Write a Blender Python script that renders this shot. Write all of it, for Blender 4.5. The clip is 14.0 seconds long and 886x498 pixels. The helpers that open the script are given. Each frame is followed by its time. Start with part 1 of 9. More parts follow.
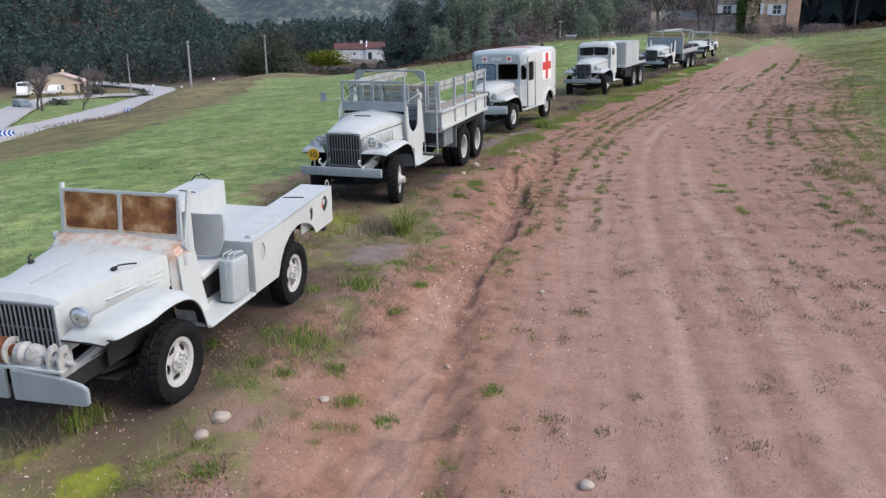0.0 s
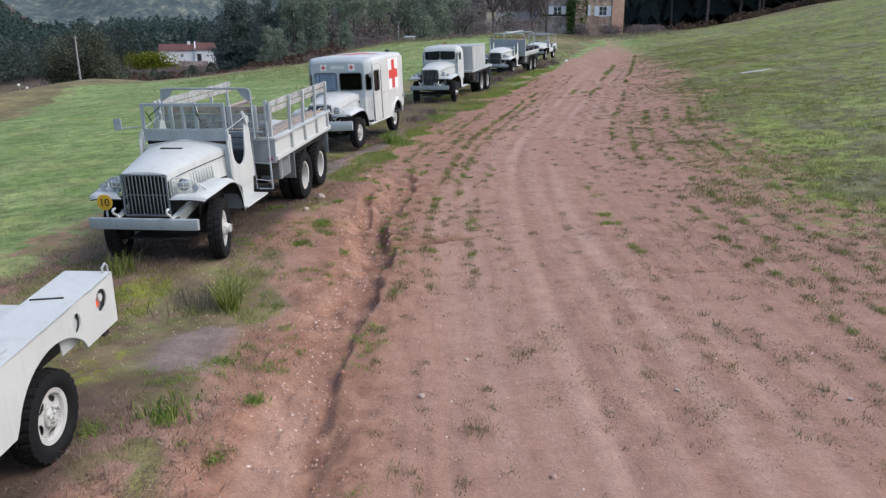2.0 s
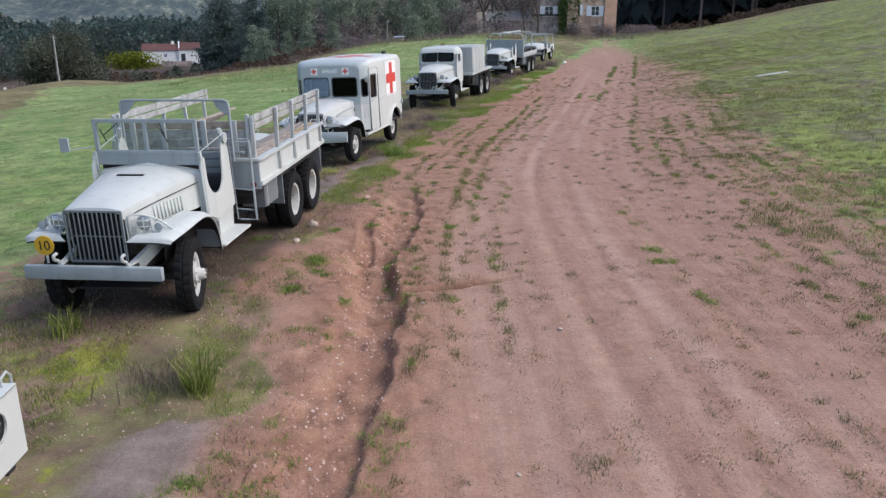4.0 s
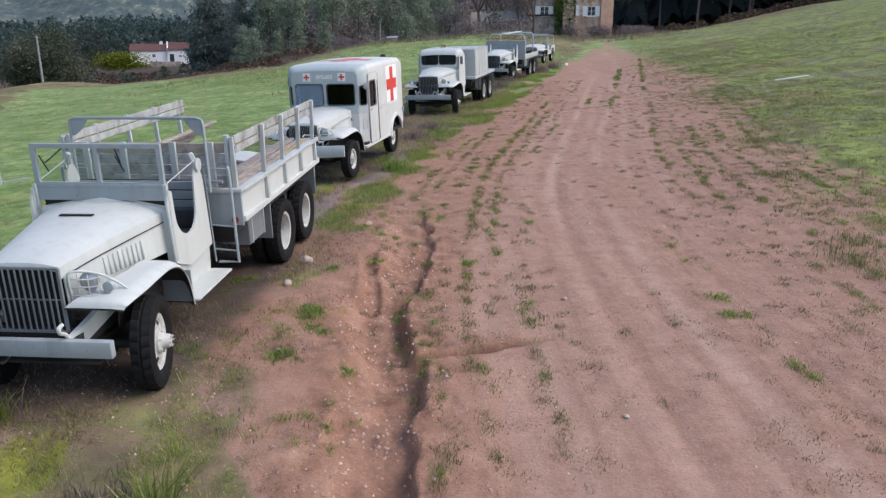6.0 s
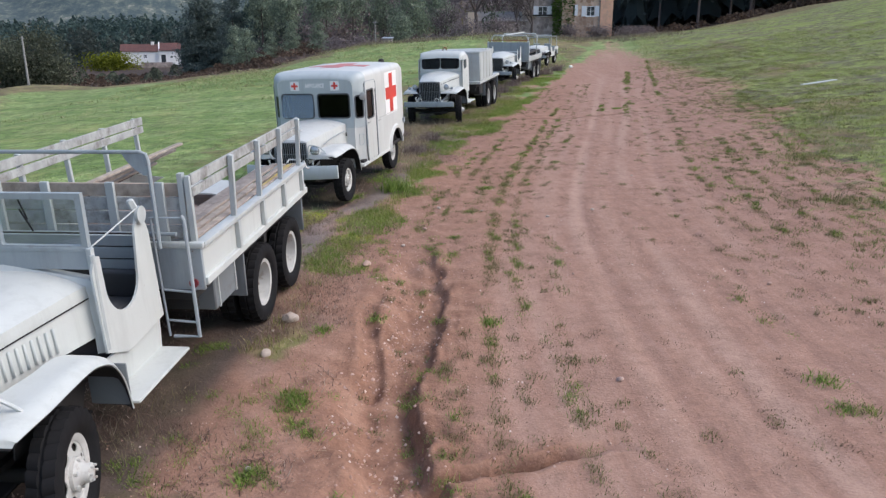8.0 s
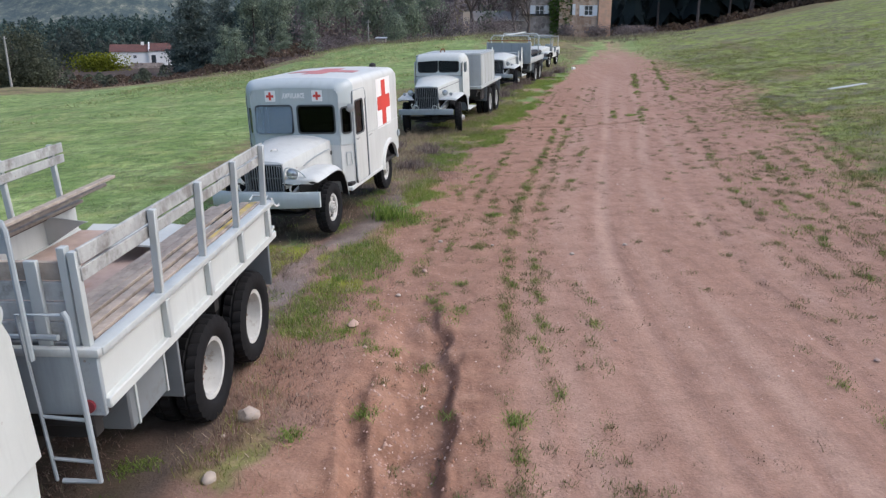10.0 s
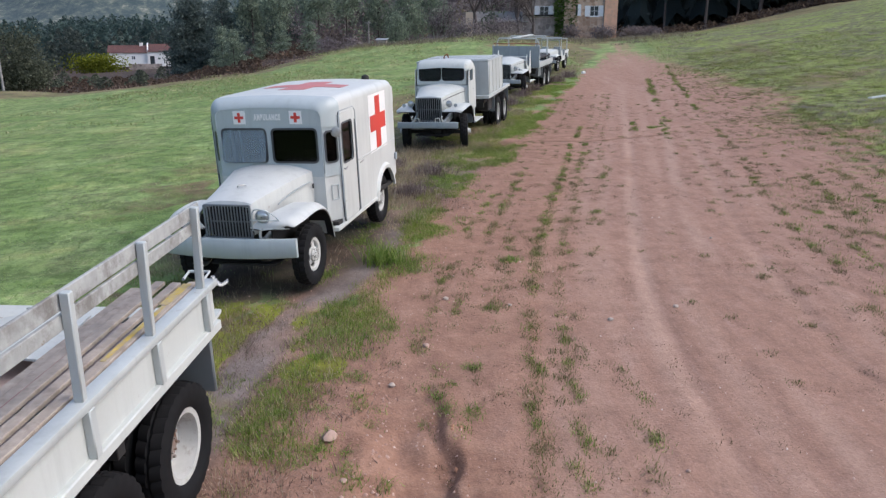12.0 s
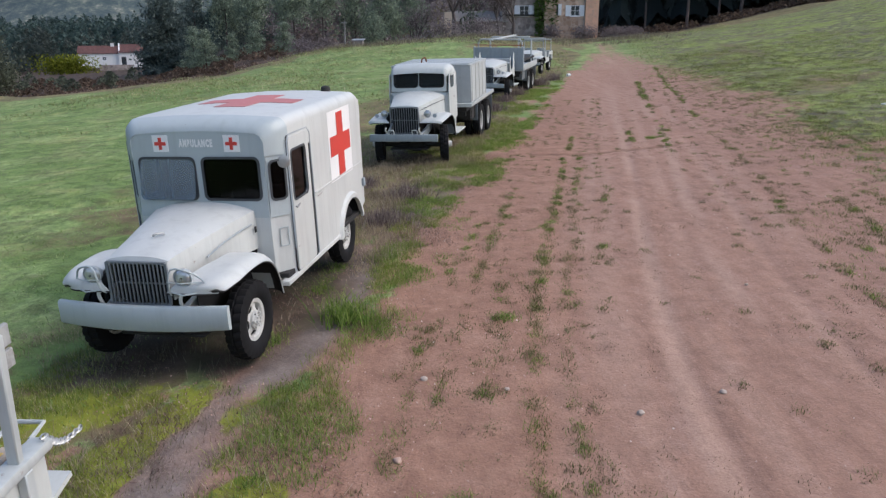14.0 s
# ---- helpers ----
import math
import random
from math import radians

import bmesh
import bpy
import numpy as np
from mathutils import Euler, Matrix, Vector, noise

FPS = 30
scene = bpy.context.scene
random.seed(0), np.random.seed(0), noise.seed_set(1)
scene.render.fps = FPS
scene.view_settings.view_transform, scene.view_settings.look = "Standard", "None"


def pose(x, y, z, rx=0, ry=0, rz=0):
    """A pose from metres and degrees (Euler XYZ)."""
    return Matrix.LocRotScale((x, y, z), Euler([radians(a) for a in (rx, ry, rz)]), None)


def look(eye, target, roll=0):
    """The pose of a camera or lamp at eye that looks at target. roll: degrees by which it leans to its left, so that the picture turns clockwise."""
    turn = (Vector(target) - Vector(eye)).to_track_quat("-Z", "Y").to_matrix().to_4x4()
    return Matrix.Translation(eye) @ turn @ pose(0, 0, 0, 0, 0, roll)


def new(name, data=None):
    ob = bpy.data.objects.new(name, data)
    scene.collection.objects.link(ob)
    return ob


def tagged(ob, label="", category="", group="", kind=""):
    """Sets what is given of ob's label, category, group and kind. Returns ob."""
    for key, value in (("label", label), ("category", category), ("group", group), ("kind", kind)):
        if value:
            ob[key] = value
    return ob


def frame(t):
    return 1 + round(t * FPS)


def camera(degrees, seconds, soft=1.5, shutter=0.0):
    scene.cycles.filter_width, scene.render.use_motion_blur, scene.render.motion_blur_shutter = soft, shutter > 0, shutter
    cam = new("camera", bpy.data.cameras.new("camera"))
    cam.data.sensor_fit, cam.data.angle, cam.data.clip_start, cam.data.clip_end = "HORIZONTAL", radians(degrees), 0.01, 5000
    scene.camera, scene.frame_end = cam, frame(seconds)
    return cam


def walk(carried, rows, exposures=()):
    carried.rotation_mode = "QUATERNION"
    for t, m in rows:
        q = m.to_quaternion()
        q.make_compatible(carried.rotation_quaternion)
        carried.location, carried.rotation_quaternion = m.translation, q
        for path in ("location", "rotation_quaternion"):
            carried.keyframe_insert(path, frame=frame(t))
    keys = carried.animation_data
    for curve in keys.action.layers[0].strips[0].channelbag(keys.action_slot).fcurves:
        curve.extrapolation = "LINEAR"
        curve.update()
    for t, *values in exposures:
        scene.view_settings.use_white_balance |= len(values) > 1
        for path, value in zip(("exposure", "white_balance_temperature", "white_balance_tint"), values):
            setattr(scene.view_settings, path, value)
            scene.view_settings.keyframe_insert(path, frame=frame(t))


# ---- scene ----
cam = camera(61.67, 14.0, soft=1.35)
# seconds, x, y, z, yaw, pitch, roll
PATH = [
    (0.0, -0.000, -0.000, 3.150, 11.13, -15.76, 0.03),
    (0.5, -0.099, 0.716, 3.262, 11.22, -15.70, 0.03),
    (1.0, -0.181, 1.404, 3.301, 11.43, -15.72, 0.03),
    (1.2, -0.204, 1.671, 3.302, 10.80, -15.72, 0.03),
    (1.35, -0.223, 1.868, 3.302, 9.02, -15.73, 0.03),
    (1.5, -0.250, 2.062, 3.303, 6.57, -15.73, 0.02),
    (1.75, -0.319, 2.378, 3.308, 1.92, -15.76, -0.04),
    (2.0, -0.401, 2.688, 3.314, -0.92, -15.79, -0.10),
    (2.5, -0.538, 3.292, 3.321, -1.70, -15.79, -0.08),
    (3.0, -0.639, 3.854, 3.324, -1.56, -15.79, -0.06),
    (5.5, -1.041, 6.346, 3.364, -2.67, -15.80, 0.04),
    (6.0, -1.112, 6.858, 3.376, -2.64, -15.78, 0.05),
    (6.5, -1.175, 7.381, 3.383, -2.63, -15.76, 0.07),
    (7.0, -1.212, 7.909, 3.389, -2.55, -15.75, 0.08),
    (7.5, -1.239, 8.456, 3.401, -2.49, -15.74, 0.06),
    (8.0, -1.267, 9.018, 3.436, -3.05, -15.77, 0.03),
    (10.5, -1.274, 11.859, 3.484, -3.50, -15.79, -0.00),
    (11.0, -1.252, 12.434, 3.526, -3.47, -15.80, 0.00),
    (11.5, -1.222, 12.996, 3.568, -3.41, -15.77, -0.02),
    (12.0, -1.184, 13.560, 3.588, -3.35, -15.77, -0.01),
    (12.5, -1.147, 14.121, 3.606, -3.30, -15.77, -0.02),
    (13.0, -1.104, 14.666, 3.618, -3.25, -15.78, -0.01),
    (13.5, -1.058, 15.202, 3.632, -3.27, -15.77, 0.00),
    (14.0, -1.020, 15.740, 3.639, -4.93, -15.78, -0.05),
]
walk(cam, [(t, pose(x, y, z, 0, 0, yaw) @ pose(0, 0, 0, 90 + pitch) @ pose(0, 0, 0, 0, 0, roll)) for t, x, y, z, yaw, pitch, roll in PATH],
     exposures=((0.0, 0.76, 6430, 12), (5.5, 0.80, 6430, 12), (12.5, 0.77, 6430, 12), (14.0, 0.64, 6430, 12)))

# ---- world and light: bright overcast afternoon, the brighter sky on the +x side ----
world = bpy.data.worlds.new("overcast_sky")
scene.world = world
world.use_nodes = True
wn = world.node_tree.nodes
sky = wn.new("ShaderNodeTexSky")
sky.sky_type, sky.sun_disc = "NISHITA", False
sky.sun_elevation, sky.sun_rotation = radians(47), radians(98)
sky.air_density, sky.dust_density, sky.ozone_density = 1.0, 2.4, 1.25
wn["Background"].inputs["Strength"].default_value = 0.145
world.node_tree.links.new(sky.outputs[0], wn["Background"].inputs["Color"])
sun = new("sun", bpy.data.lights.new("sun", "SUN"))
sun.data.energy, sun.data.angle, sun.data.color = 0.95, radians(40), (1.0, 0.965, 0.93)
SUN_FROM = Vector((math.sin(radians(98)) * math.cos(radians(47)), math.cos(radians(98)) * math.cos(radians(47)), math.sin(radians(47))))
sun.matrix_world = look((0, 0, 60), Vector((0, 0, 60)) - SUN_FROM)

# ---- materials ----
def nodes_of(name):
    m = bpy.data.materials.new(name)
    m.use_nodes = True
    return m, m.node_tree, m.node_tree.nodes["Principled BSDF"]


def add(tree, kind, **values):
    n = tree.nodes.new(kind)
    for k, v in values.items():
        n.inputs[k].default_value = v
    return n


def noise_tex(tree, scale, detail=4.0, rough=0.55, vec=None):
    n = add(tree, "ShaderNodeTexNoise", Scale=scale, Detail=detail, Roughness=rough)
    if vec is not None:
        tree.links.new(vec, n.inputs["Vector"])
    return n.outputs["Fac"]


def ramp(tree, fac, stops):
    r = tree.nodes.new("ShaderNodeValToRGB")
    e = r.color_ramp.elements
    while len(e) < len(stops):
        e.new(0.5)
    for el, (p, c) in zip(e, stops):
        el.position, el.color = p, (*c, 1) if len(c) == 3 else c
    tree.links.new(fac, r.inputs["Fac"])
    return r.outputs["Color"]


def mix(tree, fac, a, b, mode="MIX"):
    n = tree.nodes.new("ShaderNodeMix")
    n.data_type, n.blend_type, n.clamp_factor = "RGBA", mode, True
    for socket, value in ((n.inputs["Factor"], fac), (n.inputs[6], a), (n.inputs[7], b)):
        if isinstance(value, (int, float)):
            socket.default_value = value
        elif isinstance(value, tuple):
            socket.default_value = (*value, 1)
        else:
            tree.links.new(value, socket)
    return n.outputs[2]


def calc(tree, op, a, b=0.0):
    n = tree.nodes.new("ShaderNodeMath")
    n.operation, n.use_clamp = op, False
    for socket, value in ((n.inputs[0], a), (n.inputs[1], b)):
        if isinstance(value, (int, float)):
            socket.default_value = value
        else:
            tree.links.new(value, socket)
    return n.outputs[0]


def bump(tree, bsdf, height, strength, distance):
    n = add(tree, "ShaderNodeBump", Strength=strength, Distance=distance)
    tree.links.new(height, n.inputs["Height"])
    tree.links.new(n.outputs["Normal"], bsdf.inputs["Normal"])


def coords(tree):
    return tree.nodes.new("ShaderNodeTexCoord").outputs["Object"]


def surface(name, base, rough=0.6, metal=0.0, vary=0.12, scale=3.0, grime=(0.2, 0.16, 0.12), grime_at=0.62, grime_scale=2.2, fine=60.0, relief=0.15, depth=0.002, spec=0.5, worn=0.0):
    """A weathered surface: base colour, broad and fine variation, patches of grime, fine relief."""
    m, t, b = nodes_of(name)
    v = coords(t)
    broad, small = noise_tex(t, scale, 5, 0.6, v), noise_tex(t, fine, 3, 0.6, v)
    dark = tuple(c * (1 - vary) for c in base)
    light = tuple(min(1, c * (1 + vary * 0.6)) for c in base)
    col = ramp(t, broad, [(0.3, dark), (0.7, light)])
    col = mix(t, calc(t, "MULTIPLY", small, 0.25), col, tuple(c * 0.75 for c in base))
    spots = ramp(t, noise_tex(t, grime_scale, 8, 0.7, v), [(grime_at, (0, 0, 0)), (min(1, grime_at + 0.16), (0.75, 0.75, 0.75))])
    col = mix(t, spots, col, grime)
    if worn:
        runs = t.nodes.new("ShaderNodeMapping")
        runs.inputs["Scale"].default_value = (7.0, 7.0, 0.7)
        t.links.new(v, runs.inputs["Vector"])
        col = mix(t, ramp(t, noise_tex(t, 1.0, 5, 0.65, runs.outputs["Vector"]), [(0.50, (0, 0, 0)), (0.72, (0.55 * worn,) * 3)]), col, tuple(c * 0.62 for c in base))
        col = mix(t, ramp(t, noise_tex(t, 11.0, 7, 0.75, v), [(0.655, (0, 0, 0)), (0.70, (0.85 * worn,) * 3)]), col, (0.20, 0.115, 0.075))
        col = mix(t, ramp(t, noise_tex(t, 5.0, 6, 0.7, v), [(0.30, (0.2 * worn,) * 3), (0.42, (0, 0, 0))]), col, tuple(min(1, c * 1.18) for c in base))
    t.links.new(col, b.inputs["Base Color"])
    b.inputs["Metallic"].default_value = metal
    b.inputs["Specular IOR Level"].default_value = spec
    t.links.new(ramp(t, broad, [(0.25, (rough - 0.1,) * 3), (0.8, (min(1, rough + 0.12),) * 3)]), b.inputs["Roughness"])
    bump(t, b, calc(t, "ADD", small, calc(t, "MULTIPLY", broad, 0.6)), relief, depth)
    return m


WHITE = surface("old_white_paint", (0.53, 0.555, 0.53), 0.5, vary=0.06, scale=1.6, grime=(0.42, 0.38, 0.31), grime_at=0.66, grime_scale=4.5, relief=0.06, worn=0.6, spec=0.3)
GREYWHITE = surface("pale_grey_paint", (0.45, 0.48, 0.47), 0.5, vary=0.12, scale=1.8, grime=(0.36, 0.32, 0.27), grime_at=0.66, relief=0.10, worn=0.8)
GREY = surface("grey_paint", (0.34, 0.38, 0.40), 0.5, vary=0.1, scale=2.5, grime=(0.22, 0.19, 0.16), grime_at=0.64)
# dirty underbody steel, its base lowered for the deep shade beneath
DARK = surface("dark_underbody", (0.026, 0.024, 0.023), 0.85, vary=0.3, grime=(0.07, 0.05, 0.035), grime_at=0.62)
RUBBER = surface("black_rubber", (0.010, 0.010, 0.011), 0.8, vary=0.25, scale=5, grime=(0.03, 0.027, 0.025), grime_at=0.68, grime_scale=5, relief=0.3, spec=0.2)
RUST = surface("rust", (0.27, 0.095, 0.04), 0.9, vary=0.4, scale=9, grime=(0.07, 0.03, 0.02), grime_at=0.5, grime_scale=7, relief=0.4)
STEEL = surface("bare_steel", (0.45, 0.45, 0.44), 0.5, metal=0.7, grime=(0.3, 0.2, 0.14), grime_at=0.6)
REDBROWN = surface("red_brown_paint", (0.085, 0.04, 0.04), 0.8, vary=0.25, scale=6, grime=(0.03, 0.02, 0.02), grime_at=0.6)
REDDISH = surface("dull_red_paint", (0.30, 0.16, 0.15), 0.85, vary=0.25, scale=7, grime=(0.36, 0.30, 0.25), grime_at=0.47, grime_scale=8)
WOOD = surface("weathered_wood", (0.385, 0.325, 0.27), 0.85, vary=0.32, scale=9, grime=(0.19, 0.15, 0.12), grime_at=0.53, grime_scale=6, relief=0.5, worn=1.0)
RED = surface("red_paint", (0.62, 0.055, 0.04), 0.5, vary=0.12, grime=(0.5, 0.3, 0.25), grime_at=0.7)
DARKRED = surface("dark_red_glass", (0.22, 0.03, 0.04), 0.35, vary=0.2, grime_at=0.75)
FADED_RED = surface("faded_red_paint", (0.50, 0.17, 0.16), 0.6, vary=0.15, grime=(0.6, 0.5, 0.45), grime_at=0.58)

# ---- ground ----
def smooth(a, b, v):
    s = np.clip((v - a) / (b - a), 0, 1)
    return s * s * (3 - 2 * s)


def lattice(ix, iy, seed):
    h = (ix.astype(np.int64) * 374761393 + iy.astype(np.int64) * 668265263 + seed * 144269) & 0xFFFFFFFF
    h = ((h ^ (h >> 13)) * 1274126177) & 0xFFFFFFFF
    return ((h ^ (h >> 16)) & 0xFFFF) / 65535.0


def value_noise(x, y, seed=0):
    x, y = np.asarray(x, float), np.asarray(y, float)
    ix, iy = np.floor(x), np.floor(y)
    fx, fy = x - ix, y - iy
    fx, fy = fx * fx * (3 - 2 * fx), fy * fy * (3 - 2 * fy)
    a, b = lattice(ix, iy, seed), lattice(ix + 1, iy, seed)
    c, d = lattice(ix, iy + 1, seed), lattice(ix + 1, iy + 1, seed)
    return (a * (1 - fx) + b * fx) * (1 - fy) + (c * (1 - fx) + d * fx) * fy


def fbm(x, y, octaves=4, seed=0):
    total, amp, norm = 0.0, 1.0, 0.0
    for k in range(octaves):
        total = total + amp * value_noise(np.asarray(x) * 2**k, np.asarray(y) * 2**k, seed + 17 * k)
        norm += amp
        amp *= 0.5
    return total / norm


def line_at(y, ys, xs):
    return np.interp(y, ys, xs)


def track_mid(y):
    """The middle line of the dirt track, which bends to the right."""
    y = np.asarray(y, float)
    return np.where(y > 26, 0.29 * (y - 20), 0.29 * np.maximum(0, y - 14) ** 2 / 24)


GULLY_Y = [0, 4.9, 6.1, 7.4, 9.7, 11.0, 12.0, 13.0, 14.0, 14.6, 15.3, 16.0, 17.0, 18.2, 19.2, 20.8]
GULLY_X = [-1.0, -1.11, -1.25, -1.41, -1.42, -1.35, -1.22, -1.16, -1.10, -1.2, -1.3, -1.12, -0.9, -0.82, -0.86, -0.95]


def beyond_field(x, y):
    """Metres past the far edge of the field, beyond which a bank falls to the road."""
    side = np.interp(y, [0, 25, 31, 41, 51, 62, 70], [-21, -22.8, -24.9, -28.6, -31, -32.5, -33]) - x
    end = y - np.interp(x, [-34, -29.4, -22.8, -11.5, -9, -6.7, -2.4, 3, 9, 14], [66, 70, 71.5, 71.5, 75, 79, 88, 97, 130, 400])
    return np.maximum(side, end)


def ground_base(x, y):
    """The lie of the land, without its small relief."""
    x, y = np.asarray(x, float), np.asarray(y, float)
    u = x - track_mid(y)
    z = -0.38 + 0.0385 * np.minimum(y, 48) + 0.064 * np.clip(y - 48, 0, 27) + 0.012 * np.clip(y - 75, 0, 200)
    right = np.clip(u, 0, 26)
    z = z + 0.06 * right + 0.004 * right**2 - 0.03 * np.clip(u - 26, 0, 200)
    left = np.clip(-u - 4 + 3.5 * smooth(12, 22, y), 0, 75)
    z = z - 0.035 * left - 0.0011 * left**2
    z = z + (-8.2 - z) * smooth(-42, -78, u) * smooth(-30, 10, y)
    z = z + 0.95 * smooth(64, 82, y) * smooth(-13, -4, x) * smooth(-2, -12, u) + 1.1 * smooth(44, 58, y) * smooth(-40, -33, x) * smooth(-24.5, -31, x)
    z = z - 2.6 * smooth(0, 9, beyond_field(x, y)) * smooth(-90, -60, u)
    # the valley floor by bearing, past the field
    bearing = np.degrees(np.arctan2(-x, np.maximum(y, 1.0)))
    floor = np.interp(bearing, [2, 8, 12, 14, 16, 21, 25, 31, 60], [2.6, 1.8, -0.4, -2.3, -2.8, -3.1, -4.8, -8.2, -9.0])
    z = z + (floor - z) * smooth(82, 112, np.hypot(x, y)) * smooth(1, 4, bearing) * smooth(-5, 10, y)
    z = z + 0.155 * smooth(-1.7, -3.0, x) * smooth(-14, -7, x) * smooth(12, 8, y)
    return z


def hills(x, y):
    """Wooded hills round the valley, by bearing (degrees to the left) and distance."""
    far = np.hypot(x, y)
    left = np.degrees(np.arctan2(-x, y))
    bumps = 0.75 + 0.5 * fbm(x * 0.006, y * 0.006, 3, 41)
    h = 125 * smooth(25.5, 37, left) * smooth(215, 560, far)
    h = h + 8 * smooth(9, 14, left) * smooth(34, 24, left) * smooth(240, 420, far)
    h = h + 42 * smooth(12, 6, left) * smooth(140, 330, far)
    return h * bumps


def ground_height(x, y):
    x, y = np.asarray(x, float), np.asarray(y, float)
    z = ground_base(x, y)
    u = x - track_mid(y)
    near = smooth(60, 30, y) * smooth(-20, -10, u) * smooth(30, 15, u)
    # erosion gully along the left side of the track, with a side branch
    gx = line_at(y, GULLY_Y, GULLY_X) + 0.10 * (fbm(y * 1.3, y * 0 + 3.1, 3, 5) - 0.5) + 0.22 * (fbm(x * 1.8, y * 2.6, 4, 15) - 0.5)
    deep = 0.22 * (1 - 0.4 * smooth(15.2, 17.5, y)) * smooth(21.5, 17.5, y) * (0.45 + 0.55 * smooth(9.5, 13.5, y)) * np.clip(0.3 + 1.3 * fbm(x * 0.5, y * 1.1, 3, 9) ** 1.3, 0, 1.2)
    d = x - gx
    wide = 0.55 + 0.25 * smooth(9, 6, y)
    cut = np.where(d > 0, smooth(0.12 + 0.30 * smooth(10, 7.0, y), 0.0, d), smooth(-wide - 0.2, -0.26 - 0.2 * smooth(10, 7.5, y), d))
    z = z - deep * cut
    # a lesser runnel beside it
    z = z - 0.09 * smooth(15.2, 15.9, y) * smooth(18.2, 17.2, y) * smooth(0.16, 0.03, np.abs(x + 1.65 - 0.2 * (fbm(y * 2.0, y * 0, 2, 34) - 0.5)))
    by = 14.08 + 0.2 * (x + 1.13) + 0.12 * (fbm(x * 2.1, x * 0 + 1.7, 2, 3) - 0.5)
    branch = smooth(-1.2, -1.0, x) * smooth(0.7, -0.5, x)
    z = z - 0.33 * branch * (0.5 + fbm(x * 3.0, x * 0 + 9.0, 2, 13)) * smooth(0.09, 0.03, np.abs(y - by + 0.12 * (fbm(x * 6, y * 6, 2, 14) - 0.5)))
    # shallow washed lines across the track
    z = z - 0.035 * smooth(1.2, 1.5, x) * smooth(4.2, 3.4, x) * smooth(0.09, 0.02, np.abs(y - 12.17 - 0.12 * (fbm(x * 1.7, x * 0, 2, 4) - 0.5)))
    z = z - 0.09 * smooth(2.6, 3.4, x) * smooth(7.4, 5.2, x) * smooth(0.11, 0.02, np.abs(y - 33.58 - 0.12 * (x - 4.5) * (x > 4.5) - 0.2 * (fbm(x * 1.3, x * 0 + 2.0, 2, 17) - 0.5)))
    # wheel ruts along the track
    for off, depth in ((-0.25, 0.010), (1.15, 0.018), (1.75, 0.010), (2.75, 0.016), (3.5, 0.010)):
        wob = 0.12 * (fbm(y * 0.35 + off * 9, y * 0 + off, 2, 21) - 0.5)
        z = z - near * depth * smooth(0.13, 0.0, np.abs(u - off - wob))
    rubble = smooth(1.3, 0.2, np.abs(d + 0.3)) * smooth(22, 17, y)
    z = z + rubble * 0.17 * (fbm(x * 4.0, y * 4.0, 4, 12) - 0.5)
    z = z + near * (0.06 * (fbm(x * 0.9, y * 0.9, 3, 1) - 0.5) + 0.02 * (fbm(x * 5, y * 5, 3, 2) - 0.5))
    grassy = smooth(-2.2, -3.2, u) + smooth(4.6, 6.2, u)
    z = z + near * grassy * 0.09 * (fbm(x * 2.2, y * 2.2, 3, 6) - 0.5)
    far = smooth(25, 60, y) + smooth(-12, -30, u)
    z = z + np.clip(far, 0, 1) * 0.5 * (fbm(x * 0.12, y * 0.12, 3, 8) - 0.5)
    return z + hills(x, y)


def spread(lo, hi, fine, step, grow=1.18, reach=900.0):
    """Coordinates: even steps between lo and hi, growing ones beyond."""
    mid = list(np.arange(lo, hi, fine))
    a, b, s = [], [], step
    p, q = lo, mid[-1]
    while q < reach:
        q += s
        p -= s
        a.insert(0, p)
        b.append(q)
        s *= grow
    return np.array(a + mid + b)


gx_, gy_ = spread(-6.0, 8.0, 0.075, 0.1, 1.12), spread(4.0, 34.0, 0.085, 0.12, 1.10)
gy_ = gy_[gy_ > -60]


def refine(c, lo, hi, n):
    """Finer steps between lo and hi: the washed-out edges are sharp there."""
    return np.concatenate([c[c < lo], np.linspace(lo, hi, n), c[c > hi]])


gx_ = refine(gx_, -1.9, -0.6, 56)
gy_ = refine(gy_, 13.6, 14.8, 46)
GX, GY = np.meshgrid(gx_, gy_)
GZ = ground_height(GX, GY)


def sheet(name, X, Y, Z, material):
    ny, nx = X.shape
    me = bpy.data.meshes.new(name)
    me.vertices.add(nx * ny)
    me.vertices.foreach_set("co", np.stack([X, Y, Z], -1).ravel())
    i = np.arange(nx * ny).reshape(ny, nx)
    quads = np.stack([i[:-1, :-1], i[:-1, 1:], i[1:, 1:], i[1:, :-1]], -1).reshape(-1, 4)
    me.loops.add(quads.size)
    me.loops.foreach_set("vertex_index", quads.ravel())
    me.polygons.add(len(quads))
    me.polygons.foreach_set("loop_start", np.arange(0, quads.size, 4))
    me.polygons.foreach_set("use_smooth", np.ones(len(quads), bool))
    me.update(calc_edges=True)
    me.materials.append(material)
    return new(name, me)


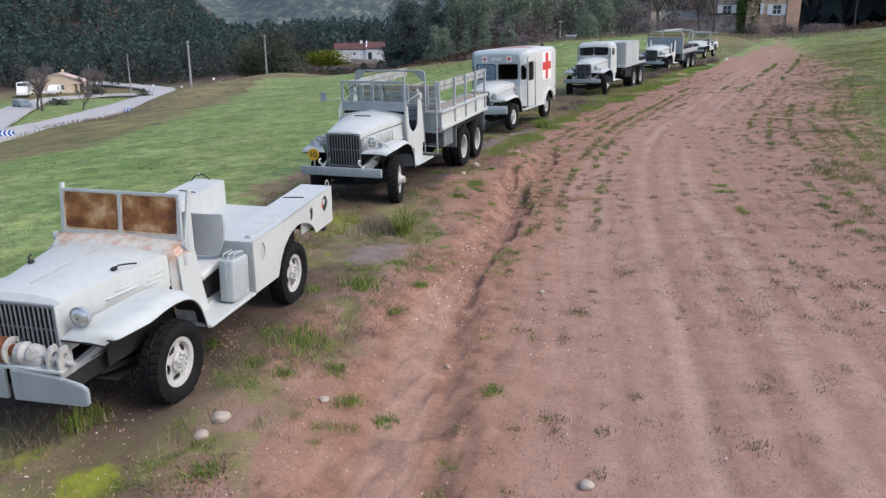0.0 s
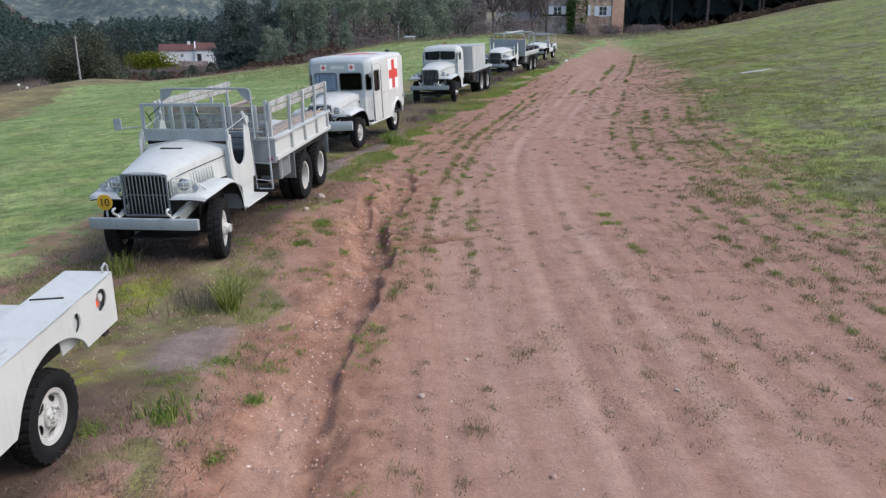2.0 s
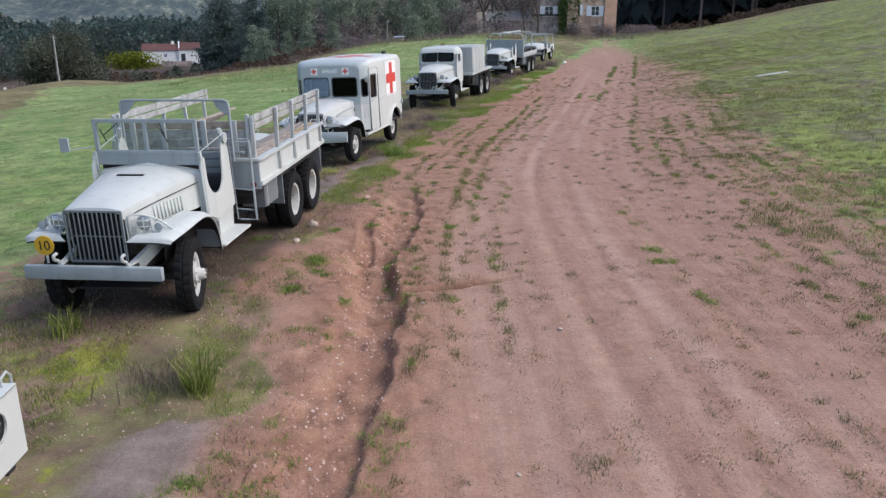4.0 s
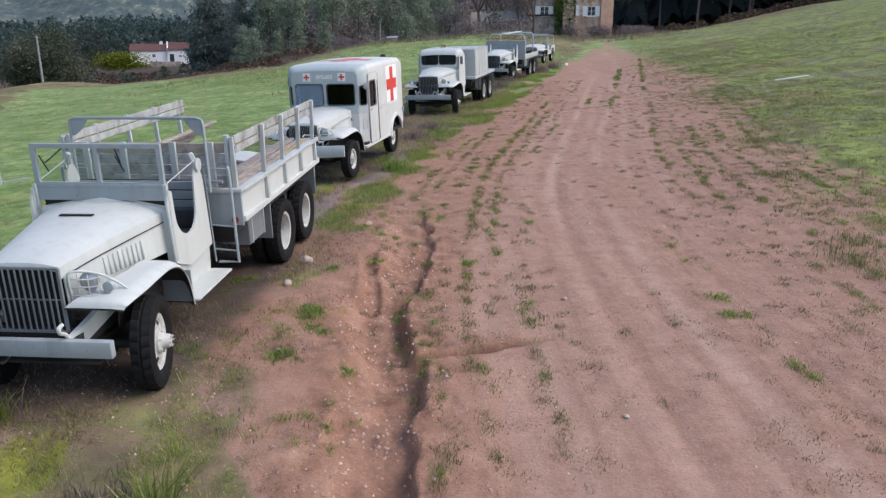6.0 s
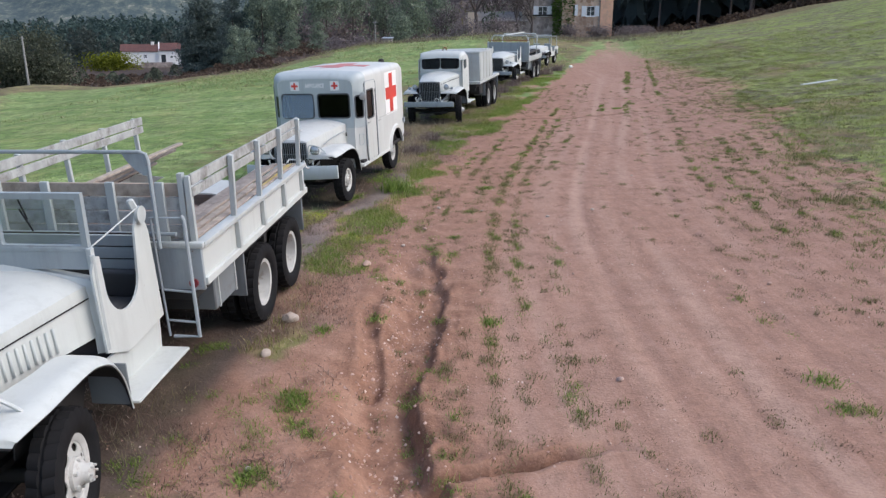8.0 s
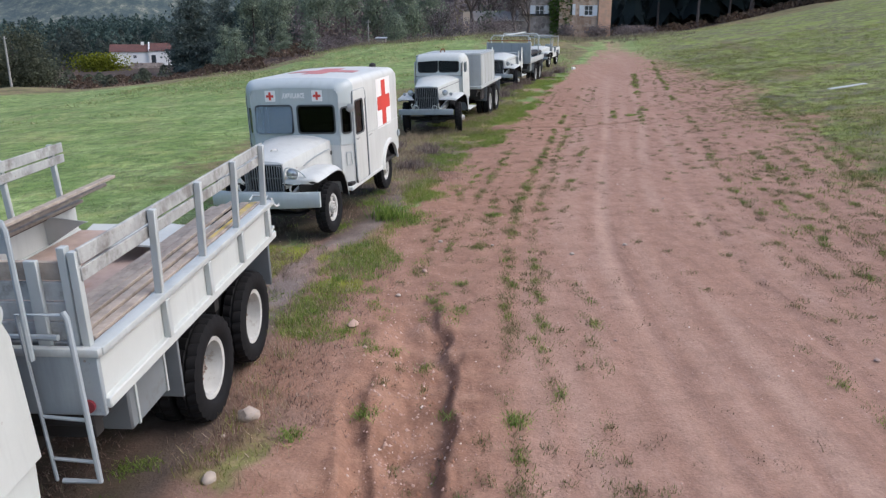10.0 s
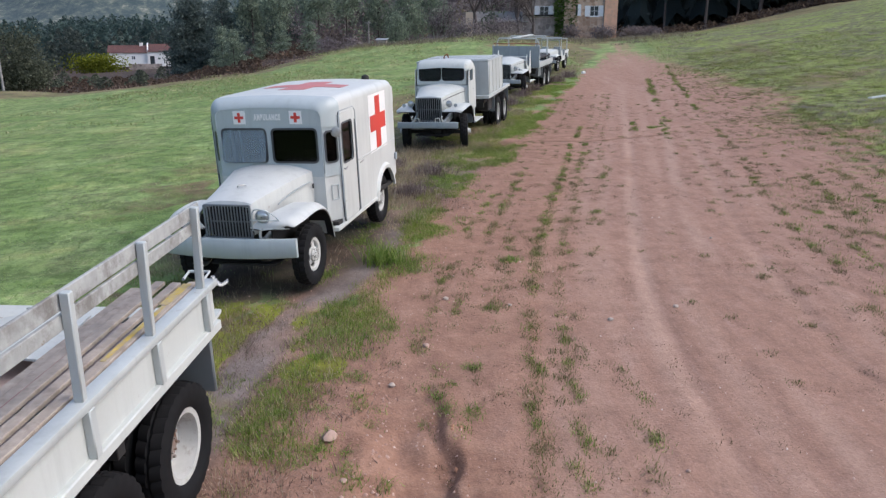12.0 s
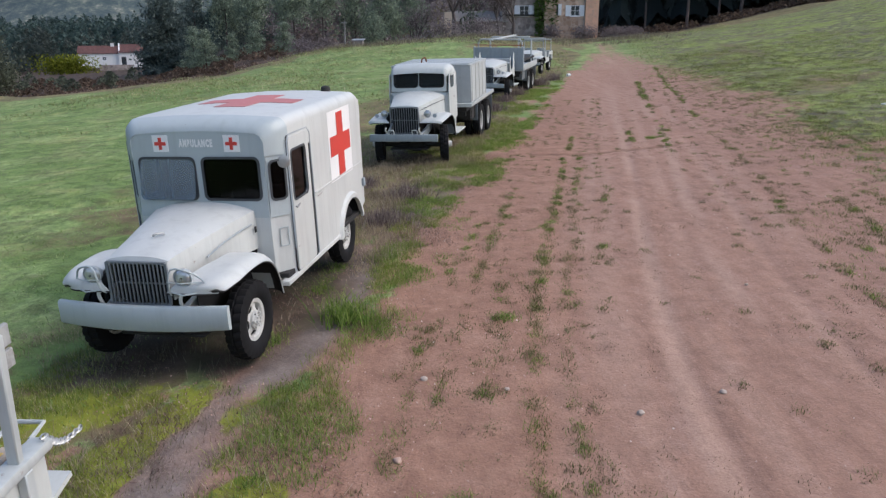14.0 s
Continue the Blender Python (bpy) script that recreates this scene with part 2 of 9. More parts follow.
# what covers the ground: grass, orange washed soil, grey bare earth, dry heath
U = GX - track_mid(GY)
wild = fbm(GX * 0.7, GY * 0.7, 4, 31) - 0.5
left_edge = np.interp(GY, [0, 20, 28, 36, 49, 69, 90], [-2.1, -2.1, -2.0, -1.75, -1.15, 0.1, 1.2])
right_edge = np.interp(GY, [0, 10, 20, 40, 53, 71, 90], [5.4, 6.3, 6.9, 7.0, 5.9, 4.3, 2.8])
verge_bare = smooth(-6.8, -5.0, U + 2.0 * wild) * smooth(22, 18.5, GY) * smooth(0.62, 0.45, fbm(GX * 0.55, GY * 0.55, 3, 93))
grass = smooth(0.0, -1.1, U - left_edge + 1.6 * wild) * (1 - 0.9 * verge_bare) * (1 - 0.6 * smooth(-7.8, -5.8, U + 3.0 * wild) * smooth(22, 18, GY)) + smooth(-0.9, 1.3, U - right_edge + 2.6 * wild) + 0.42 * smooth(-3.4, -0.8, U - right_edge + 2.0 * wild)
grass = grass * (1 - 0.7 * smooth(20.5, 17.5, GY) * smooth(-7.2, -5.6, U + 3.0 * wild) * smooth(3, 1, U))
grass = np.clip(grass + 0.45 * smooth(40, 70, GY) + smooth(80, 95, GY), 0, 1)
soil = smooth(1.2, 0.35, np.abs(GX - line_at(GY, GULLY_Y, GULLY_X) + 0.25)) * smooth(24, 17, GY)
soil = np.maximum(soil, 0.9 * smooth(-1.3, -1.1, GX) * smooth(0.4, -0.1, GX) * smooth(0.3, 0.08, np.abs(GY - 14.1 - 0.2 * (GX + 1.13))))
trough = smooth(0.34, 0.16, np.abs(GX - line_at(GY, GULLY_Y, GULLY_X) + 0.34)) * smooth(10.5, 8.5, GY)
soil = np.maximum(soil, 0.45 * smooth(-1.0, -2.2, U + wild) * smooth(-4.5, -3.0, U) * smooth(21, 16, GY))
soil = np.maximum(soil, 0.5 * smooth(0.9, -0.6, U + 1.2 * wild) * smooth(-3.2, -2.0, U) * smooth(17, 21, GY) * smooth(52, 40, GY))
PATH_Y, PATH_X = [0, 4.4, 4.9, 5.5, 6.0, 6.6, 10, 12.2, 14.5, 19, 21.1, 22.2, 23.5, 25.4, 28, 34], [-4.6, -3.95, -3.66, -3.48, -3.43, -3.55, -3.75, -3.6, -3.6, -3.0, -2.65, -2.4, -1.85, -1.4, -1.1, -0.5]
path_x = line_at(GY, PATH_Y, PATH_X)
litter = verge_bare * smooth(0.2, 0.8, smooth(0.0, -1.1, U - left_edge + 1.6 * wild))
bare = smooth(0.44, 0.15, np.abs(GX - path_x + 0.35 * wild)) * smooth(33, 26, GY) * smooth(0.30, 0.5, fbm(GX * 0.5, GY * 0.5, 2, 77))
heath = smooth(-2.5, -4.0, U + wild) * smooth(-7.5, -5.5, U + 3 * wild) * smooth(0.42, 0.62, fbm(GX * 1.1, GY * 1.1, 3, 55))
bare = np.maximum(bare, 0.35 * litter)
bare = np.maximum(bare, smooth(26, 28.5, GY) * smooth(36, 31, GY) * smooth(-2.2, -2.9, U) * smooth(-6.5, -5.0, U) * smooth(0.46, 0.56, fbm(GX * 0.7, GY * 0.7, 3, 281)))
bare = np.maximum(bare, 0.9 * smooth(1.15, 0.6, np.hypot((GX + 3.15) / 0.65, (GY - 10.2) / 1.2) + 0.8 * wild))
heath = np.maximum(heath, 0.85 * litter * smooth(0.40, 0.55, fbm(GX * 1.4, GY * 1.4, 3, 143)))
soil = soil * (1 - 0.6 * trough)
past = beyond_field(GX, GY)
inner = smooth(66, 58, GY) * smooth(-16, -20, GX)
heath = np.maximum(heath, 0.9 * smooth(76, 90, GY) * smooth(1.5, -1.0, U - left_edge) * smooth(-34, -16, U) + 0.8 * smooth(84, 96, GY) * smooth(2, 5, U))
heath = np.maximum(heath, 1.25 * smooth(-5.5 - 2 * inner, -2.5 - inner, past + 5 * wild) * smooth(20, 9, past) * smooth(8, -2, GX) * smooth(-2, 8, GY))
heath = np.maximum(heath, 0.8 * smooth(4.5, 8.0, U) * smooth(16, 10, U) * smooth(0.52, 0.68, fbm(GX * 0.45, GY * 0.45, 5, 97)) * smooth(90, 60, GY))
heath = np.maximum(heath, 0.95 * smooth(25, 31, GY) * smooth(-0.3, -1.2, U - left_edge) * smooth(-13, -7, U) * smooth(0.30, 0.5, fbm(GX * 0.8, GY * 0.8, 3, 223)))
far_off = np.hypot(GX, GY)
heath = np.maximum(heath, 1.4 * smooth(150, 200, far_off))
soil = soil * (1 - smooth(100, 150, far_off))
grass = grass * (1 - 0.5 * smooth(-6.5, -5.5, U) * smooth(-1.2, -2.2, U) * smooth(17, 20, GY) * smooth(52, 46, GY) * smooth(0.35, 0.55, fbm(GX * 1.6, GY * 1.6, 3, 171)))
# dead bracken past the field's edge, needle litter under the woods
duff_shade = smooth(0.5, 4.0, past + 3 * wild) * smooth(-0.62, -0.5, GX / np.maximum(GY, 1.0)) * smooth(8, 2, GX) * smooth(30, 40, GY)
duff_shade = np.maximum(duff_shade, smooth(185, 215, far_off))
duff_shade = np.maximum(duff_shade, smooth(112, 120, far_off) * smooth(10, 22, GX))
# lighter lanes worn by wheels
wear = sum(wgt * smooth(0.22, 0.04, np.abs(U - off - 0.3 * (fbm(GY * 0.22 + off * 9, GY * 0 + off, 2, 21) - 0.5))) for off, wgt in ((-0.15, 0.5), (0.22, 0.7), (0.62, 0.5), (1.05, 1.0), (1.62, 0.5), (2.08, 1.0), (2.7, 0.6), (3.3, 0.5)))
wear = np.clip(wear, 0, 1) * smooth(0.26, 0.56, fbm(GX * 1.1, GY * 0.14, 3, 131)) * smooth(-1.5, -0.3, U)
wear = np.maximum(wear, 0.9 * trough)
# nothing green grows beneath the vehicles; their shade is painted as dark litter
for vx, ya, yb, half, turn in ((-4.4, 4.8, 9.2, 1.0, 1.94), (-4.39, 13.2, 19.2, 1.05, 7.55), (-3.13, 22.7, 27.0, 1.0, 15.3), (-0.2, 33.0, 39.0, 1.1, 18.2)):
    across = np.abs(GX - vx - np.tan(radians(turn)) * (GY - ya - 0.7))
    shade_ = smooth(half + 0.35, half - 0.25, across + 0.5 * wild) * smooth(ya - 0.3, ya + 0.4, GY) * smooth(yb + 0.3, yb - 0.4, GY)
    duff_shade = np.maximum(duff_shade, 0.9 * shade_)
# a darker line along the washed groove across the track
duff_shade = np.maximum(duff_shade, 0.6 * smooth(2.4, 3.2, GX) * smooth(7.6, 5.0, GX) * smooth(0.12, 0.03, np.abs(GY - 33.58 - 0.12 * np.maximum(0, GX - 4.5) - 0.2 * (fbm(GX * 1.3, GX * 0 + 2.0, 2, 17) - 0.5))))
# yellow-green moss in the verge
moss_cover = 0.72 * smooth(-2.1, -2.9, U) * smooth(-6.4, -5.0, U) * smooth(0.44, 0.62, fbm(GX * 0.8, GY * 0.8, 3, 201)) * smooth(36, 28, GY) * (1 - 0.9 * smooth(20.3, 19.0, GY) * smooth(12.6, 13.6, GY))
for mx, my, mr in ((-3.0, 21.1, 0.8), (-2.75, 21.9, 0.6), (-4.3, 12.2, 0.7), (-3.9, 11.6, 0.5), (-3.55, 4.3, 0.35), (-3.9, 20.2, 0.8), (-2.1, 20.6, 0.4)):
    moss_cover = np.maximum(moss_cover, 1.05 * smooth(1.2, 0.5, np.hypot(GX - mx, GY - my) / mr))
moss_cover = moss_cover * (1 - np.clip(bare, 0, 1)) * (1 - np.clip(duff_shade, 0, 1))
cover = np.stack([grass * (1 - 0.85 * np.minimum(1, bare)), soil * (1 - 0.5 * litter), bare, heath], -1).astype(np.float32)


def ground_material():
    m, t, b = nodes_of("ground_cover")
    v = t.nodes.new("ShaderNodeTexCoord").outputs["Object"]
    att = t.nodes.new("ShaderNodeAttribute")
    att.attribute_name = "cover"
    sep = t.nodes.new("ShaderNodeSeparateColor")
    t.links.new(att.outputs["Color"], sep.inputs[0])
    n_big, n_mid, n_fine = noise_tex(t, 0.35, 4, 0.6, v), noise_tex(t, 3.0, 6, 0.65, v), noise_tex(t, 45.0, 4, 0.7, v)
    grit = add(t, "ShaderNodeTexVoronoi", Scale=70.0)
    t.links.new(v, grit.inputs["Vector"])
    pebble = ramp(t, grit.outputs["Distance"], [(0.0, (1, 1, 1)), (0.32, (0, 0, 0))])
    dirt = ramp(t, n_mid, [(0.25, (0.262, 0.153, 0.109)), (0.5, (0.322, 0.19, 0.138)), (0.78, (0.385, 0.244, 0.183))])
    dirt = mix(t, ramp(t, n_big, [(0.35, (0, 0, 0)), (0.7, (0.6, 0.6, 0.6))]), dirt, (0.345, 0.204, 0.147))
    stretch = t.nodes.new("ShaderNodeMapping")
    stretch.inputs["Scale"].default_value = (5.0, 0.7, 1.0)
    stretch.inputs["Rotation"].default_value = (0, 0, radians(5))
    t.links.new(v, stretch.inputs["Vector"])
    streak = noise_tex(t, 1.6, 5, 0.7, stretch.outputs["Vector"])
    dirt = mix(t, ramp(t, streak, [(0.50, (0, 0, 0)), (0.68, (0.6,) * 3)]), dirt, (0.23, 0.133, 0.098))
    dirt = mix(t, ramp(t, streak, [(0.28, (0.45,) * 3), (0.45, (0, 0, 0))]), dirt, (0.39, 0.258, 0.207))
    speck = noise_tex(t, 16.0, 5, 0.75, v)
    dirt = mix(t, ramp(t, speck, [(0.56, (0, 0, 0)), (0.70, (0.3,) * 3)]), dirt, (0.23, 0.13, 0.094))
    lanes = t.nodes.new("ShaderNodeAttribute")
    lanes.attribute_name = "wear"
    dirt = mix(t, calc(t, "MULTIPLY", lanes.outputs["Fac"], 0.65), dirt, mix(t, n_mid, (0.385, 0.25, 0.188), (0.455, 0.312, 0.24)))
    red = ramp(t, n_mid, [(0.25, (0.185, 0.096, 0.061)), (0.5, (0.275, 0.149, 0.099)), (0.75, (0.375, 0.223, 0.154))])
    col = mix(t, sep.outputs[1], dirt, red)
    grey = ramp(t, n_mid, [(0.25, (0.12, 0.097, 0.086)), (0.75, (0.25, 0.21, 0.188))])
    col = mix(t, sep.outputs[2], col, grey)
    stones = calc(t, "MULTIPLY", ramp(t, grit.outputs["Color"], [(0.72, (0, 0, 0)), (0.78, (1, 1, 1))]), pebble)
    col = mix(t, calc(t, "MULTIPLY", stones, 0.85), col, (0.50, 0.40, 0.345))
    col = mix(t, ramp(t, n_fine, [(0.35, (0.16,) * 3), (0.6, (0, 0, 0))]), col, (0.24, 0.145, 0.11))
    coarse = add(t, "ShaderNodeTexVoronoi", Scale=34.0)
    t.links.new(v, coarse.inputs["Vector"])
    chips = ramp(t, coarse.outputs["Color"], [(0.12, (0.5,) * 3), (0.5, (0.95,) * 3), (0.88, (1.45,) * 3)])
    col = mix(t, 0.09, col, chips, "MULTIPLY")
    col = mix(t, 1.0, col, ramp(t, noise_tex(t, 24.0, 5, 0.8, v), [(0.36, (0.92,) * 3), (0.5, (1.0,) * 3), (0.64, (1.06,) * 3)]), "MULTIPLY")
    col = mix(t, 1.0, col, ramp(t, noise_tex(t, 5.5, 6, 0.75, v), [(0.34, (0.87,) * 3), (0.5, (1.0,) * 3), (0.66, (1.09,) * 3)]), "MULTIPLY")
    turf = ramp(t, n_mid, [(0.28, (0.115, 0.168, 0.064)), (0.42, (0.185, 0.265, 0.096)), (0.58, (0.26, 0.343, 0.135)), (0.72, (0.36, 0.37, 0.195))])
    turf = mix(t, ramp(t, n_big, [(0.4, (0, 0, 0)), (0.65, (0.7,) * 3)]), turf, (0.17, 0.205, 0.085))
    turf = mix(t, 1.0, turf, ramp(t, noise_tex(t, 1.3, 6, 0.75, stretch.outputs["Vector"]), [(0.34, (0.8,) * 3), (0.5, (1.0,) * 3), (0.66, (1.16,) * 3)]), "MULTIPLY")
    turf = mix(t, 1.0, turf, ramp(t, noise_tex(t, 9.0, 6, 0.8, v), [(0.36, (0.78,) * 3), (0.5, (1.0,) * 3), (0.62, (1.18,) * 3)]), "MULTIPLY")
    heath_col = ramp(t, n_mid, [(0.25, (0.15, 0.11, 0.07)), (0.45, (0.22, 0.165, 0.10)), (0.6, (0.19, 0.19, 0.075)), (0.78, (0.33, 0.27, 0.16))])
    turf = mix(t, 1.0, turf, ramp(t, noise_tex(t, 38.0, 4, 0.75, v), [(0.38, (0.85,) * 3), (0.5, (1.0,) * 3), (0.62, (1.12,) * 3)]), "MULTIPLY")
    n_far = noise_tex(t, 0.16, 6, 0.7, v)
    turf = mix(t, ramp(t, n_far, [(0.5, (0, 0, 0)), (0.66, (0.65,) * 3)]), turf, (0.275, 0.275, 0.125))
    turf = mix(t, ramp(t, n_far, [(0.3, (0.5,) * 3), (0.44, (0, 0, 0))]), turf, (0.10, 0.17, 0.06))
    turf = mix(t, ramp(t, noise_tex(t, 0.45, 5, 0.65, v), [(0.44, (0.75,) * 3), (0.56, (0, 0, 0))]), turf, (0.125, 0.20, 0.058))
    turf = mix(t, ramp(t, noise_tex(t, 0.62, 6, 0.7, v), [(0.54, (0, 0, 0)), (0.66, (0.6,) * 3)]), turf, (0.31, 0.32, 0.13))
    hill = t.nodes.new("ShaderNodeAttribute")
    hill.attribute_name = "slope"
    lumps = noise_tex(t, 2.1, 8, 0.75, v)
    bank = ramp(t, lumps, [(0.41, (0.075, 0.06, 0.044)), (0.46, (0.12, 0.118, 0.052)), (0.51, (0.165, 0.20, 0.06)), (0.56, (0.23, 0.265, 0.075)), (0.62, (0.30, 0.29, 0.14))])
    bank = mix(t, ramp(t, noise_tex(t, 0.35, 5, 0.6, v), [(0.47, (0, 0, 0)), (0.62, (0.55,) * 3)]), bank, (0.225, 0.285, 0.055))
    bank = mix(t, ramp(t, noise_tex(t, 0.8, 6, 0.72, v), [(0.43, (0.75,) * 3), (0.50, (0, 0, 0))]), bank, mix(t, lumps, (0.09, 0.075, 0.06), (0.20, 0.165, 0.13)))
    turf = mix(t, 1.0, turf, ramp(t, lumps, [(0.42, (0.72, 0.70, 0.70)), (0.50, (1.0,) * 3), (0.58, (1.2, 1.18, 1.12))]), "MULTIPLY")
    turf = mix(t, hill.outputs["Fac"], turf, bank)
    turf = mix(t, 1.0, turf, ramp(t, noise_tex(t, 17.0, 7, 0.8, v), [(0.36, (0.82,) * 3), (0.5, (1.0,) * 3), (0.64, (1.14,) * 3)]), "MULTIPLY")
    heath_col = mix(t, 1.0, heath_col, ramp(t, noise_tex(t, 0.5, 7, 0.78, v), [(0.38, (0.5,) * 3), (0.5, (0.82,) * 3), (0.62, (1.2, 1.2, 1.08))]), "MULTIPLY")
    edge = calc(t, "ADD", sep.outputs[0], calc(t, "MULTIPLY", calc(t, "SUBTRACT", noise_tex(t, 3.2, 8, 0.78, v), 0.5), 1.9))
    turf_fac = ramp(t, edge, [(0.42, (0, 0, 0)), (0.62, (1, 1, 1))])
    col = mix(t, turf_fac, col, turf)
    col = mix(t, ramp(t, calc(t, "ADD", att.outputs["Alpha"], calc(t, "MULTIPLY", calc(t, "SUBTRACT", noise_tex(t, 0.8, 7, 0.72, v), 0.5), 1.2)), [(0.3, (0, 0, 0)), (0.62, (0.95,) * 3)]), col, heath_col)
    # dark litter colour, also used as painted shade beneath the vehicles
    duff_shade_at = t.nodes.new("ShaderNodeAttribute")
    duff_shade_at.attribute_name = "duff_shade"
    col = mix(t, duff_shade_at.outputs["Fac"], col, ramp(t, noise_tex(t, 0.9, 8, 0.75, v), [(0.34, (0.034, 0.028, 0.023)), (0.5, (0.075, 0.055, 0.044)), (0.66, (0.14, 0.105, 0.082))]))
    moss = t.nodes.new("ShaderNodeAttribute")
    moss.attribute_name = "moss"
    mossy = calc(t, "ADD", moss.outputs["Fac"], calc(t, "MULTIPLY", calc(t, "SUBTRACT", noise_tex(t, 4.5, 7, 0.75, v), 0.5), 1.4))
    col = mix(t, ramp(t, mossy, [(0.48, (0, 0, 0)), (0.66, (0.9,) * 3)]), col, ramp(t, n_mid, [(0.3, (0.11, 0.13, 0.018)), (0.55, (0.225, 0.25, 0.028)), (0.8, (0.33, 0.34, 0.06))]))
    t.links.new(col, b.inputs["Base Color"])
    b.inputs["Roughness"].default_value = 0.95
    b.inputs["Specular IOR Level"].default_value = 0.2
    height = calc(t, "ADD", calc(t, "MULTIPLY", n_fine, 0.3), calc(t, "ADD", calc(t, "MULTIPLY", n_mid, 1.6), calc(t, "ADD", calc(t, "MULTIPLY", stones, 0.5), calc(t, "MULTIPLY", ramp(t, coarse.outputs["Distance"], [(0.0, (1, 1, 1)), (0.6, (0, 0, 0))]), 0.2))))
    bump(t, b, height, 0.5, 0.03)
    return m


ground = sheet("ground", GX, GY, GZ, ground_material())
ground.data.color_attributes.new("cover", "FLOAT_COLOR", "POINT").data.foreach_set("color", cover.ravel())
ground.data.attributes.new("wear", "FLOAT", "POINT").data.foreach_set("value", wear.astype(np.float32).ravel())
ground.data.attributes.new("slope", "FLOAT", "POINT").data.foreach_set("value", (0.9 * smooth(2.0, 5.0, U) * smooth(110, 80, GY)).astype(np.float32).ravel())
ground.data.attributes.new("duff_shade", "FLOAT", "POINT").data.foreach_set("value", duff_shade.astype(np.float32).ravel())
ground.data.attributes.new("moss", "FLOAT", "POINT").data.foreach_set("value", moss_cover.astype(np.float32).ravel())
tagged(ground, "reddish dirt track between grassy verges, field and hillside", "ground", kind="structure")


# ---- mesh helpers ----
def finish(bm, sharp=38):
    bmesh.ops.recalc_face_normals(bm, faces=bm.faces)
    limit = radians(sharp)
    for f in bm.faces:
        f.smooth = True
    for e in bm.edges:
        e.smooth = len(e.link_faces) == 2 and e.calc_face_angle(0.0) < limit
    return bm


def mesh_of(name, bm, material):
    me = bpy.data.meshes.new(name)
    finish(bm).to_mesh(me)
    bm.free()
    me.materials.append(material)
    return me


def part(name, bm, material, parent=None, label=""):
    """Links a bmesh as one mesh object, under a thing or a part."""
    ob = new(name, bm if isinstance(bm, bpy.types.Mesh) else mesh_of(name, bm, material))
    ob.parent = parent
    return tagged(ob, label)


def merge(*bms):
    out = bmesh.new()
    for b in bms:
        me = bpy.data.meshes.new("tmp")
        b.to_mesh(me)
        out.from_mesh(me)
        bpy.data.meshes.remove(me)
        b.free()
    return out


def moved(bm, m):
    bmesh.ops.transform(bm, matrix=m, verts=bm.verts)
    return bm



def box(x0, x1, y0, y1, z0, z1, bev=0.006, seg=1):
    bm = bmesh.new()
    bmesh.ops.create_cube(bm, size=1)
    bmesh.ops.transform(bm, matrix=Matrix.Translation(((x0 + x1) / 2, (y0 + y1) / 2, (z0 + z1) / 2)) @ Matrix.Diagonal((abs(x1 - x0), abs(y1 - y0), abs(z1 - z0), 1)), verts=bm.verts)
    if bev:
        bmesh.ops.bevel(bm, geom=list(bm.edges), offset=min(bev, 0.45 * min(abs(x1 - x0), abs(y1 - y0), abs(z1 - z0))), segments=seg, affect="EDGES", profile=0.5)
    return bm


def beam(p, q, w, h, bev=0.004):
    """A bar of section w x h from p to q."""
    p, q = Vector(p), Vector(q)
    d = q - p
    b = box(-w / 2, w / 2, -h / 2, h / 2, 0, d.length, bev)
    return moved(b, Matrix.Translation(p) @ d.to_track_quat("Z", "Y").to_matrix().to_4x4())


def tube(points, r, seg=8, closed=False, r_end=None):
    pts = [Vector(p) for p in points]
    bm, rings, n = bmesh.new(), [], len(points)
    ref = None
    for i, p in enumerate(pts):
        a, b = pts[max(i - 1, 0) if not closed else i - 1], pts[min(i + 1, n - 1) if not closed else (i + 1) % n]
        t = (b - a).normalized()
        if ref is None:
            ref = t.orthogonal().normalized()
        ref = (ref - t * ref.dot(t)).normalized()
        side = t.cross(ref)
        rr = r if r_end is None else r + (r_end - r) * i / (n - 1)
        rings.append([bm.verts.new(p + (ref * math.cos(k * math.tau / seg) + side * math.sin(k * math.tau / seg)) * rr) for k in range(seg)])
    for i in range(n if closed else n - 1):
        a, b = rings[i], rings[(i + 1) % n]
        for k in range(seg):
            bm.faces.new((a[k], a[(k + 1) % seg], b[(k + 1) % seg], b[k]))
    if not closed:
        bm.faces.new(rings[0])
        bm.faces.new(rings[-1])
    return bm


def cyl(p, q, r, r2=None, seg=16):
    return tube([p, q], r, seg, r_end=r2 if r2 is not None else r)


def lathe(profile, seg=32, closed=True):
    """Turns a profile of (x, radius) round the x axis."""
    bm, rings = bmesh.new(), []
    for x, r in profile:
        rings.append([bm.verts.new((x, r * math.cos(k * math.tau / seg), r * math.sin(k * math.tau / seg))) for k in range(seg)])
    count = len(profile)
    for i in range(count if closed else count - 1):
        a, b = rings[i], rings[(i + 1) % count]
        for k in range(seg):
            bm.faces.new((a[k], a[(k + 1) % seg], b[(k + 1) % seg], b[k]))
    if not closed:
        for ring in (rings[0], rings[-1]):
            bm.faces.new(ring)
    return bm


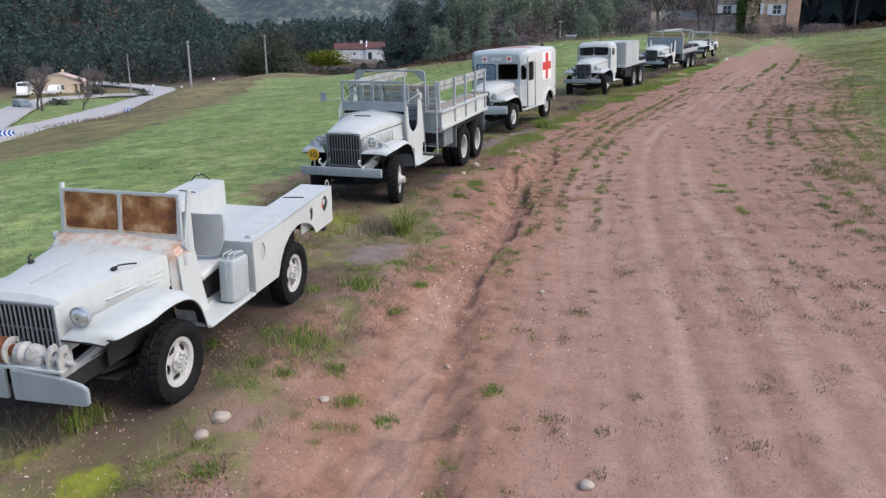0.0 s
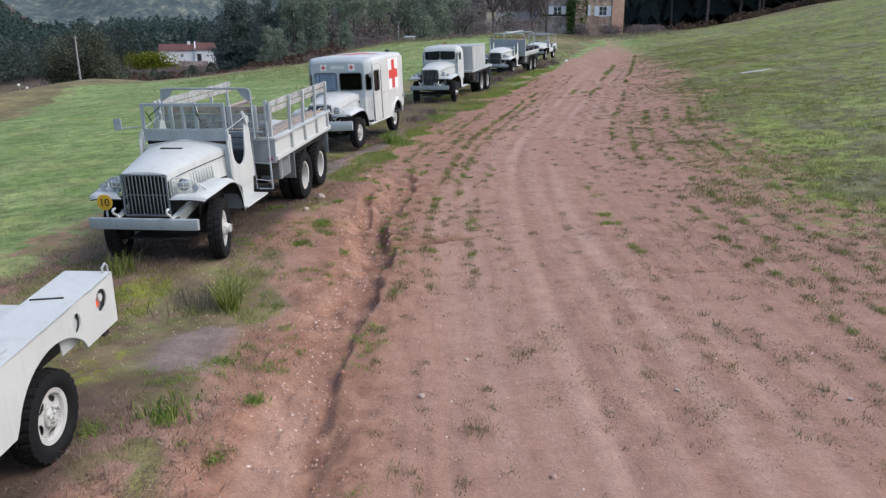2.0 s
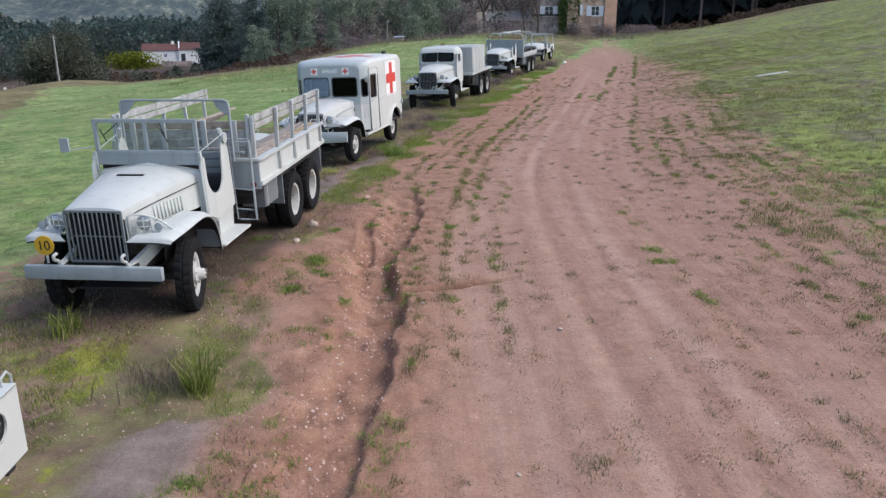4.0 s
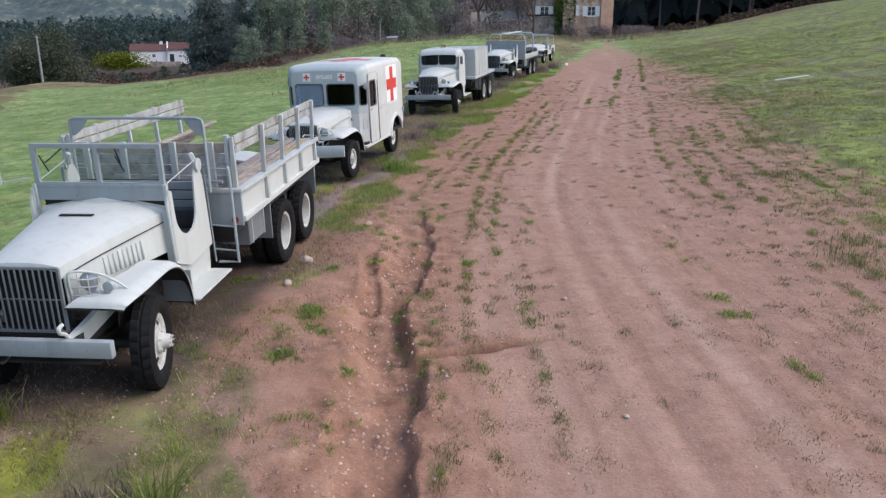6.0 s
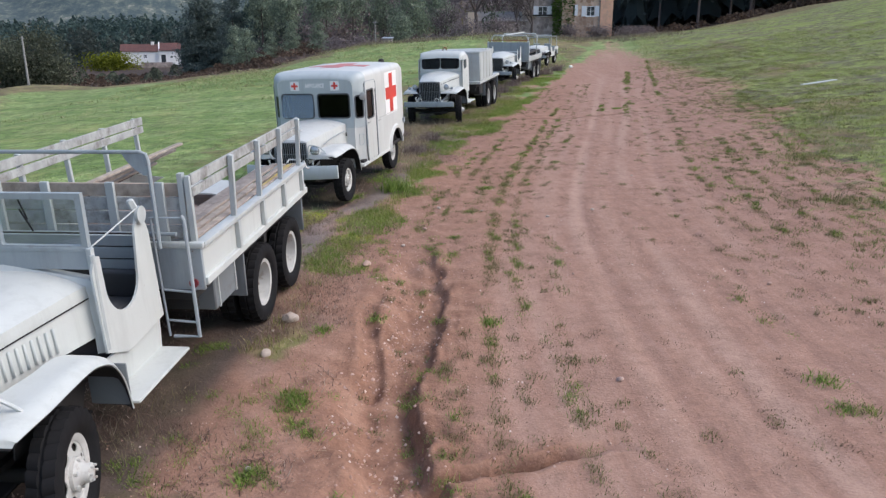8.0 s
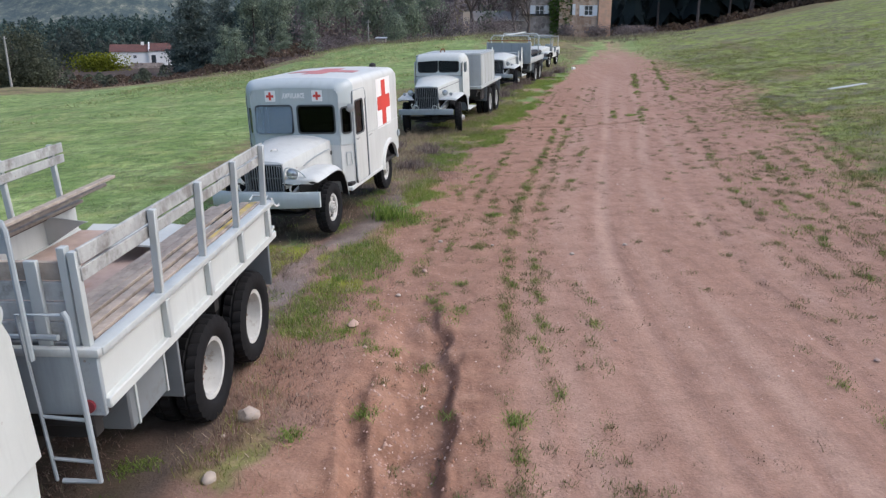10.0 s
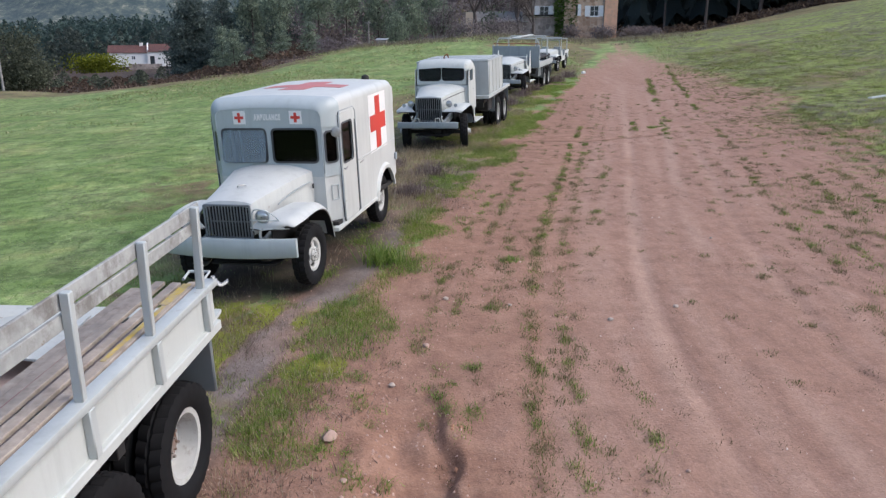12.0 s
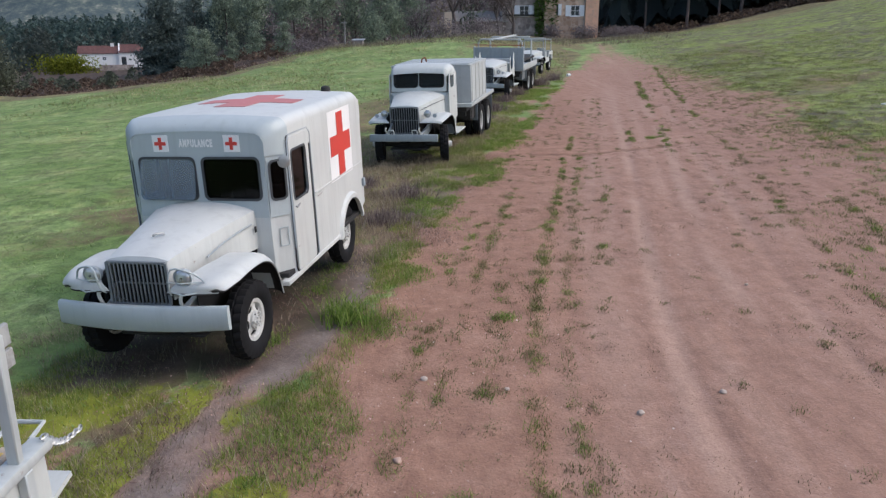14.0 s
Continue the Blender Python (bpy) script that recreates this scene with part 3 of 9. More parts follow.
def plate(outer, holes, axis, a, b):
    """A flat plate with openings: outlines in the plane across the axis, thick from a to b."""
    bm = bmesh.new()

    def at(u, v, w):
        return {"x": (w, u, v), "y": (u, w, v), "z": (u, v, w)}[axis]

    for loop in (outer, *holes):
        vs = [bm.verts.new(at(u, v, a)) for u, v in loop]
        for i in range(len(vs)):
            bm.edges.new((vs[i - 1], vs[i]))
    bmesh.ops.triangle_fill(bm, use_beauty=True, use_dissolve=False, edges=list(bm.edges))
    got = bmesh.ops.extrude_face_region(bm, geom=list(bm.faces))
    shift = Vector(at(0, 0, b - a))
    bmesh.ops.translate(bm, vec=shift, verts=[g for g in got["geom"] if isinstance(g, bmesh.types.BMVert)])
    return bm


def rrect(u0, u1, v0, v1, r, n=4):
    out = []
    for cu, cv, a0 in ((u1 - r, v1 - r, 0), (u0 + r, v1 - r, 90), (u0 + r, v0 + r, 180), (u1 - r, v0 + r, 270)):
        for k in range(n + 1):
            a = radians(a0 + 90 * k / n)
            out.append((cu + r * math.cos(a), cv + r * math.sin(a)))
    return out


def loft(rows, thick=0.0, ring=False):
    bm = bmesh.new()
    vs = [[bm.verts.new(p) for p in row] for row in rows]
    n = len(rows[0])
    for a, b in zip(vs, vs[1:]):
        for k in range(n if ring else n - 1):
            bm.faces.new((a[k], a[(k + 1) % n], b[(k + 1) % n], b[k]))
    if ring:
        bm.faces.new(vs[0])
        bm.faces.new(vs[-1])
    bmesh.ops.recalc_face_normals(bm, faces=bm.faces)
    if thick:
        bmesh.ops.solidify(bm, geom=list(bm.faces), thickness=thick)
    return bm


def curve_through(points, n):
    """Points evenly along a smooth line (Catmull-Rom) through the given ones."""
    p = [Vector(q) for q in points]
    p = [p[0] * 2 - p[1], *p, p[-1] * 2 - p[-2]]
    out = []
    spans = len(p) - 3
    for i in range(n):
        s = i / (n - 1) * spans
        k = min(int(s), spans - 1)
        t = s - k
        a, b, c, d = p[k : k + 4]
        out.append(0.5 * (2 * b + (c - a) * t + (2 * a - 5 * b + 4 * c - d) * t * t + (3 * b - a - 3 * c + d) * t**3))
    return out


def thing(name, label, category, m=None, group=""):
    ob = new(name)
    ob.empty_display_size = 0.2
    if m is not None:
        ob.matrix_world = m
    return tagged(ob, label, category, group)


GLASS, gt, gb = nodes_of("dusty_glass")
gb.inputs["Base Color"].default_value = (0.86, 0.90, 0.91, 1)
gb.inputs["Transmission Weight"].default_value = 1.0
gb.inputs["IOR"].default_value = 1.45
gt.links.new(ramp(gt, noise_tex(gt, 7.0, 6, 0.7, coords(gt)), [(0.45, (0.01,) * 3), (0.8, (0.07,) * 3)]), gb.inputs["Roughness"])


# glass with the shade of the cabs behind it put into its colour
DIMMED, tt, tb = nodes_of("dimmed_glass")
tb.inputs["Base Color"].default_value = (0.12, 0.125, 0.14, 1)
tb.inputs["Transmission Weight"].default_value = 1.0
tb.inputs["IOR"].default_value = 1.22
tt.links.new(ramp(tt, noise_tex(tt, 7.0, 6, 0.7, coords(tt)), [(0.45, (0.01,) * 3), (0.8, (0.06,) * 3)]), tb.inputs["Roughness"])


# dusty haze, with the reflected sky's blue put into the base colour
HAZED_SKY, ht, hb = nodes_of("hazed_sky_glass")
hb.inputs["Base Color"].default_value = (0.30, 0.41, 0.52, 1)
hb.inputs["Transmission Weight"].default_value = 0.82
hb.inputs["IOR"].default_value = 1.6
ht.links.new(ramp(ht, noise_tex(ht, 5.0, 6, 0.7, coords(ht)), [(0.4, (0.02,) * 3), (0.75, (0.14,) * 3)]), hb.inputs["Roughness"])


def pane(name, bm, parent, label="", glass=None):
    ob = part(name, bm, glass or GLASS, parent, label)
    ob.visible_shadow = False
    return ob


def tyre_shape(R, w, rim, lugs=26):
    """A tyre turned in one piece, its tread cut into staggered blocks."""
    h, seg = w / 2, lugs * 4
    prof = [(-h * 0.55, rim - 0.012), (-h * 0.62, rim), (-h * 0.92, rim + 0.03), (-h, rim + 0.45 * (R - rim)), (-h * 0.97, R - 0.055), (-h * 0.84, R - 0.012), (-h * 0.14, R), (-h * 0.06, R - 0.016), (h * 0.06, R - 0.016), (h * 0.14, R), (h * 0.84, R - 0.012), (h * 0.97, R - 0.055), (h, rim + 0.45 * (R - rim)), (h * 0.92, rim + 0.03), (h * 0.62, rim), (h * 0.55, rim - 0.012)]
    bm, rings = bmesh.new(), []
    for i, (x, r) in enumerate(prof):
        ring = []
        for k in range(seg):
            cut = 0.0
            if 4 <= i <= 11 and i not in (7, 8):
                cut = (0.006 if i in (4, 11) else 0.016) * ((k + (2 if x > 0 else 0)) % 4 == 0)
            a = (k + (0.5 if abs(x) < h * 0.5 else 0)) * math.tau / seg
            ring.append(bm.verts.new((x, (r - cut) * math.cos(a), (r - cut) * math.sin(a))))
        rings.append(ring)
    for i in range(len(prof)):
        p, q = rings[i], rings[(i + 1) % len(prof)]
        for k in range(seg):
            bm.faces.new((p[k], p[(k + 1) % seg], q[(k + 1) % seg], q[k]))
    return bm


def rim_shape(rim, w, dish, hub_r, slots=6):
    """A pressed steel wheel: well, flange and a dished disc with hand holes cut through it."""
    h = w / 2
    flange = lathe([(h * 0.60, rim - 0.035), (h * 0.66, rim + 0.012), (h * 0.60, rim + 0.016), (h * 0.50, rim - 0.004), (-h * 0.55, rim - 0.012), (-h * 0.60, rim + 0.012), (-h * 0.64, rim - 0.03), (dish - 0.02, rim - 0.03), (dish - 0.02, rim - 0.055), (dish + 0.005, rim - 0.05)], 40)
    outer = [((rim - 0.034) * math.cos(k * math.tau / 40), (rim - 0.034) * math.sin(k * math.tau / 40)) for k in range(40)]
    holes = []
    for k in range(slots):
        a, c = math.tau * (k + 0.5) / slots, (rim - 0.035 + hub_r) / 2
        holes.append([(c * math.cos(a) - 0.055 * math.sin(a) * math.cos(q * math.tau / 10) + 0.03 * math.cos(a) * math.sin(q * math.tau / 10), c * math.sin(a) + 0.055 * math.cos(a) * math.cos(q * math.tau / 10) + 0.03 * math.sin(a) * math.sin(q * math.tau / 10)) for q in range(10)])
    disc = plate(outer, holes, "x", dish - 0.008, dish)
    for vert in disc.verts:
        r = math.hypot(vert.co.y, vert.co.z)
        vert.co.x += 0.035 * max(0.0, 1 - r / (rim * 0.75))
    return merge(flange, disc)


def hub_shape(dish, hub_r, out, studs=6):
    shapes = [lathe([(dish - 0.01, hub_r), (dish + 0.035, hub_r), (dish + 0.05, hub_r * 0.78), (dish + out * 0.6, hub_r * 0.62), (dish + out, hub_r * 0.55), (dish + out + 0.012, hub_r * 0.3), (dish + out + 0.012, 0.004)], 20, closed=False)]
    for k in range(studs):
        a = math.tau * k / studs
        y, z = hub_r * 0.86 * math.cos(a), hub_r * 0.86 * math.sin(a)
        shapes.append(cyl((dish + 0.02, y, z), (dish + 0.062, y, z), 0.014, seg=6))
        y, z = hub_r * 0.42 * math.cos(a + 0.3), hub_r * 0.42 * math.sin(a + 0.3)
        shapes.append(cyl((dish + out, y, z), (dish + out + 0.025, y, z), 0.009, seg=6))
    return merge(*shapes)


HUBRUST = surface("rusty_hub_paint", (0.24, 0.20, 0.175), 0.7, vary=0.25, scale=8, grime=(0.20, 0.08, 0.035), grime_at=0.5, grime_scale=9)
WHEELS = {}


def wheel(parent, kind, x, y, z, outward, steer=0.0):
    if kind not in WHEELS:
        R, w, rim, dish, hub_r, out, slots = {
            "ambulance": (0.415, 0.195, 0.218, 0.035, 0.095, 0.05, 5),
            "carrier": (0.385, 0.21, 0.225, 0.035, 0.095, 0.05, 5),
            "truck_front": (0.465, 0.205, 0.27, 0.045, 0.12, 0.12, 6),
            "truck_rear": (0.465, 0.205, 0.27, -0.092, 0.125, 0.05, 6),
            "jeep": (0.37, 0.17, 0.215, 0.03, 0.07, 0.04, 5),
        }[kind]
        WHEELS[kind] = (mesh_of("tyre", tyre_shape(R, w, rim), RUBBER), mesh_of("rim", rim_shape(rim, w, dish, hub_r, slots), RIM), mesh_of("hub", hub_shape(dish, hub_r, out), HUBRUST if kind == "truck_rear" else RIM), mesh_of("brake_drum", lathe([(dish - 0.012, 0.02), (dish - 0.02, rim - 0.06), (-w * 0.55, rim - 0.07), (-w * 0.55, 0.02)], 24), DARK))
    tyre, rim_me, hub, drum = WHEELS[kind]
    ob = new("wheel", tyre)
    ob.parent = parent
    ob.matrix_local = pose(x, y, z, 0, 0, steer) @ pose(0, 0, 0, random.uniform(0, 360), 0, 0 if outward > 0 else 180)
    tagged(ob, "black rubber tyre with chunky tread on a pale rim")
    part("rim", rim_me, None, ob, "white-painted steel rim")
    part("hub", hub, None, ob)
    part("brake_drum", drum, None, ob)
    return ob


RIM = surface("rim_paint", (0.50, 0.50, 0.475), 0.6, vary=0.16, scale=6, grime=(0.22, 0.17, 0.13), grime_at=0.54, grime_scale=9)


# ---- shared pieces of the trucks ----
GRILLE = surface("grille_paint", (0.17, 0.19, 0.20), 0.55, vary=0.15, scale=3, grime=(0.10, 0.085, 0.07), grime_at=0.6)


def bars_grille(parent, gw, y, z0, z1, count, rows=2, mat=None):
    mat = mat or GRILLE
    frame_bm = merge(beam((-gw, y, z1), (gw, y, z1), 0.03, 0.025), beam((-gw, y, z0), (gw, y, z0), 0.03, 0.025), beam((-gw, y, z0), (-gw, y, z1), 0.03, 0.025), beam((gw, y, z0), (gw, y, z1), 0.03, 0.025))
    grille = part("grille", frame_bm, mat, parent, "slatted radiator grille with dark gaps")
    slat = mesh_of("slat", beam((0, y - 0.008, z0), (0, y - 0.008, z1), 0.012, 0.02, 0.003), mat)
    for i in range(count):
        s = part("slat", slat, None, grille)
        s.location.x = -gw + 2 * gw * (i + 1) / (count + 1)
    for k in range(rows):
        z = z0 + (z1 - z0) * (k + 1) / (rows + 1)
        part("crossbar", beam((-gw, y + 0.012, z), (gw, y + 0.012, z), 0.014, 0.014, 0.002), mat, grille)
    part("radiator", box(-gw + 0.01, gw - 0.01, y + 0.10, y + 0.15, z0, z1, 0.004), BLACK, parent, "dark radiator core")
    return grille


def headlight(parent, x, y, z, r=0.085):
    shell = lathe([(-r * 1.15, 0.01), (-r, r * 0.5), (-r * 0.45, r * 0.88), (0, r), (r * 0.18, r * 1.05), (r * 0.22, r * 0.98), (r * 0.1, r * 0.9), (0.0, 0.01)], 24, closed=False)
    m = Matrix.Translation((x, y, z)) @ Matrix.Rotation(radians(-90), 4, "Z")
    lamp = part("headlight", moved(shell, m), GREY, parent, "round headlight in a grey bowl")
    lens = lathe([(r * 0.14, r * 0.93), (r * 0.30, r * 0.8), (r * 0.42, r * 0.45), (r * 0.46, 0.01), (r * 0.1, 0.01), (r * 0.1, r * 0.9)], 24)
    part("lens", moved(lens, m), LENS, lamp, "clear ribbed lens")
    return lamp


LENS = surface("lamp_lens", (0.55, 0.58, 0.6), 0.12, metal=0.6, vary=0.2, scale=12, grime_at=0.8, relief=0.1)
AMBER = surface("amber_lens", (0.75, 0.10, 0.03), 0.25, vary=0.1, grime_at=0.85)
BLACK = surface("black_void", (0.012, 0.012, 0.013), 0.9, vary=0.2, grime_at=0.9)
GREYSEAT = surface("grey_vinyl", (0.37, 0.40, 0.395), 0.55, vary=0.14, scale=4, grime_at=0.75)
YELLOW = surface("yellow_paint", (0.62, 0.36, 0.02), 0.55, vary=0.12, grime_at=0.7)
DARKSEAT = surface("dark_vinyl", (0.05, 0.052, 0.055), 0.55, vary=0.2, scale=4, grime_at=0.72)
BLUEGREY = surface("blue_grey_paint", (0.31, 0.35, 0.365), 0.5, vary=0.12, grime=(0.12, 0.10, 0.085), grime_at=0.61, grime_scale=6.0, worn=1.0)


def underbody(parent, y0, y1, axles, half=0.40, z=0.62):
    for s in (-1, 1):
        part("chassis_rail", box(min(s * half, s * (half + 0.07)), max(s * half, s * (half + 0.07)), y0, y1, z - 0.08, z + 0.07), DARK, parent)
    for y in axles:
        part("axle", merge(cyl((-0.75, y, 0.44), (0.75, y, 0.44), 0.05, seg=10), moved(lathe([(-0.2, 0.05), (-0.1, 0.16), (0.1, 0.16), (0.2, 0.05)], 14, closed=False), Matrix.Translation((0.12, y, 0.44)))), DARK, parent)
        for s in (-1, 1):
            pts = curve_through([(s * (half + 0.03), y - 0.5, z - 0.06), (s * (half + 0.03), y, z - 0.14), (s * (half + 0.03), y + 0.5, z - 0.06)], 9)
            part("leaf_spring", loft([[(p.x - 0.03, p.y, p.z), (p.x + 0.03, p.y, p.z), (p.x + 0.03, p.y, p.z - 0.05), (p.x - 0.03, p.y, p.z - 0.05)] for p in pts], ring=True), DARK, parent)
    part("engine_block", box(-0.28, 0.28, -0.3, 0.6, 0.55, 1.0, 0.04), DARK, parent)
    # belly and skid plates are added, unseen, to stop light passing underneath
    part("belly_light_stop", box(-half - 0.06, half + 0.06, y0 + 0.35, y1 - 0.1, z + 0.075, z + 0.10, 0.004), DARK, parent)
    part("gearbox", box(-0.2, 0.2, 0.7, 1.5, z - 0.22, z + 0.05, 0.05, 2), DARK, parent)
    part("skid_light_stop", box(-half - 0.08, half + 0.08, -0.35, 0.95, 0.37, 0.40, 0.01), DARK, parent)
    part("drive_shaft", cyl((0.1, 0.0, 0.46), (0.1, axles[-1], 0.50), 0.04, seg=10), DARK, parent)


def bonnet(name, parent, stations, side_drop, mat, label=""):
    """stations: y, half width, height at the side edge, crown above it."""
    rows = []
    for y, w, z, crown in stations:
        row = [(-w, y, z - side_drop), (-w * 1.0, y, z - 0.05)]
        for k in range(13):
            a = -1 + 2 * k / 12
            row.append((w * a * 0.985, y, z + crown * (1 - abs(a) ** 2.6)))
        row += [(w, y, z - 0.05), (w, y, z - side_drop)]
        rows.append(row)
    return part(name, loft(rows, 0.012), mat, parent, label)


def fender(parent, path, x_in, x_out, lip, mat, side, name="front_fender", label="rounded front fender"):
    """A wing swept along a (y, z) path, with inner and outer edges and a rolled lip; x_in may vary along it."""
    pts = curve_through([(0, y, z) for y, z in path], 26)
    rows = []
    for i, p in enumerate(pts):
        a, b = pts[max(0, i - 1)], pts[min(len(pts) - 1, i + 1)]
        t = (b - a).normalized()
        nrm = Vector((0, -t.z, t.y))
        nrm = nrm if nrm.z > 0 or abs(nrm.z) < 0.3 else -nrm
        s = i / (len(pts) - 1)
        xi = x_in[0] + (x_in[1] - x_in[0]) * min(1.0, s * 2.2)
        xo = x_out[0] + (x_out[1] - x_out[0]) * min(1.0, s * 3.0)
        row = []
        for k in range(9):
            f = k / 8
            drop = lip * max(0.0, (f - 0.62) / 0.38) ** 2.2
            row.append(Vector((side * (xi + (xo - xi) * f), p.y, p.z)) - nrm * drop)
        rows.append(row)
    wing = part(name, loft(rows, 0.010), mat, parent, label)
    # dirty underside as a dark sheet, the wheel arch's shade in its colour
    shade_liner = [[Vector((v.x - side * 0.012, v.y, v.z)) - Vector((0, 0, 0.018)) for v in row] for row in rows]
    part("shade_liner", loft(shade_liner, 0.004), DARK, wing, "dark dirty underside with the arch's shade in its colour")
    return wing


# ---- the open weapons carrier with a winch ----
def weapons_carrier():
    car = thing("weapons_carrier", "open white army weapons carrier with rusty windscreen and front winch", "truck", pose(-4.40, 5.634, -0.082, 1.6, 0.4, -1.94))
    underbody(car, -0.95, 3.45, (0.0, 2.49))
    for s in (-1, 1):
        wheel(car, "carrier", s * 0.81, 0.0, 0.44, s)
        wheel(car, "carrier", s * 0.81, 2.49, 0.44, s)
    bonnet("bonnet", car, [(-0.79, 0.36, 1.20, 0.04), (-0.74, 0.385, 1.255, 0.045), (-0.6, 0.41, 1.275, 0.05), (-0.3, 0.46, 1.285, 0.055), (0.1, 0.55, 1.30, 0.06), (0.36, 0.60, 1.31, 0.065), (0.39, 0.61, 1.30, 0.06)], 0.30, WHITE, "white bonnet with rust streaks by the windscreen")
    for s in (-1, 1):
        rows = [[(s * w, y, z) for z in np.linspace(z0, z1, 4)] for y, w, z0, z1 in ((-0.74, 0.375, 0.82, 1.2), (-0.3, 0.455, 0.9, 1.2), (0.1, 0.545, 0.95, 1.22), (0.38, 0.60, 0.95, 1.22))]
        part("bonnet_side", loft(rows, 0.01), WHITE, car)
        for k in range(3):
            part("louvre", beam((s * (0.465 + 0.012 * k), -0.32 + 0.1 * k, 1.12 + 0.04 * k), (s * (0.53 + 0.01 * k), 0.02 + 0.1 * k, 1.13 + 0.04 * k), 0.02, 0.02, 0.006), WHITE, car)
            part("louvre", beam((s * (0.547 + 0.008 * k), 0.10 + 0.03 * k, 1.09 + 0.045 * k), (s * (0.585 + 0.005 * k), 0.27 + 0.03 * k, 1.10 + 0.045 * k), 0.018, 0.018, 0.006), WHITE, car)
        part("bonnet_catch", merge(tube([(s * 0.42, -0.12, 1.335), (s * 0.46, -0.1, 1.36), (s * 0.5, -0.02, 1.35), (s * 0.55, 0.02, 1.345)], 0.008, 6), box(s * 0.42 - 0.02, s * 0.42 + 0.02, -0.14, -0.09, 1.315, 1.345)), DARK, car)
    part("bonnet_hinge", beam((0, -0.6, 1.335), (0, 0.33, 1.378), 0.012, 0.01, 0.002), GREYWHITE, car)
    bars_grille(car, 0.355, -0.80, 0.82, 1.235, 15, 1, GRILLE)
    part("grille_surround", merge(box(-0.385, -0.36, -0.81, -0.70, 0.78, 1.23), box(0.36, 0.385, -0.81, -0.70, 0.78, 1.23), box(-0.385, 0.385, -0.81, -0.7, 0.76, 0.80)), WHITE, car)
    # scuttle and windscreen
    rows = [[(-w, y, 0.72), (-w, y, z - 0.05), (-w * 0.94, y, z), (0, y, z + 0.035), (w * 0.94, y, z), (w, y, z - 0.05), (w, y, 0.72)] for y, w, z in ((0.395, 0.615, 1.30), (0.43, 0.68, 1.335), (0.51, 0.70, 1.37), (0.57, 0.70, 1.39), (0.62, 0.70, 1.388))]
    part("scuttle", loft(rows, 0.012), RUSTYWHITE, car, "white scuttle stained with orange rust")
    lean = Matrix.Translation((0, 0.585, 1.345)) @ Matrix.Rotation(radians(-7), 4, "X")
    ws = part("windscreen_frame", moved(plate([(-0.655, 0.05), (0.655, 0.05), (0.635, 0.485), (-0.635, 0.485)], [rrect(-0.615, -0.014, 0.085, 0.46, 0.02, 2), rrect(0.014, 0.615, 0.085, 0.46, 0.02, 2)], "y", -0.018, 0.018), lean), GREYWHITE, car, "flat windscreen frame of chipped grey paint")
    for x0, x1 in ((-0.615, -0.014), (0.014, 0.615)):
        part("windscreen_pane", moved(plate(rrect(x0, x1, 0.08, 0.465, 0.02, 2), [], "y", -0.006, 0.006), lean), BROWNED, ws, "windscreen pane browned with rust")
        part("pane_edge", moved(plate(rrect(x0, x1, 0.085, 0.46, 0.02, 2), [rrect(x0 + 0.012, x1 - 0.012, 0.105, 0.45, 0.03, 3)], "y", -0.011, -0.007), lean), PALE_EDGE, ws)
    for s in (-1, 1):
        part("windscreen_post", merge(beam((s * 0.665, 0.60, 1.30), (s * 0.69, 0.72, 1.86), 0.03, 0.05), loft([[(s * 0.70, 0.60, 0.85), (s * 0.70, 0.73, 0.85)], [(s * 0.70, 0.60, 1.30), (s * 0.70, 0.70, 1.30)], [(s * 0.69, 0.69, 1.80), (s * 0.69, 0.72, 1.84)]], 0.015)), WHITE, car)
        part("windscreen_clamp", merge(moved(lathe([(-0.02, 0.045), (0.02, 0.045)], 14, closed=False), Matrix.Translation((s * 0.70, 0.56, 1.36))), box(s * 0.70 - 0.02, s * 0.70 + 0.02, 0.5, 0.54, 1.17, 1.29, 0.01)), GREYWHITE, car)
        part("cowl_side", loft([[(s * 0.70, 0.42, 1.28), (s * 0.705, 0.70, 1.28)], [(s * 0.72, 0.42, 0.95), (s * 0.72, 0.74, 0.95)], [(s * 0.74, 0.42, 0.62), (s * 0.74, 0.80, 0.62)]], 0.015), WHITE, car)
        fender(car, [(-0.81, 0.965), (-0.73, 1.04), (-0.45, 1.09), (-0.1, 1.115), (0.18, 1.06), (0.36, 0.90), (0.46, 0.64)], (0.38, 0.60), (0.74, 0.965), 0.07, WHITE, s, label="broad white front fender with flaking paint")
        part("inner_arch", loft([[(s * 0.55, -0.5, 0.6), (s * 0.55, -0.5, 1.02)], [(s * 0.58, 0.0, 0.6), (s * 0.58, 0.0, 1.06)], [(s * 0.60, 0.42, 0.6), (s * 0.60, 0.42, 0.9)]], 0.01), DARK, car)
        headlight(car, s * 0.545, -0.74, 1.145, 0.085)
        part("running_board", box(min(s * 0.60, s * 0.985), max(s * 0.60, s * 0.985), 0.42, 1.32, 0.60, 0.635, 0.01), WHITE, car, "white running board with a rust patch")
    # bumper pieces, winch
    for s in (-1, 1):
        bm = loft([[(s * 0.03, y, 0.485), (s * 0.03, y, 0.755), (s * 0.45, y, 0.73), (s * 0.66, y, 0.685), (s * 0.715, y, 0.65), (s * 0.715, y, 0.52), (s * 0.68, y, 0.50)] for y in (-1.0, -0.955)], ring=True)
        bmesh.ops.bevel(bm, geom=list(bm.edges), offset=0.008, segments=2, affect="EDGES")
        part("bumper", bm, BLUEGREY, car, "pale blue-grey bumper plate")
        part("bumper_iron", beam((s * 0.43, -0.97, 0.66), (s * 0.43, -0.3, 0.74), 0.06, 0.10), GREYWHITE, car)
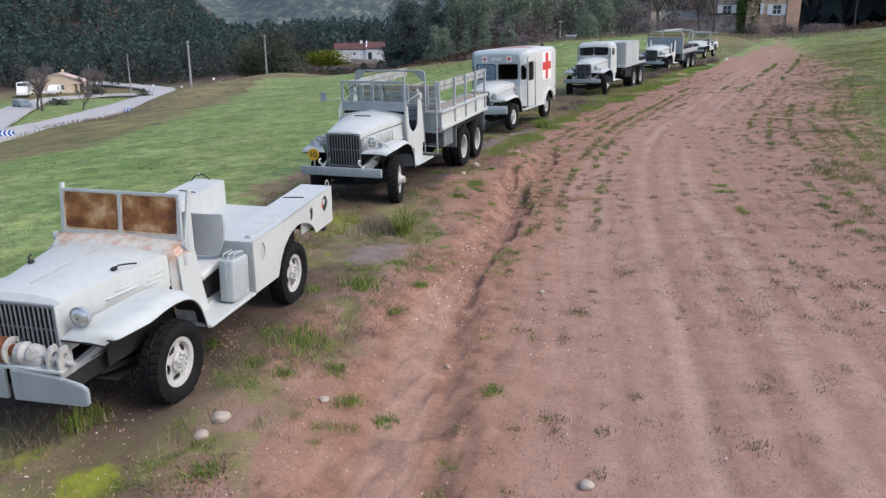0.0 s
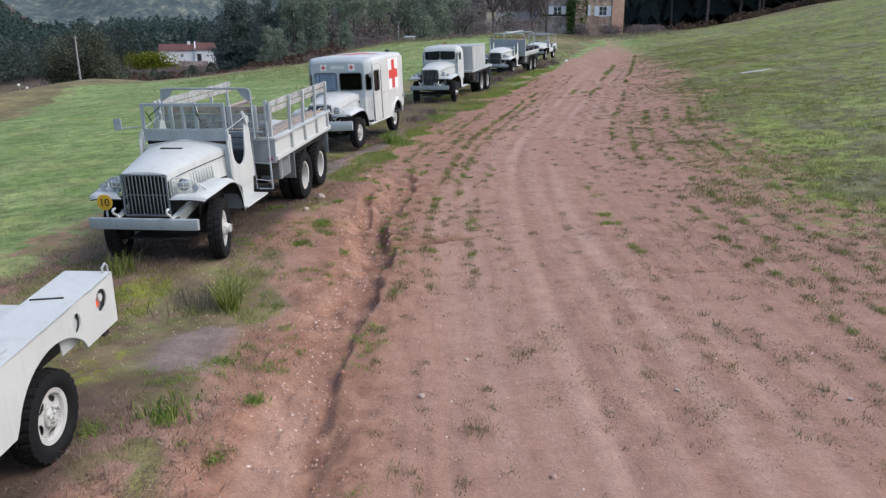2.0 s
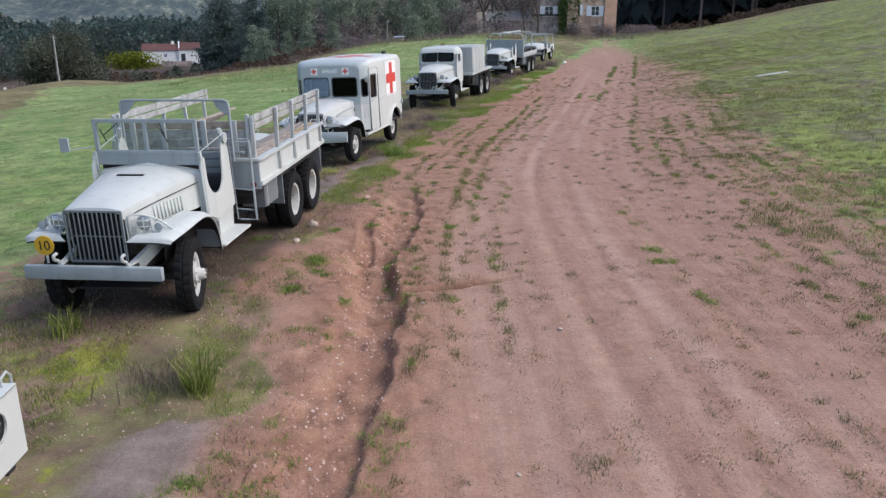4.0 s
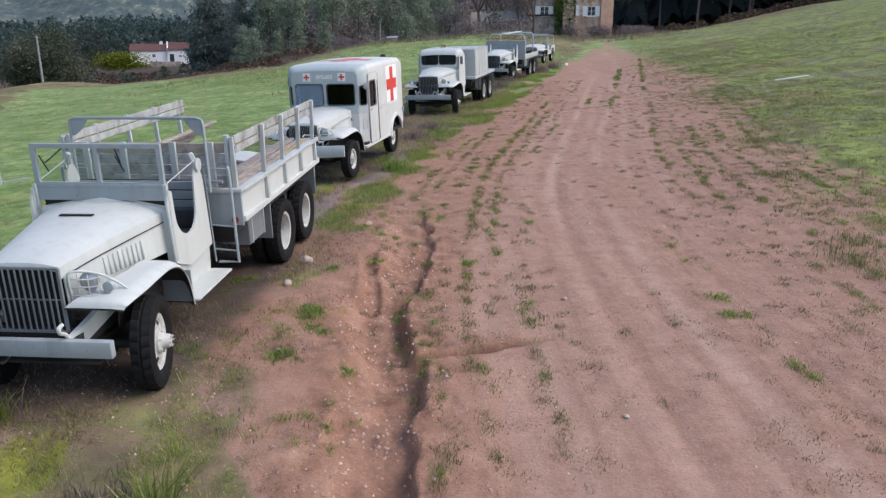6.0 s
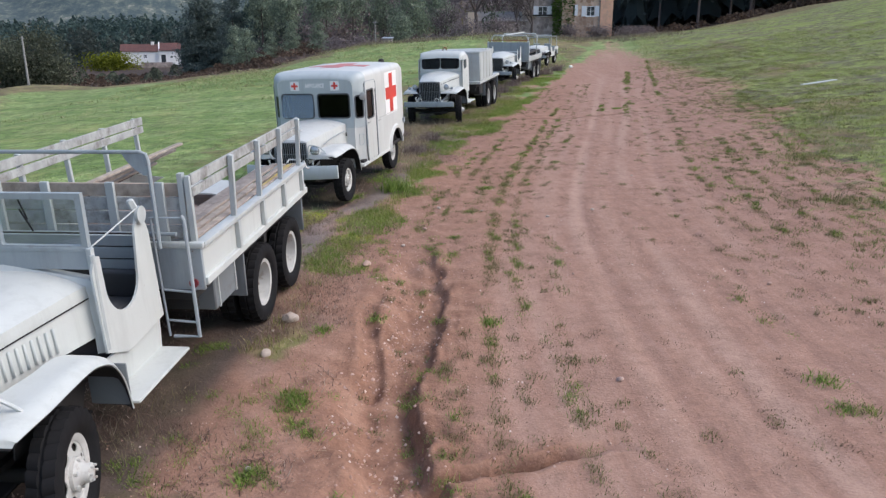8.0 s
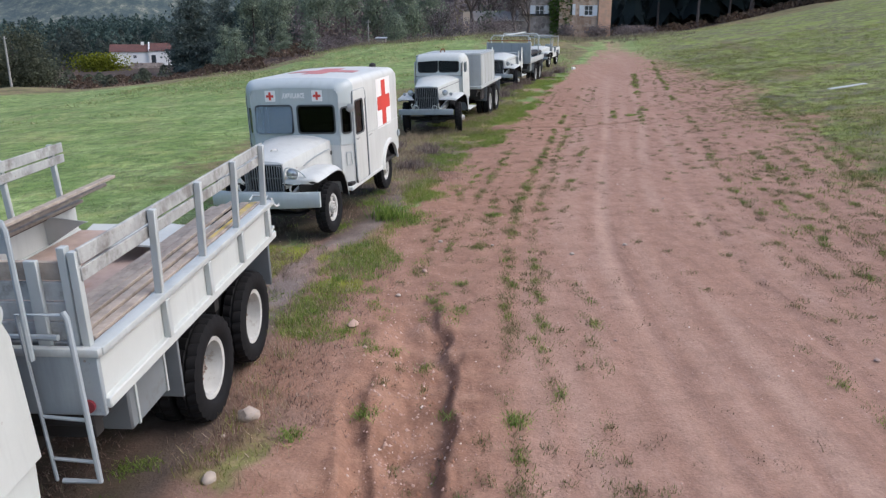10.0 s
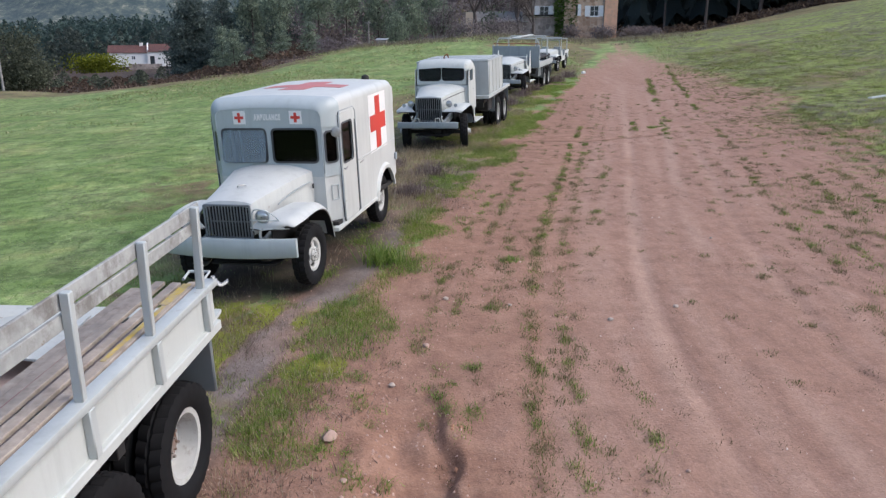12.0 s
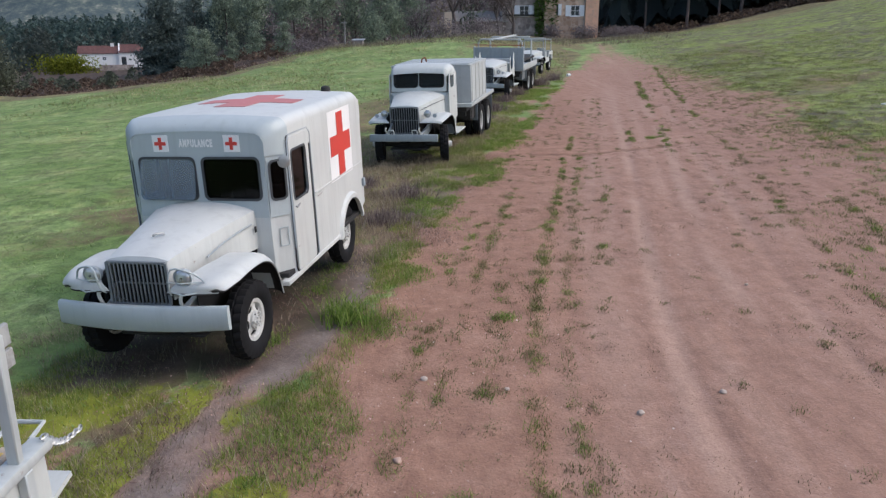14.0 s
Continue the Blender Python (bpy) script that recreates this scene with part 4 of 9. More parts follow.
    part("winch_tray", box(-0.42, 0.5, -0.98, -0.80, 0.745, 0.775), GREYWHITE, car)
    drum = part("winch_drum", moved(lathe([(-0.30, 0.08), (-0.30, 0.115), (-0.285, 0.115), (-0.285, 0.05), (-0.02, 0.05), (-0.02, 0.115), (0.0, 0.115), (0.0, 0.08)], 24), Matrix.Translation((0, -0.88, 0.86))), WINCHGREY, car, "winch drum wound with rusty cable")
    coil = [(-0.28 + 0.255 * i / 200, -0.88 + 0.095 * math.cos(i * 0.55), 0.86 + 0.095 * math.sin(i * 0.55)) for i in range(201)]
    part("cable", merge(tube(coil, 0.012, 5), moved(lathe([(-0.28, 0.085), (-0.022, 0.085)], 20, closed=False), Matrix.Translation((0, -0.88, 0.86)))), RUST, drum, "rusty steel cable")
    part("winch_gearbox", merge(moved(lathe([(0.02, 0.04), (0.03, 0.085), (0.09, 0.095), (0.12, 0.06), (0.16, 0.085), (0.22, 0.075), (0.26, 0.04), (0.3, 0.035)], 20, closed=False), Matrix.Translation((0.02, -0.88, 0.85))), box(0.1, 0.28, -0.95, -0.82, 0.76, 0.86, 0.025, 2)), WINCHGREY, car)
    for x in (0.36, 0.46):
        part("winch_bracket", plate([(-0.97, 0.70), (-0.97, 0.86), (-0.92, 0.945), (-0.86, 0.95), (-0.82, 0.86), (-0.80, 0.70)], [[(-0.89 + 0.025 * math.cos(a), 0.87 + 0.025 * math.sin(a)) for a in np.linspace(0, 5.7, 9)]], "x", x, x + 0.022), WINCHGREY, car)
    part("winch_shaft", cyl((0.28, -0.89, 0.84), (0.56, -0.89, 0.80), 0.022, seg=10), WINCHGREY, car)
    # cab tub, seats
    part("cab_floor", box(-0.70, 0.70, 0.6, 1.32, 0.60, 0.66), WHITE, car)
    part("seat_box", box(0.18, 0.62, 0.86, 1.28, 0.66, 0.90), DARK, car)
    for x in (-0.48, 0.47):
        seat = part("seat_cushion", moved(box(-0.22, 0.22, -0.22, 0.22, 0, 0.09, 0.035, 3), Matrix.Translation((x, 1.02, 0.92)) @ Matrix.Rotation(radians(6), 4, "X")), SEATWHITE, car, "grey vinyl seat cushion")
        back = [[(x + f * (0.20 + 0.06 * math.sin(t * 2.6)), 1.20 + 0.07 * t - 0.03 * (1 - f * f), 1.06 + 0.42 * t) for f in np.linspace(-1, 1, 7)] for t in np.linspace(0, 1, 8)]
        part("seat_backrest", loft(back, 0.05), GREYSEAT, car, "grey seat backrest")
    part("steering_wheel", moved(lathe([(0.19 * 0 + 0.012 * math.cos(a), 0.19 + 0.012 * math.sin(a)) for a in np.linspace(0, 5.4, 7)], 28), Matrix.Translation((0.38, 0.84, 1.30)) @ Matrix.Rotation(radians(35), 4, "X") @ Matrix.Rotation(radians(90), 4, "Z")), BLACK, car, "black steering wheel")
    part("steering_column", cyl((0.38, 0.84, 1.30), (0.38, 0.5, 0.95), 0.02, seg=8), DARK, car)
    # rear body
    zt = lambda y: 1.18 + (y - 1.32) * 0.052
    arch = [(1.86, 0.62)] + [(2.49 - 0.62 * math.cos(a), 0.50 + 0.56 * math.sin(a)) for a in np.linspace(0.35, 2.35, 14)] + [(2.98, 0.815)]
    side_out = [(1.32, 0.62)] + arch + [(3.55, 0.83), (3.55, zt(3.55)), (1.32, zt(1.32))]
    hole = [(2.86 + 0.06 * math.cos(a), 1.09 + 0.085 * math.sin(a)) for a in np.linspace(0, 5.9, 14)]
    recess = [(1.52 + 0.075 * math.cos(a), 1.02 + 0.10 * math.sin(a)) for a in np.linspace(0, 5.9, 14)]
    lamp_hole = [(3.30 + 0.10 * math.cos(a), 1.12 + 0.10 * math.sin(a)) for a in np.linspace(0, 5.9, 14)]
    for s in (-1, 1):
        part("body_side", plate(side_out, [hole, recess, lamp_hole], "x", s * 0.972, s * 0.987), WHITE, car, "white side panel with round recesses")
        part("recess_cup", moved(lathe([(0.0, 0.11), (-0.08, 0.09), (-0.085, 0.01)], 16, closed=False), Matrix.Translation((s * 0.97, 1.52, 1.02)) @ Matrix.Rotation(0 if s > 0 else math.pi, 4, "Z")), GREYWHITE, car)
        part("filler_cap", cyl((s * 0.90, 1.50, 1.0), (s * 0.95, 1.50, 1.0), 0.035, seg=14), GREYWHITE, car)
        part("recess_back", box(min(s * 0.90, s * 0.915), max(s * 0.90, s * 0.915), 2.7, 3.48, 0.86, 1.24), GREYWHITE, car)
        lamp = part("tail_lamp", merge(cyl((s * 0.90, 3.25, 1.10), (s * 0.968, 3.25, 1.10), 0.035, seg=14)), AMBER, car, "small orange-red tail lamp")
        part("side_lamp", cyl((s * 0.88, 2.87, 1.07), (s * 0.955, 2.87, 1.07), 0.055, seg=16), GREYWHITE, car)
        part("side_lamp", cyl((s * 0.88, 3.34, 1.13), (s * 0.962, 3.34, 1.13), 0.035, seg=14), WHITE, car)
        top = [[(s * x, y, zt(y) + 0.003) for x in (0.565, 0.7, 0.84, 0.987)] for y in np.linspace(1.32, 3.55, 8)]
        part("body_top", loft(top, 0.015), WHITE, car, "flat white top of the side locker")
        part("body_inner_wall", plate([(1.32, 0.92), (3.55, 0.92), (3.55, zt(3.55) - 0.006), (1.32, zt(1.32) - 0.006)], [], "x", s * 0.552, s * 0.568), WHITE, car)
        part("locker_end", plate([(s * 0.57, 0.62), (s * 0.972, 0.62), (s * 0.972, 1.175), (s * 0.57, 1.175)], [], "y", 1.318, 1.333), GREYWHITE, car)
        part("rear_end", plate([(s * 0.57, 0.83), (s * 0.972, 0.83), (s * 0.972, 1.285), (s * 0.57, 1.285)], [], "y", 3.535, 3.55), WHITE, car)
        part("grab_loop", tube([(s * 0.93, 3.50, 1.295), (s * 0.93, 3.50, 1.35), (s * 0.93, 3.56, 1.37), (s * 0.93, 3.60, 1.33), (s * 0.93, 3.60, 1.27)], 0.009, 6), GREYWHITE, car)
        part("strap_hook", merge(beam((s * 0.88, 1.45, zt(1.45) + 0.01), (s * 0.90, 2.05, zt(2.05) + 0.01), 0.012, 0.012, 0.003), box(s * 0.88 - 0.035, s * 0.88 + 0.035, 1.42, 1.5, zt(1.45), zt(1.45) + 0.03)), GREYWHITE, car)
        part("strap_hook", beam((s * 0.60, 2.9, zt(2.9) + 0.01), (s * 0.86, 2.95, zt(2.95) + 0.01), 0.012, 0.012, 0.003), DARK, car)
    part("load_floor", box(-0.56, 0.56, 1.33, 3.55, 0.93, 0.965), WHITE, car)
    part("load_front", box(-0.565, 0.565, 1.318, 1.333, 0.62, 0.96, 0), WHITE, car)
    part("tail_frame", box(-0.9, 0.9, 3.45, 3.54, 0.7, 0.83), DARK, car)
    part("spare_hooks", tube(curve_through([(-0.95, 3.4, 1.30), (-0.9, 3.42, 1.36), (-0.8, 3.45, 1.38), (-0.72, 3.47, 1.31)], 12), 0.008, 6), DARK, car)
    return car


BROWNED, wt, wb = nodes_of("browned_glass")
wv = coords(wt)
wcol = ramp(wt, noise_tex(wt, 2.6, 6, 0.6, wv), [(0.38, (0.06, 0.017, 0.007)), (0.48, (0.13, 0.04, 0.012)), (0.58, (0.27, 0.12, 0.038)), (0.70, (0.55, 0.38, 0.22))])
wt.links.new(mix(wt, ramp(wt, noise_tex(wt, 30.0, 4, 0.7, wv), [(0.55, (0, 0, 0)), (0.8, (0.6,) * 3)]), wcol, (0.32, 0.17, 0.07)), wb.inputs["Base Color"])
wb.inputs["Roughness"].default_value = 0.35
WINCHGREY = surface("flaking_winch_paint", (0.47, 0.475, 0.45), 0.6, vary=0.2, scale=7, grime=(0.20, 0.15, 0.11), grime_at=0.52, grime_scale=8, relief=0.3, worn=1.0)
SEATWHITE = surface("white_vinyl", (0.56, 0.57, 0.55), 0.55, vary=0.1, scale=4, grime_at=0.66)
RUSTYWHITE = surface("rust_stained_white", (0.57, 0.555, 0.50), 0.55, vary=0.1, scale=3, grime=(0.42, 0.15, 0.04), grime_at=0.44, grime_scale=4.2, worn=1.0)
PALE_EDGE = surface("dried_sealant", (0.52, 0.40, 0.28), 0.7, vary=0.3, scale=8, grime=(0.22, 0.09, 0.03), grime_at=0.5, grime_scale=5)
carrier = weapons_carrier()

# a jerrycan stands on the running board
def jerrycan(x, y, z):
    can = thing("jerrycan", "pale grey pressed-steel jerrycan standing on a running board", "jerrycan", carrier.matrix_world @ pose(x, y, z, -4, 0, 0))
    body = box(-0.085, 0.085, -0.165, 0.165, 0, 0.44, 0.03, 3)
    part("body", body, GREYCAN, can)
    for s in (-1, 1):
        part("pressed_rib", plate(rrect(-0.115, 0.115, 0.06, 0.37, 0.04, 4), [rrect(-0.095, 0.095, 0.08, 0.35, 0.03, 4)], "x", s * 0.083, s * 0.089), GREYCAN, can)
        part("seam", box(s * 0.004 - 0.004, s * 0.004 + 0.004, -0.172, 0.172, 0.02, 0.43), GREYCAN, can)
    for x0 in (-0.055, 0.0, 0.055):
        part("grip", tube([(x0, -0.12, 0.43), (x0, -0.10, 0.485), (x0, 0.06, 0.485), (x0, 0.09, 0.43)], 0.011, 6), GREYCAN, can)
    part("spout_cap", box(-0.03, 0.03, 0.08, 0.16, 0.43, 0.475, 0.01), GREYCAN, can)
    return can


GREYCAN = surface("can_paint", (0.41, 0.45, 0.455), 0.5, vary=0.1, grime_at=0.68)
jerrycan(0.86, 1.10, 0.64)


# ---- six-wheeled trucks ----
TRUCK_FENDER = [(-0.58, 1.045), (-0.52, 1.105), (-0.28, 1.135), (0.05, 1.16), (0.34, 1.16), (0.58, 1.065), (0.73, 0.86), (0.80, 0.56)]


def truck_front(truck, paint, louvres=True, guards=True, bump_mat=None):
    underbody(truck, -0.68, 5.3, (0.0, 3.76, 4.88), 0.38, 0.72)
    for s in (-1, 1):
        wheel(truck, "truck_front", s * 0.80, 0.0, 0.46, s, 13)
        for y in (3.76, 4.88):
            wheel(truck, "truck_rear", s * 0.94, y, 0.455, s)
            wheel(truck, "truck_rear", s * 0.70, y, 0.455, -s)
    bonnet("bonnet", truck, [(-0.535, 0.33, 1.355, 0.03), (-0.52, 0.345, 1.39, 0.04), (-0.45, 0.36, 1.405, 0.055), (-0.1, 0.43, 1.44, 0.085), (0.35, 0.53, 1.475, 0.10), (0.78, 0.625, 1.505, 0.115), (0.86, 0.64, 1.505, 0.115)], 0.10, paint, "long crowned bonnet")
    for s in (-1, 1):
        rows = [[(s * w * (1 + 0.03 * k / 3), y, zb + (zt - zb) * (1 - k / 3)) for k in range(4)] for y, w, zb, zt in ((-0.50, 0.35, 1.02, 1.33), (-0.1, 0.43, 1.06, 1.37), (0.35, 0.53, 1.09, 1.40), (0.86, 0.64, 1.09, 1.43))]
        part("bonnet_side", loft(rows, 0.012), paint, truck)
        if louvres:
            for k in range(9):
                y = -0.02 + 0.062 * k
                w = 0.45 + (y + 0.02) * 0.235
                part("louvre", beam((s * (w + 0.014), y, 1.135), (s * w, y, 1.325), 0.022, 0.03, 0.008), paint, truck)
        fender(truck, TRUCK_FENDER, (0.36, 0.62), (0.87, 0.935), 0.06, paint, s)
        part("fender_skirt", plate([(-0.2, 0.70), (0.60, 0.62), (0.70, 0.84), (0.55, 1.04), (0.3, 1.13), (-0.1, 1.1)], [], "x", s * 0.60, s * 0.612), DARK, truck)
        part("wheel_well", box(min(s * 0.60, s * 0.92), max(s * 0.60, s * 0.92), 0.735, 0.75, 0.58, 0.93, 0.004), GRILLE, truck)
        headlight(truck, s * 0.52, -0.40, 1.225, 0.085)
        part("blackout_lamp", moved(lathe([(-0.06, 0.01), (-0.04, 0.04), (0.02, 0.048), (0.025, 0.01)], 16, closed=False), Matrix.Translation((s * 0.70, -0.42, 1.19)) @ Matrix.Rotation(radians(-90), 4, "Z")), GREY, truck)
        if guards:
            g = [tube(curve_through([(s * 0.385, -0.47, 1.07), (s * 0.385, -0.49, 1.27), (s * 0.42, -0.46, 1.335), (s * 0.62, -0.38, 1.285), (s * 0.80, -0.30, 1.13), (s * 0.80, -0.32, 1.08)], 20), 0.014, 6)]
            for x, zt_ in ((0.46, 1.33), (0.54, 1.31), (0.62, 1.28), (0.70, 1.215)):
                g.append(tube([(s * x, -0.475 + (x - 0.46) * 0.25, 1.08), (s * x, -0.485 + (x - 0.46) * 0.3, zt_)], 0.006, 5))
            for z in (1.12, 1.20, 1.27):
                g.append(tube([(s * 0.385, -0.485, z), (s * 0.56, -0.475, z), (s * (0.80 - (z - 1.07) * 0.6), -0.36, z)], 0.006, 5))
            part("lamp_guard", merge(*g), paint, truck)
        part("tow_hook", tube(curve_through([(s * 0.40, -0.66, 0.80), (s * 0.40, -0.70, 0.85), (s * 0.40, -0.76, 0.88), (s * 0.40, -0.77, 0.93), (s * 0.40, -0.71, 0.94)], 12), 0.018, 8), WHITE, truck)
        part("frame_horn", beam((s * 0.41, -0.66, 0.72), (s * 0.46, 0.1, 0.88), 0.06, 0.16), paint, truck)
        part("step", merge(box(min(s * 0.64, s * 0.975), max(s * 0.64, s * 0.975), 0.76, 1.72, 0.575, 0.605, 0.008), loft([[(s * 0.70, 0.78, 0.605), (s * 0.70, 1.72, 0.605)], [(s * 0.715, 0.78, 0.92), (s * 0.715, 1.72, 0.92)]], 0.02)), paint, truck, "running board step below the cab")
        part("bonnet_seam", tube(curve_through([(s * 0.368, -0.47, 1.312), (s * 0.442, -0.1, 1.348), (s * 0.542, 0.35, 1.382), (s * 0.648, 0.84, 1.412)], 12), 0.006, 5), DARK, truck)
    bars_grille(truck, 0.335, -0.545, 0.80, 1.39, 11, 1)
    part("grille_apron", box(-0.36, 0.36, -0.54, -0.45, 0.74, 0.80), DARK, truck)
    bm = box(-0.815, 0.815, -0.735, -0.66, 0.635, 0.795, 0.012, 2)
    part("bumper", bm, bump_mat or BLUEGREY, truck, "straight pale grey-blue steel bumper")


def rear_gear(truck, box_mat=None):
    for s in (-1, 1):
        # on the closed-cab truck these boxes only fill in shade
        part("tool_box", box(min(s * 0.60, s * 0.97), max(s * 0.60, s * 0.97), 2.42, 3.02, 0.66, 1.10, 0.015), box_mat or GRILLE, truck, "dark grey steel tool box under the bed")
        part("mud_flap", box(min(s * 0.62, s * 1.04), max(s * 0.62, s * 1.04), 3.08, 3.11, 0.55, 1.12), GRILLE, truck)
        for y in (2.50, 2.96):
            part("tool_strap", box(min(s * 0.968, s * 0.982), max(s * 0.968, s * 0.982), y, y + 0.025, 0.665, 1.095, 0.003), box_mat or GREYWHITE, truck)
        part("mud_flap", box(min(s * 0.62, s * 1.04), max(s * 0.62, s * 1.04), 5.44, 5.475, 0.58, 1.12, 0.012), GRILLE, truck)
    # slab added to darken the underside of the bed
    part("bed_light_stop", box(-0.95, 0.95, 2.02, 5.4, 0.93, 1.05, 0.01), DARK, truck)
    part("fuel_tank", box(-0.9, -0.5, 2.2, 3.0, 0.55, 0.92, 0.05, 2), DARK, truck)
    part("air_tank", cyl((0.2, 1.9, 0.66), (0.2, 3.2, 0.66), 0.12, seg=14), DARK, truck)
    part("cross_member", box(-0.9, 0.9, 2.1, 2.2, 0.80, 0.93), DARK, truck)
    part("cross_member", box(-0.9, 0.9, 4.2, 4.3, 0.78, 0.93), DARK, truck)


def cab_side(truck, s, paint):
    cut = [(0.93, 1.72)] + [(1.20 - 0.255 * math.cos(a), 1.44 - 0.245 * math.sin(a)) for a in np.linspace(0.0, math.pi, 15)] + [(1.50, 1.76)]
    outline = [(0.80, 0.98), (0.80, 1.62), (0.86, 1.74)] + cut + [(1.56, 1.86), (1.66, 1.84), (1.73, 1.68), (1.74, 0.90), (1.1, 0.86)]
    bm = plate(outline, [], "x", s * 0.715, s * 0.735)
    for v in bm.verts:
        v.co.x += s * 0.03 * max(0.0, (1.5 - v.co.z)) / 0.6
    return part("cab_side", bm, paint, truck, "cab side with a deep rounded cut-out for a door")


def cargo_truck():
    t = thing("cargo_truck", "white open-cab six-wheeled army cargo truck with wooden slatted bed", "truck", pose(-4.386, 13.736, 0.105, 2.39, -0.5, -7.55))
    truck_front(t, WHITE)
    rear_gear(t)
    part("bonnet_vent", box(-0.2, 0.14, 0.42, 0.475, 1.585, 1.597, 0.003), BLACK, t)
    # scuttle and windscreen
    rows = [[(-w, y, 0.95), (-w, y, z - 0.06), (-w * 0.93, y, z), (0, y, z + 0.11), (w * 0.93, y, z), (w, y, z - 0.06), (w, y, 0.95)] for y, w, z in ((0.85, 0.645, 1.51), (0.88, 0.70, 1.55), (0.98, 0.71, 1.56))]
    part("scuttle", loft(rows, 0.012), WHITE, t)
    ws = part("windscreen_frame", merge(plate([(-0.69, 1.63), (0.69, 1.63), (0.69, 2.215), (-0.69, 2.215)], [rrect(-0.645, -0.02, 1.815, 2.17, 0.02, 3), rrect(0.02, 0.645, 1.815, 2.17, 0.02, 3)], "y", 0.88, 0.925), beam((-0.70, 0.89, 1.785), (0.70, 0.89, 1.785), 0.03, 0.035)), BLUEGREY, t, "folding windscreen frame of grey-painted steel")
    for x0, x1 in ((-0.665, -0.01), (0.01, 0.665)):
        pane("windscreen_pane", plate(rrect(x0, x1, 1.795, 2.195, 0.015, 2), [], "y", 0.902, 0.908), ws, "clear dusty windscreen pane")
    for x, dx in ((-0.34, -0.20), (0.22, 0.05)):
        part("wiper", merge(beam((x, 0.872, 2.17), (x + dx, 0.868, 2.02), 0.012, 0.010, 0.002), beam((x + dx - 0.05, 0.866, 2.10), (x + dx + 0.03, 0.866, 1.93), 0.010, 0.012, 0.002)), BLACK, ws, "small dark wiper")
    for s in (-1, 1):
        part("windscreen_arm", merge(beam((s * 0.70, 0.88, 1.55), (s * 0.70, 0.88, 1.80), 0.04, 0.05), beam((s * 0.70, 0.90, 1.80), (s * 0.74, 1.56, 1.92), 0.012, 0.012, 0.003)), GREYWHITE, t)
        part("dash_edge", tube([(s * 0.72, 0.86, 1.75), (s * 0.735, 0.84, 1.4), (s * 0.75, 0.83, 1.0)], 0.022, 8), GREYWHITE, t)
        cab_side(t, s, WHITE)
        part("pivot_plate", cyl((s * 0.735, 1.60, 1.86), (s * 0.765, 1.60, 1.86), 0.075, seg=18), GREYWHITE, t)
        part("pivot_horn", beam((s * 0.74, 1.58, 1.86), (s * 0.70, 1.55, 2.0), 0.05, 0.06, 0.012), GREYWHITE, t)
        part("seat_cushion", box(s * 0.36 - 0.28, s * 0.36 + 0.28, 1.1, 1.6, 1.02, 1.14, 0.05, 3), DARKSEAT, t, "dark seat cushion")
        part("seat_backrest", box(s * 0.36 - 0.28, s * 0.36 + 0.28, 1.60, 1.69, 1.1, 1.36, 0.04, 3), DARKSEAT, t, "dark seat backrest")
        # grab ladder behind the cab
        part("ladder", merge(tube([(s * 0.98, 1.86, 1.78), (s * 1.0, 1.86, 1.74), (s * 1.0, 1.90, 0.62), (s * 0.76, 1.90, 0.62)], 0.018, 8), tube([(s * 0.98, 1.86, 1.76), (s * 0.70, 1.86, 1.76), (s * 0.72, 1.9, 0.62)], 0.012, 6), tube([(s * 0.72, 1.90, 0.78), (s * 1.0, 1.90, 0.76)], 0.012, 6), tube([(s * 0.71, 1.89, 1.08), (s * 1.0, 1.89, 1.06)], 0.012, 6)), GREY, t, "bent tube ladder by the cab")
        part("marker_lamp", cyl((s * 0.99, 1.925, 1.13), (s * 0.99, 1.944, 1.13), 0.042, seg=16), DARKRED, t, "round dark red reflector")
    part("cab_floor", box(-0.72, 0.72, 0.9, 1.72, 0.86, 0.92), DARK, t)
    part("cab_back", box(-0.72, 0.72, 1.725, 1.74, 0.9, 1.66), DARK, t)
    for k in range(5):
        part("cab_back_plank", box(-0.715, 0.715, 1.70, 1.724, 1.10 + 0.112 * k, 1.20 + 0.112 * k, 0.006), BLUEGREY, t)
    part("dashboard", box(-0.68, 0.68, 0.95, 1.0, 1.45, 1.66, 0.02), DARK, t)
    part("steering_wheel", moved(lathe([(0.012 * math.cos(a), 0.21 + 0.012 * math.sin(a)) for a in np.linspace(0, 5.4, 7)], 28), Matrix.Translation((0.36, 1.14, 1.62)) @ Matrix.Rotation(radians(40), 4, "X") @ Matrix.Rotation(radians(90), 4, "Z")), BLACK, t, "black steering wheel")
    part("steering_column", cyl((0.36, 1.14, 1.62), (0.36, 0.95, 1.25), 0.02, seg=8), DARK, t)
    # bow over the front of the bed
    bow = [(-0.785, 1.80, 1.5), (-0.78, 1.80, 2.27), (-0.765, 1.80, 2.325), (-0.71, 1.80, 2.345), (0.71, 1.80, 2.345), (0.765, 1.80, 2.325), (0.78, 1.80, 2.27), (0.785, 1.80, 1.5)]
    part("canvas_bow", merge(tube(bow, 0.018, 8), *[plate([(s * 0.56, 2.335), (s * 0.755, 2.325), (s * 0.775, 2.15), (s * 0.73, 2.15), (s * 0.66, 2.20), (s * 0.60, 2.27)], [], "y", 1.79, 1.81) for s in (-1, 1)]), BLUEGREY, t, "grey steel bow with corner gussets")
    part("spare_jack", box(-0.6, -0.45, 1.86, 1.95, 1.2, 1.5), DARK, t)
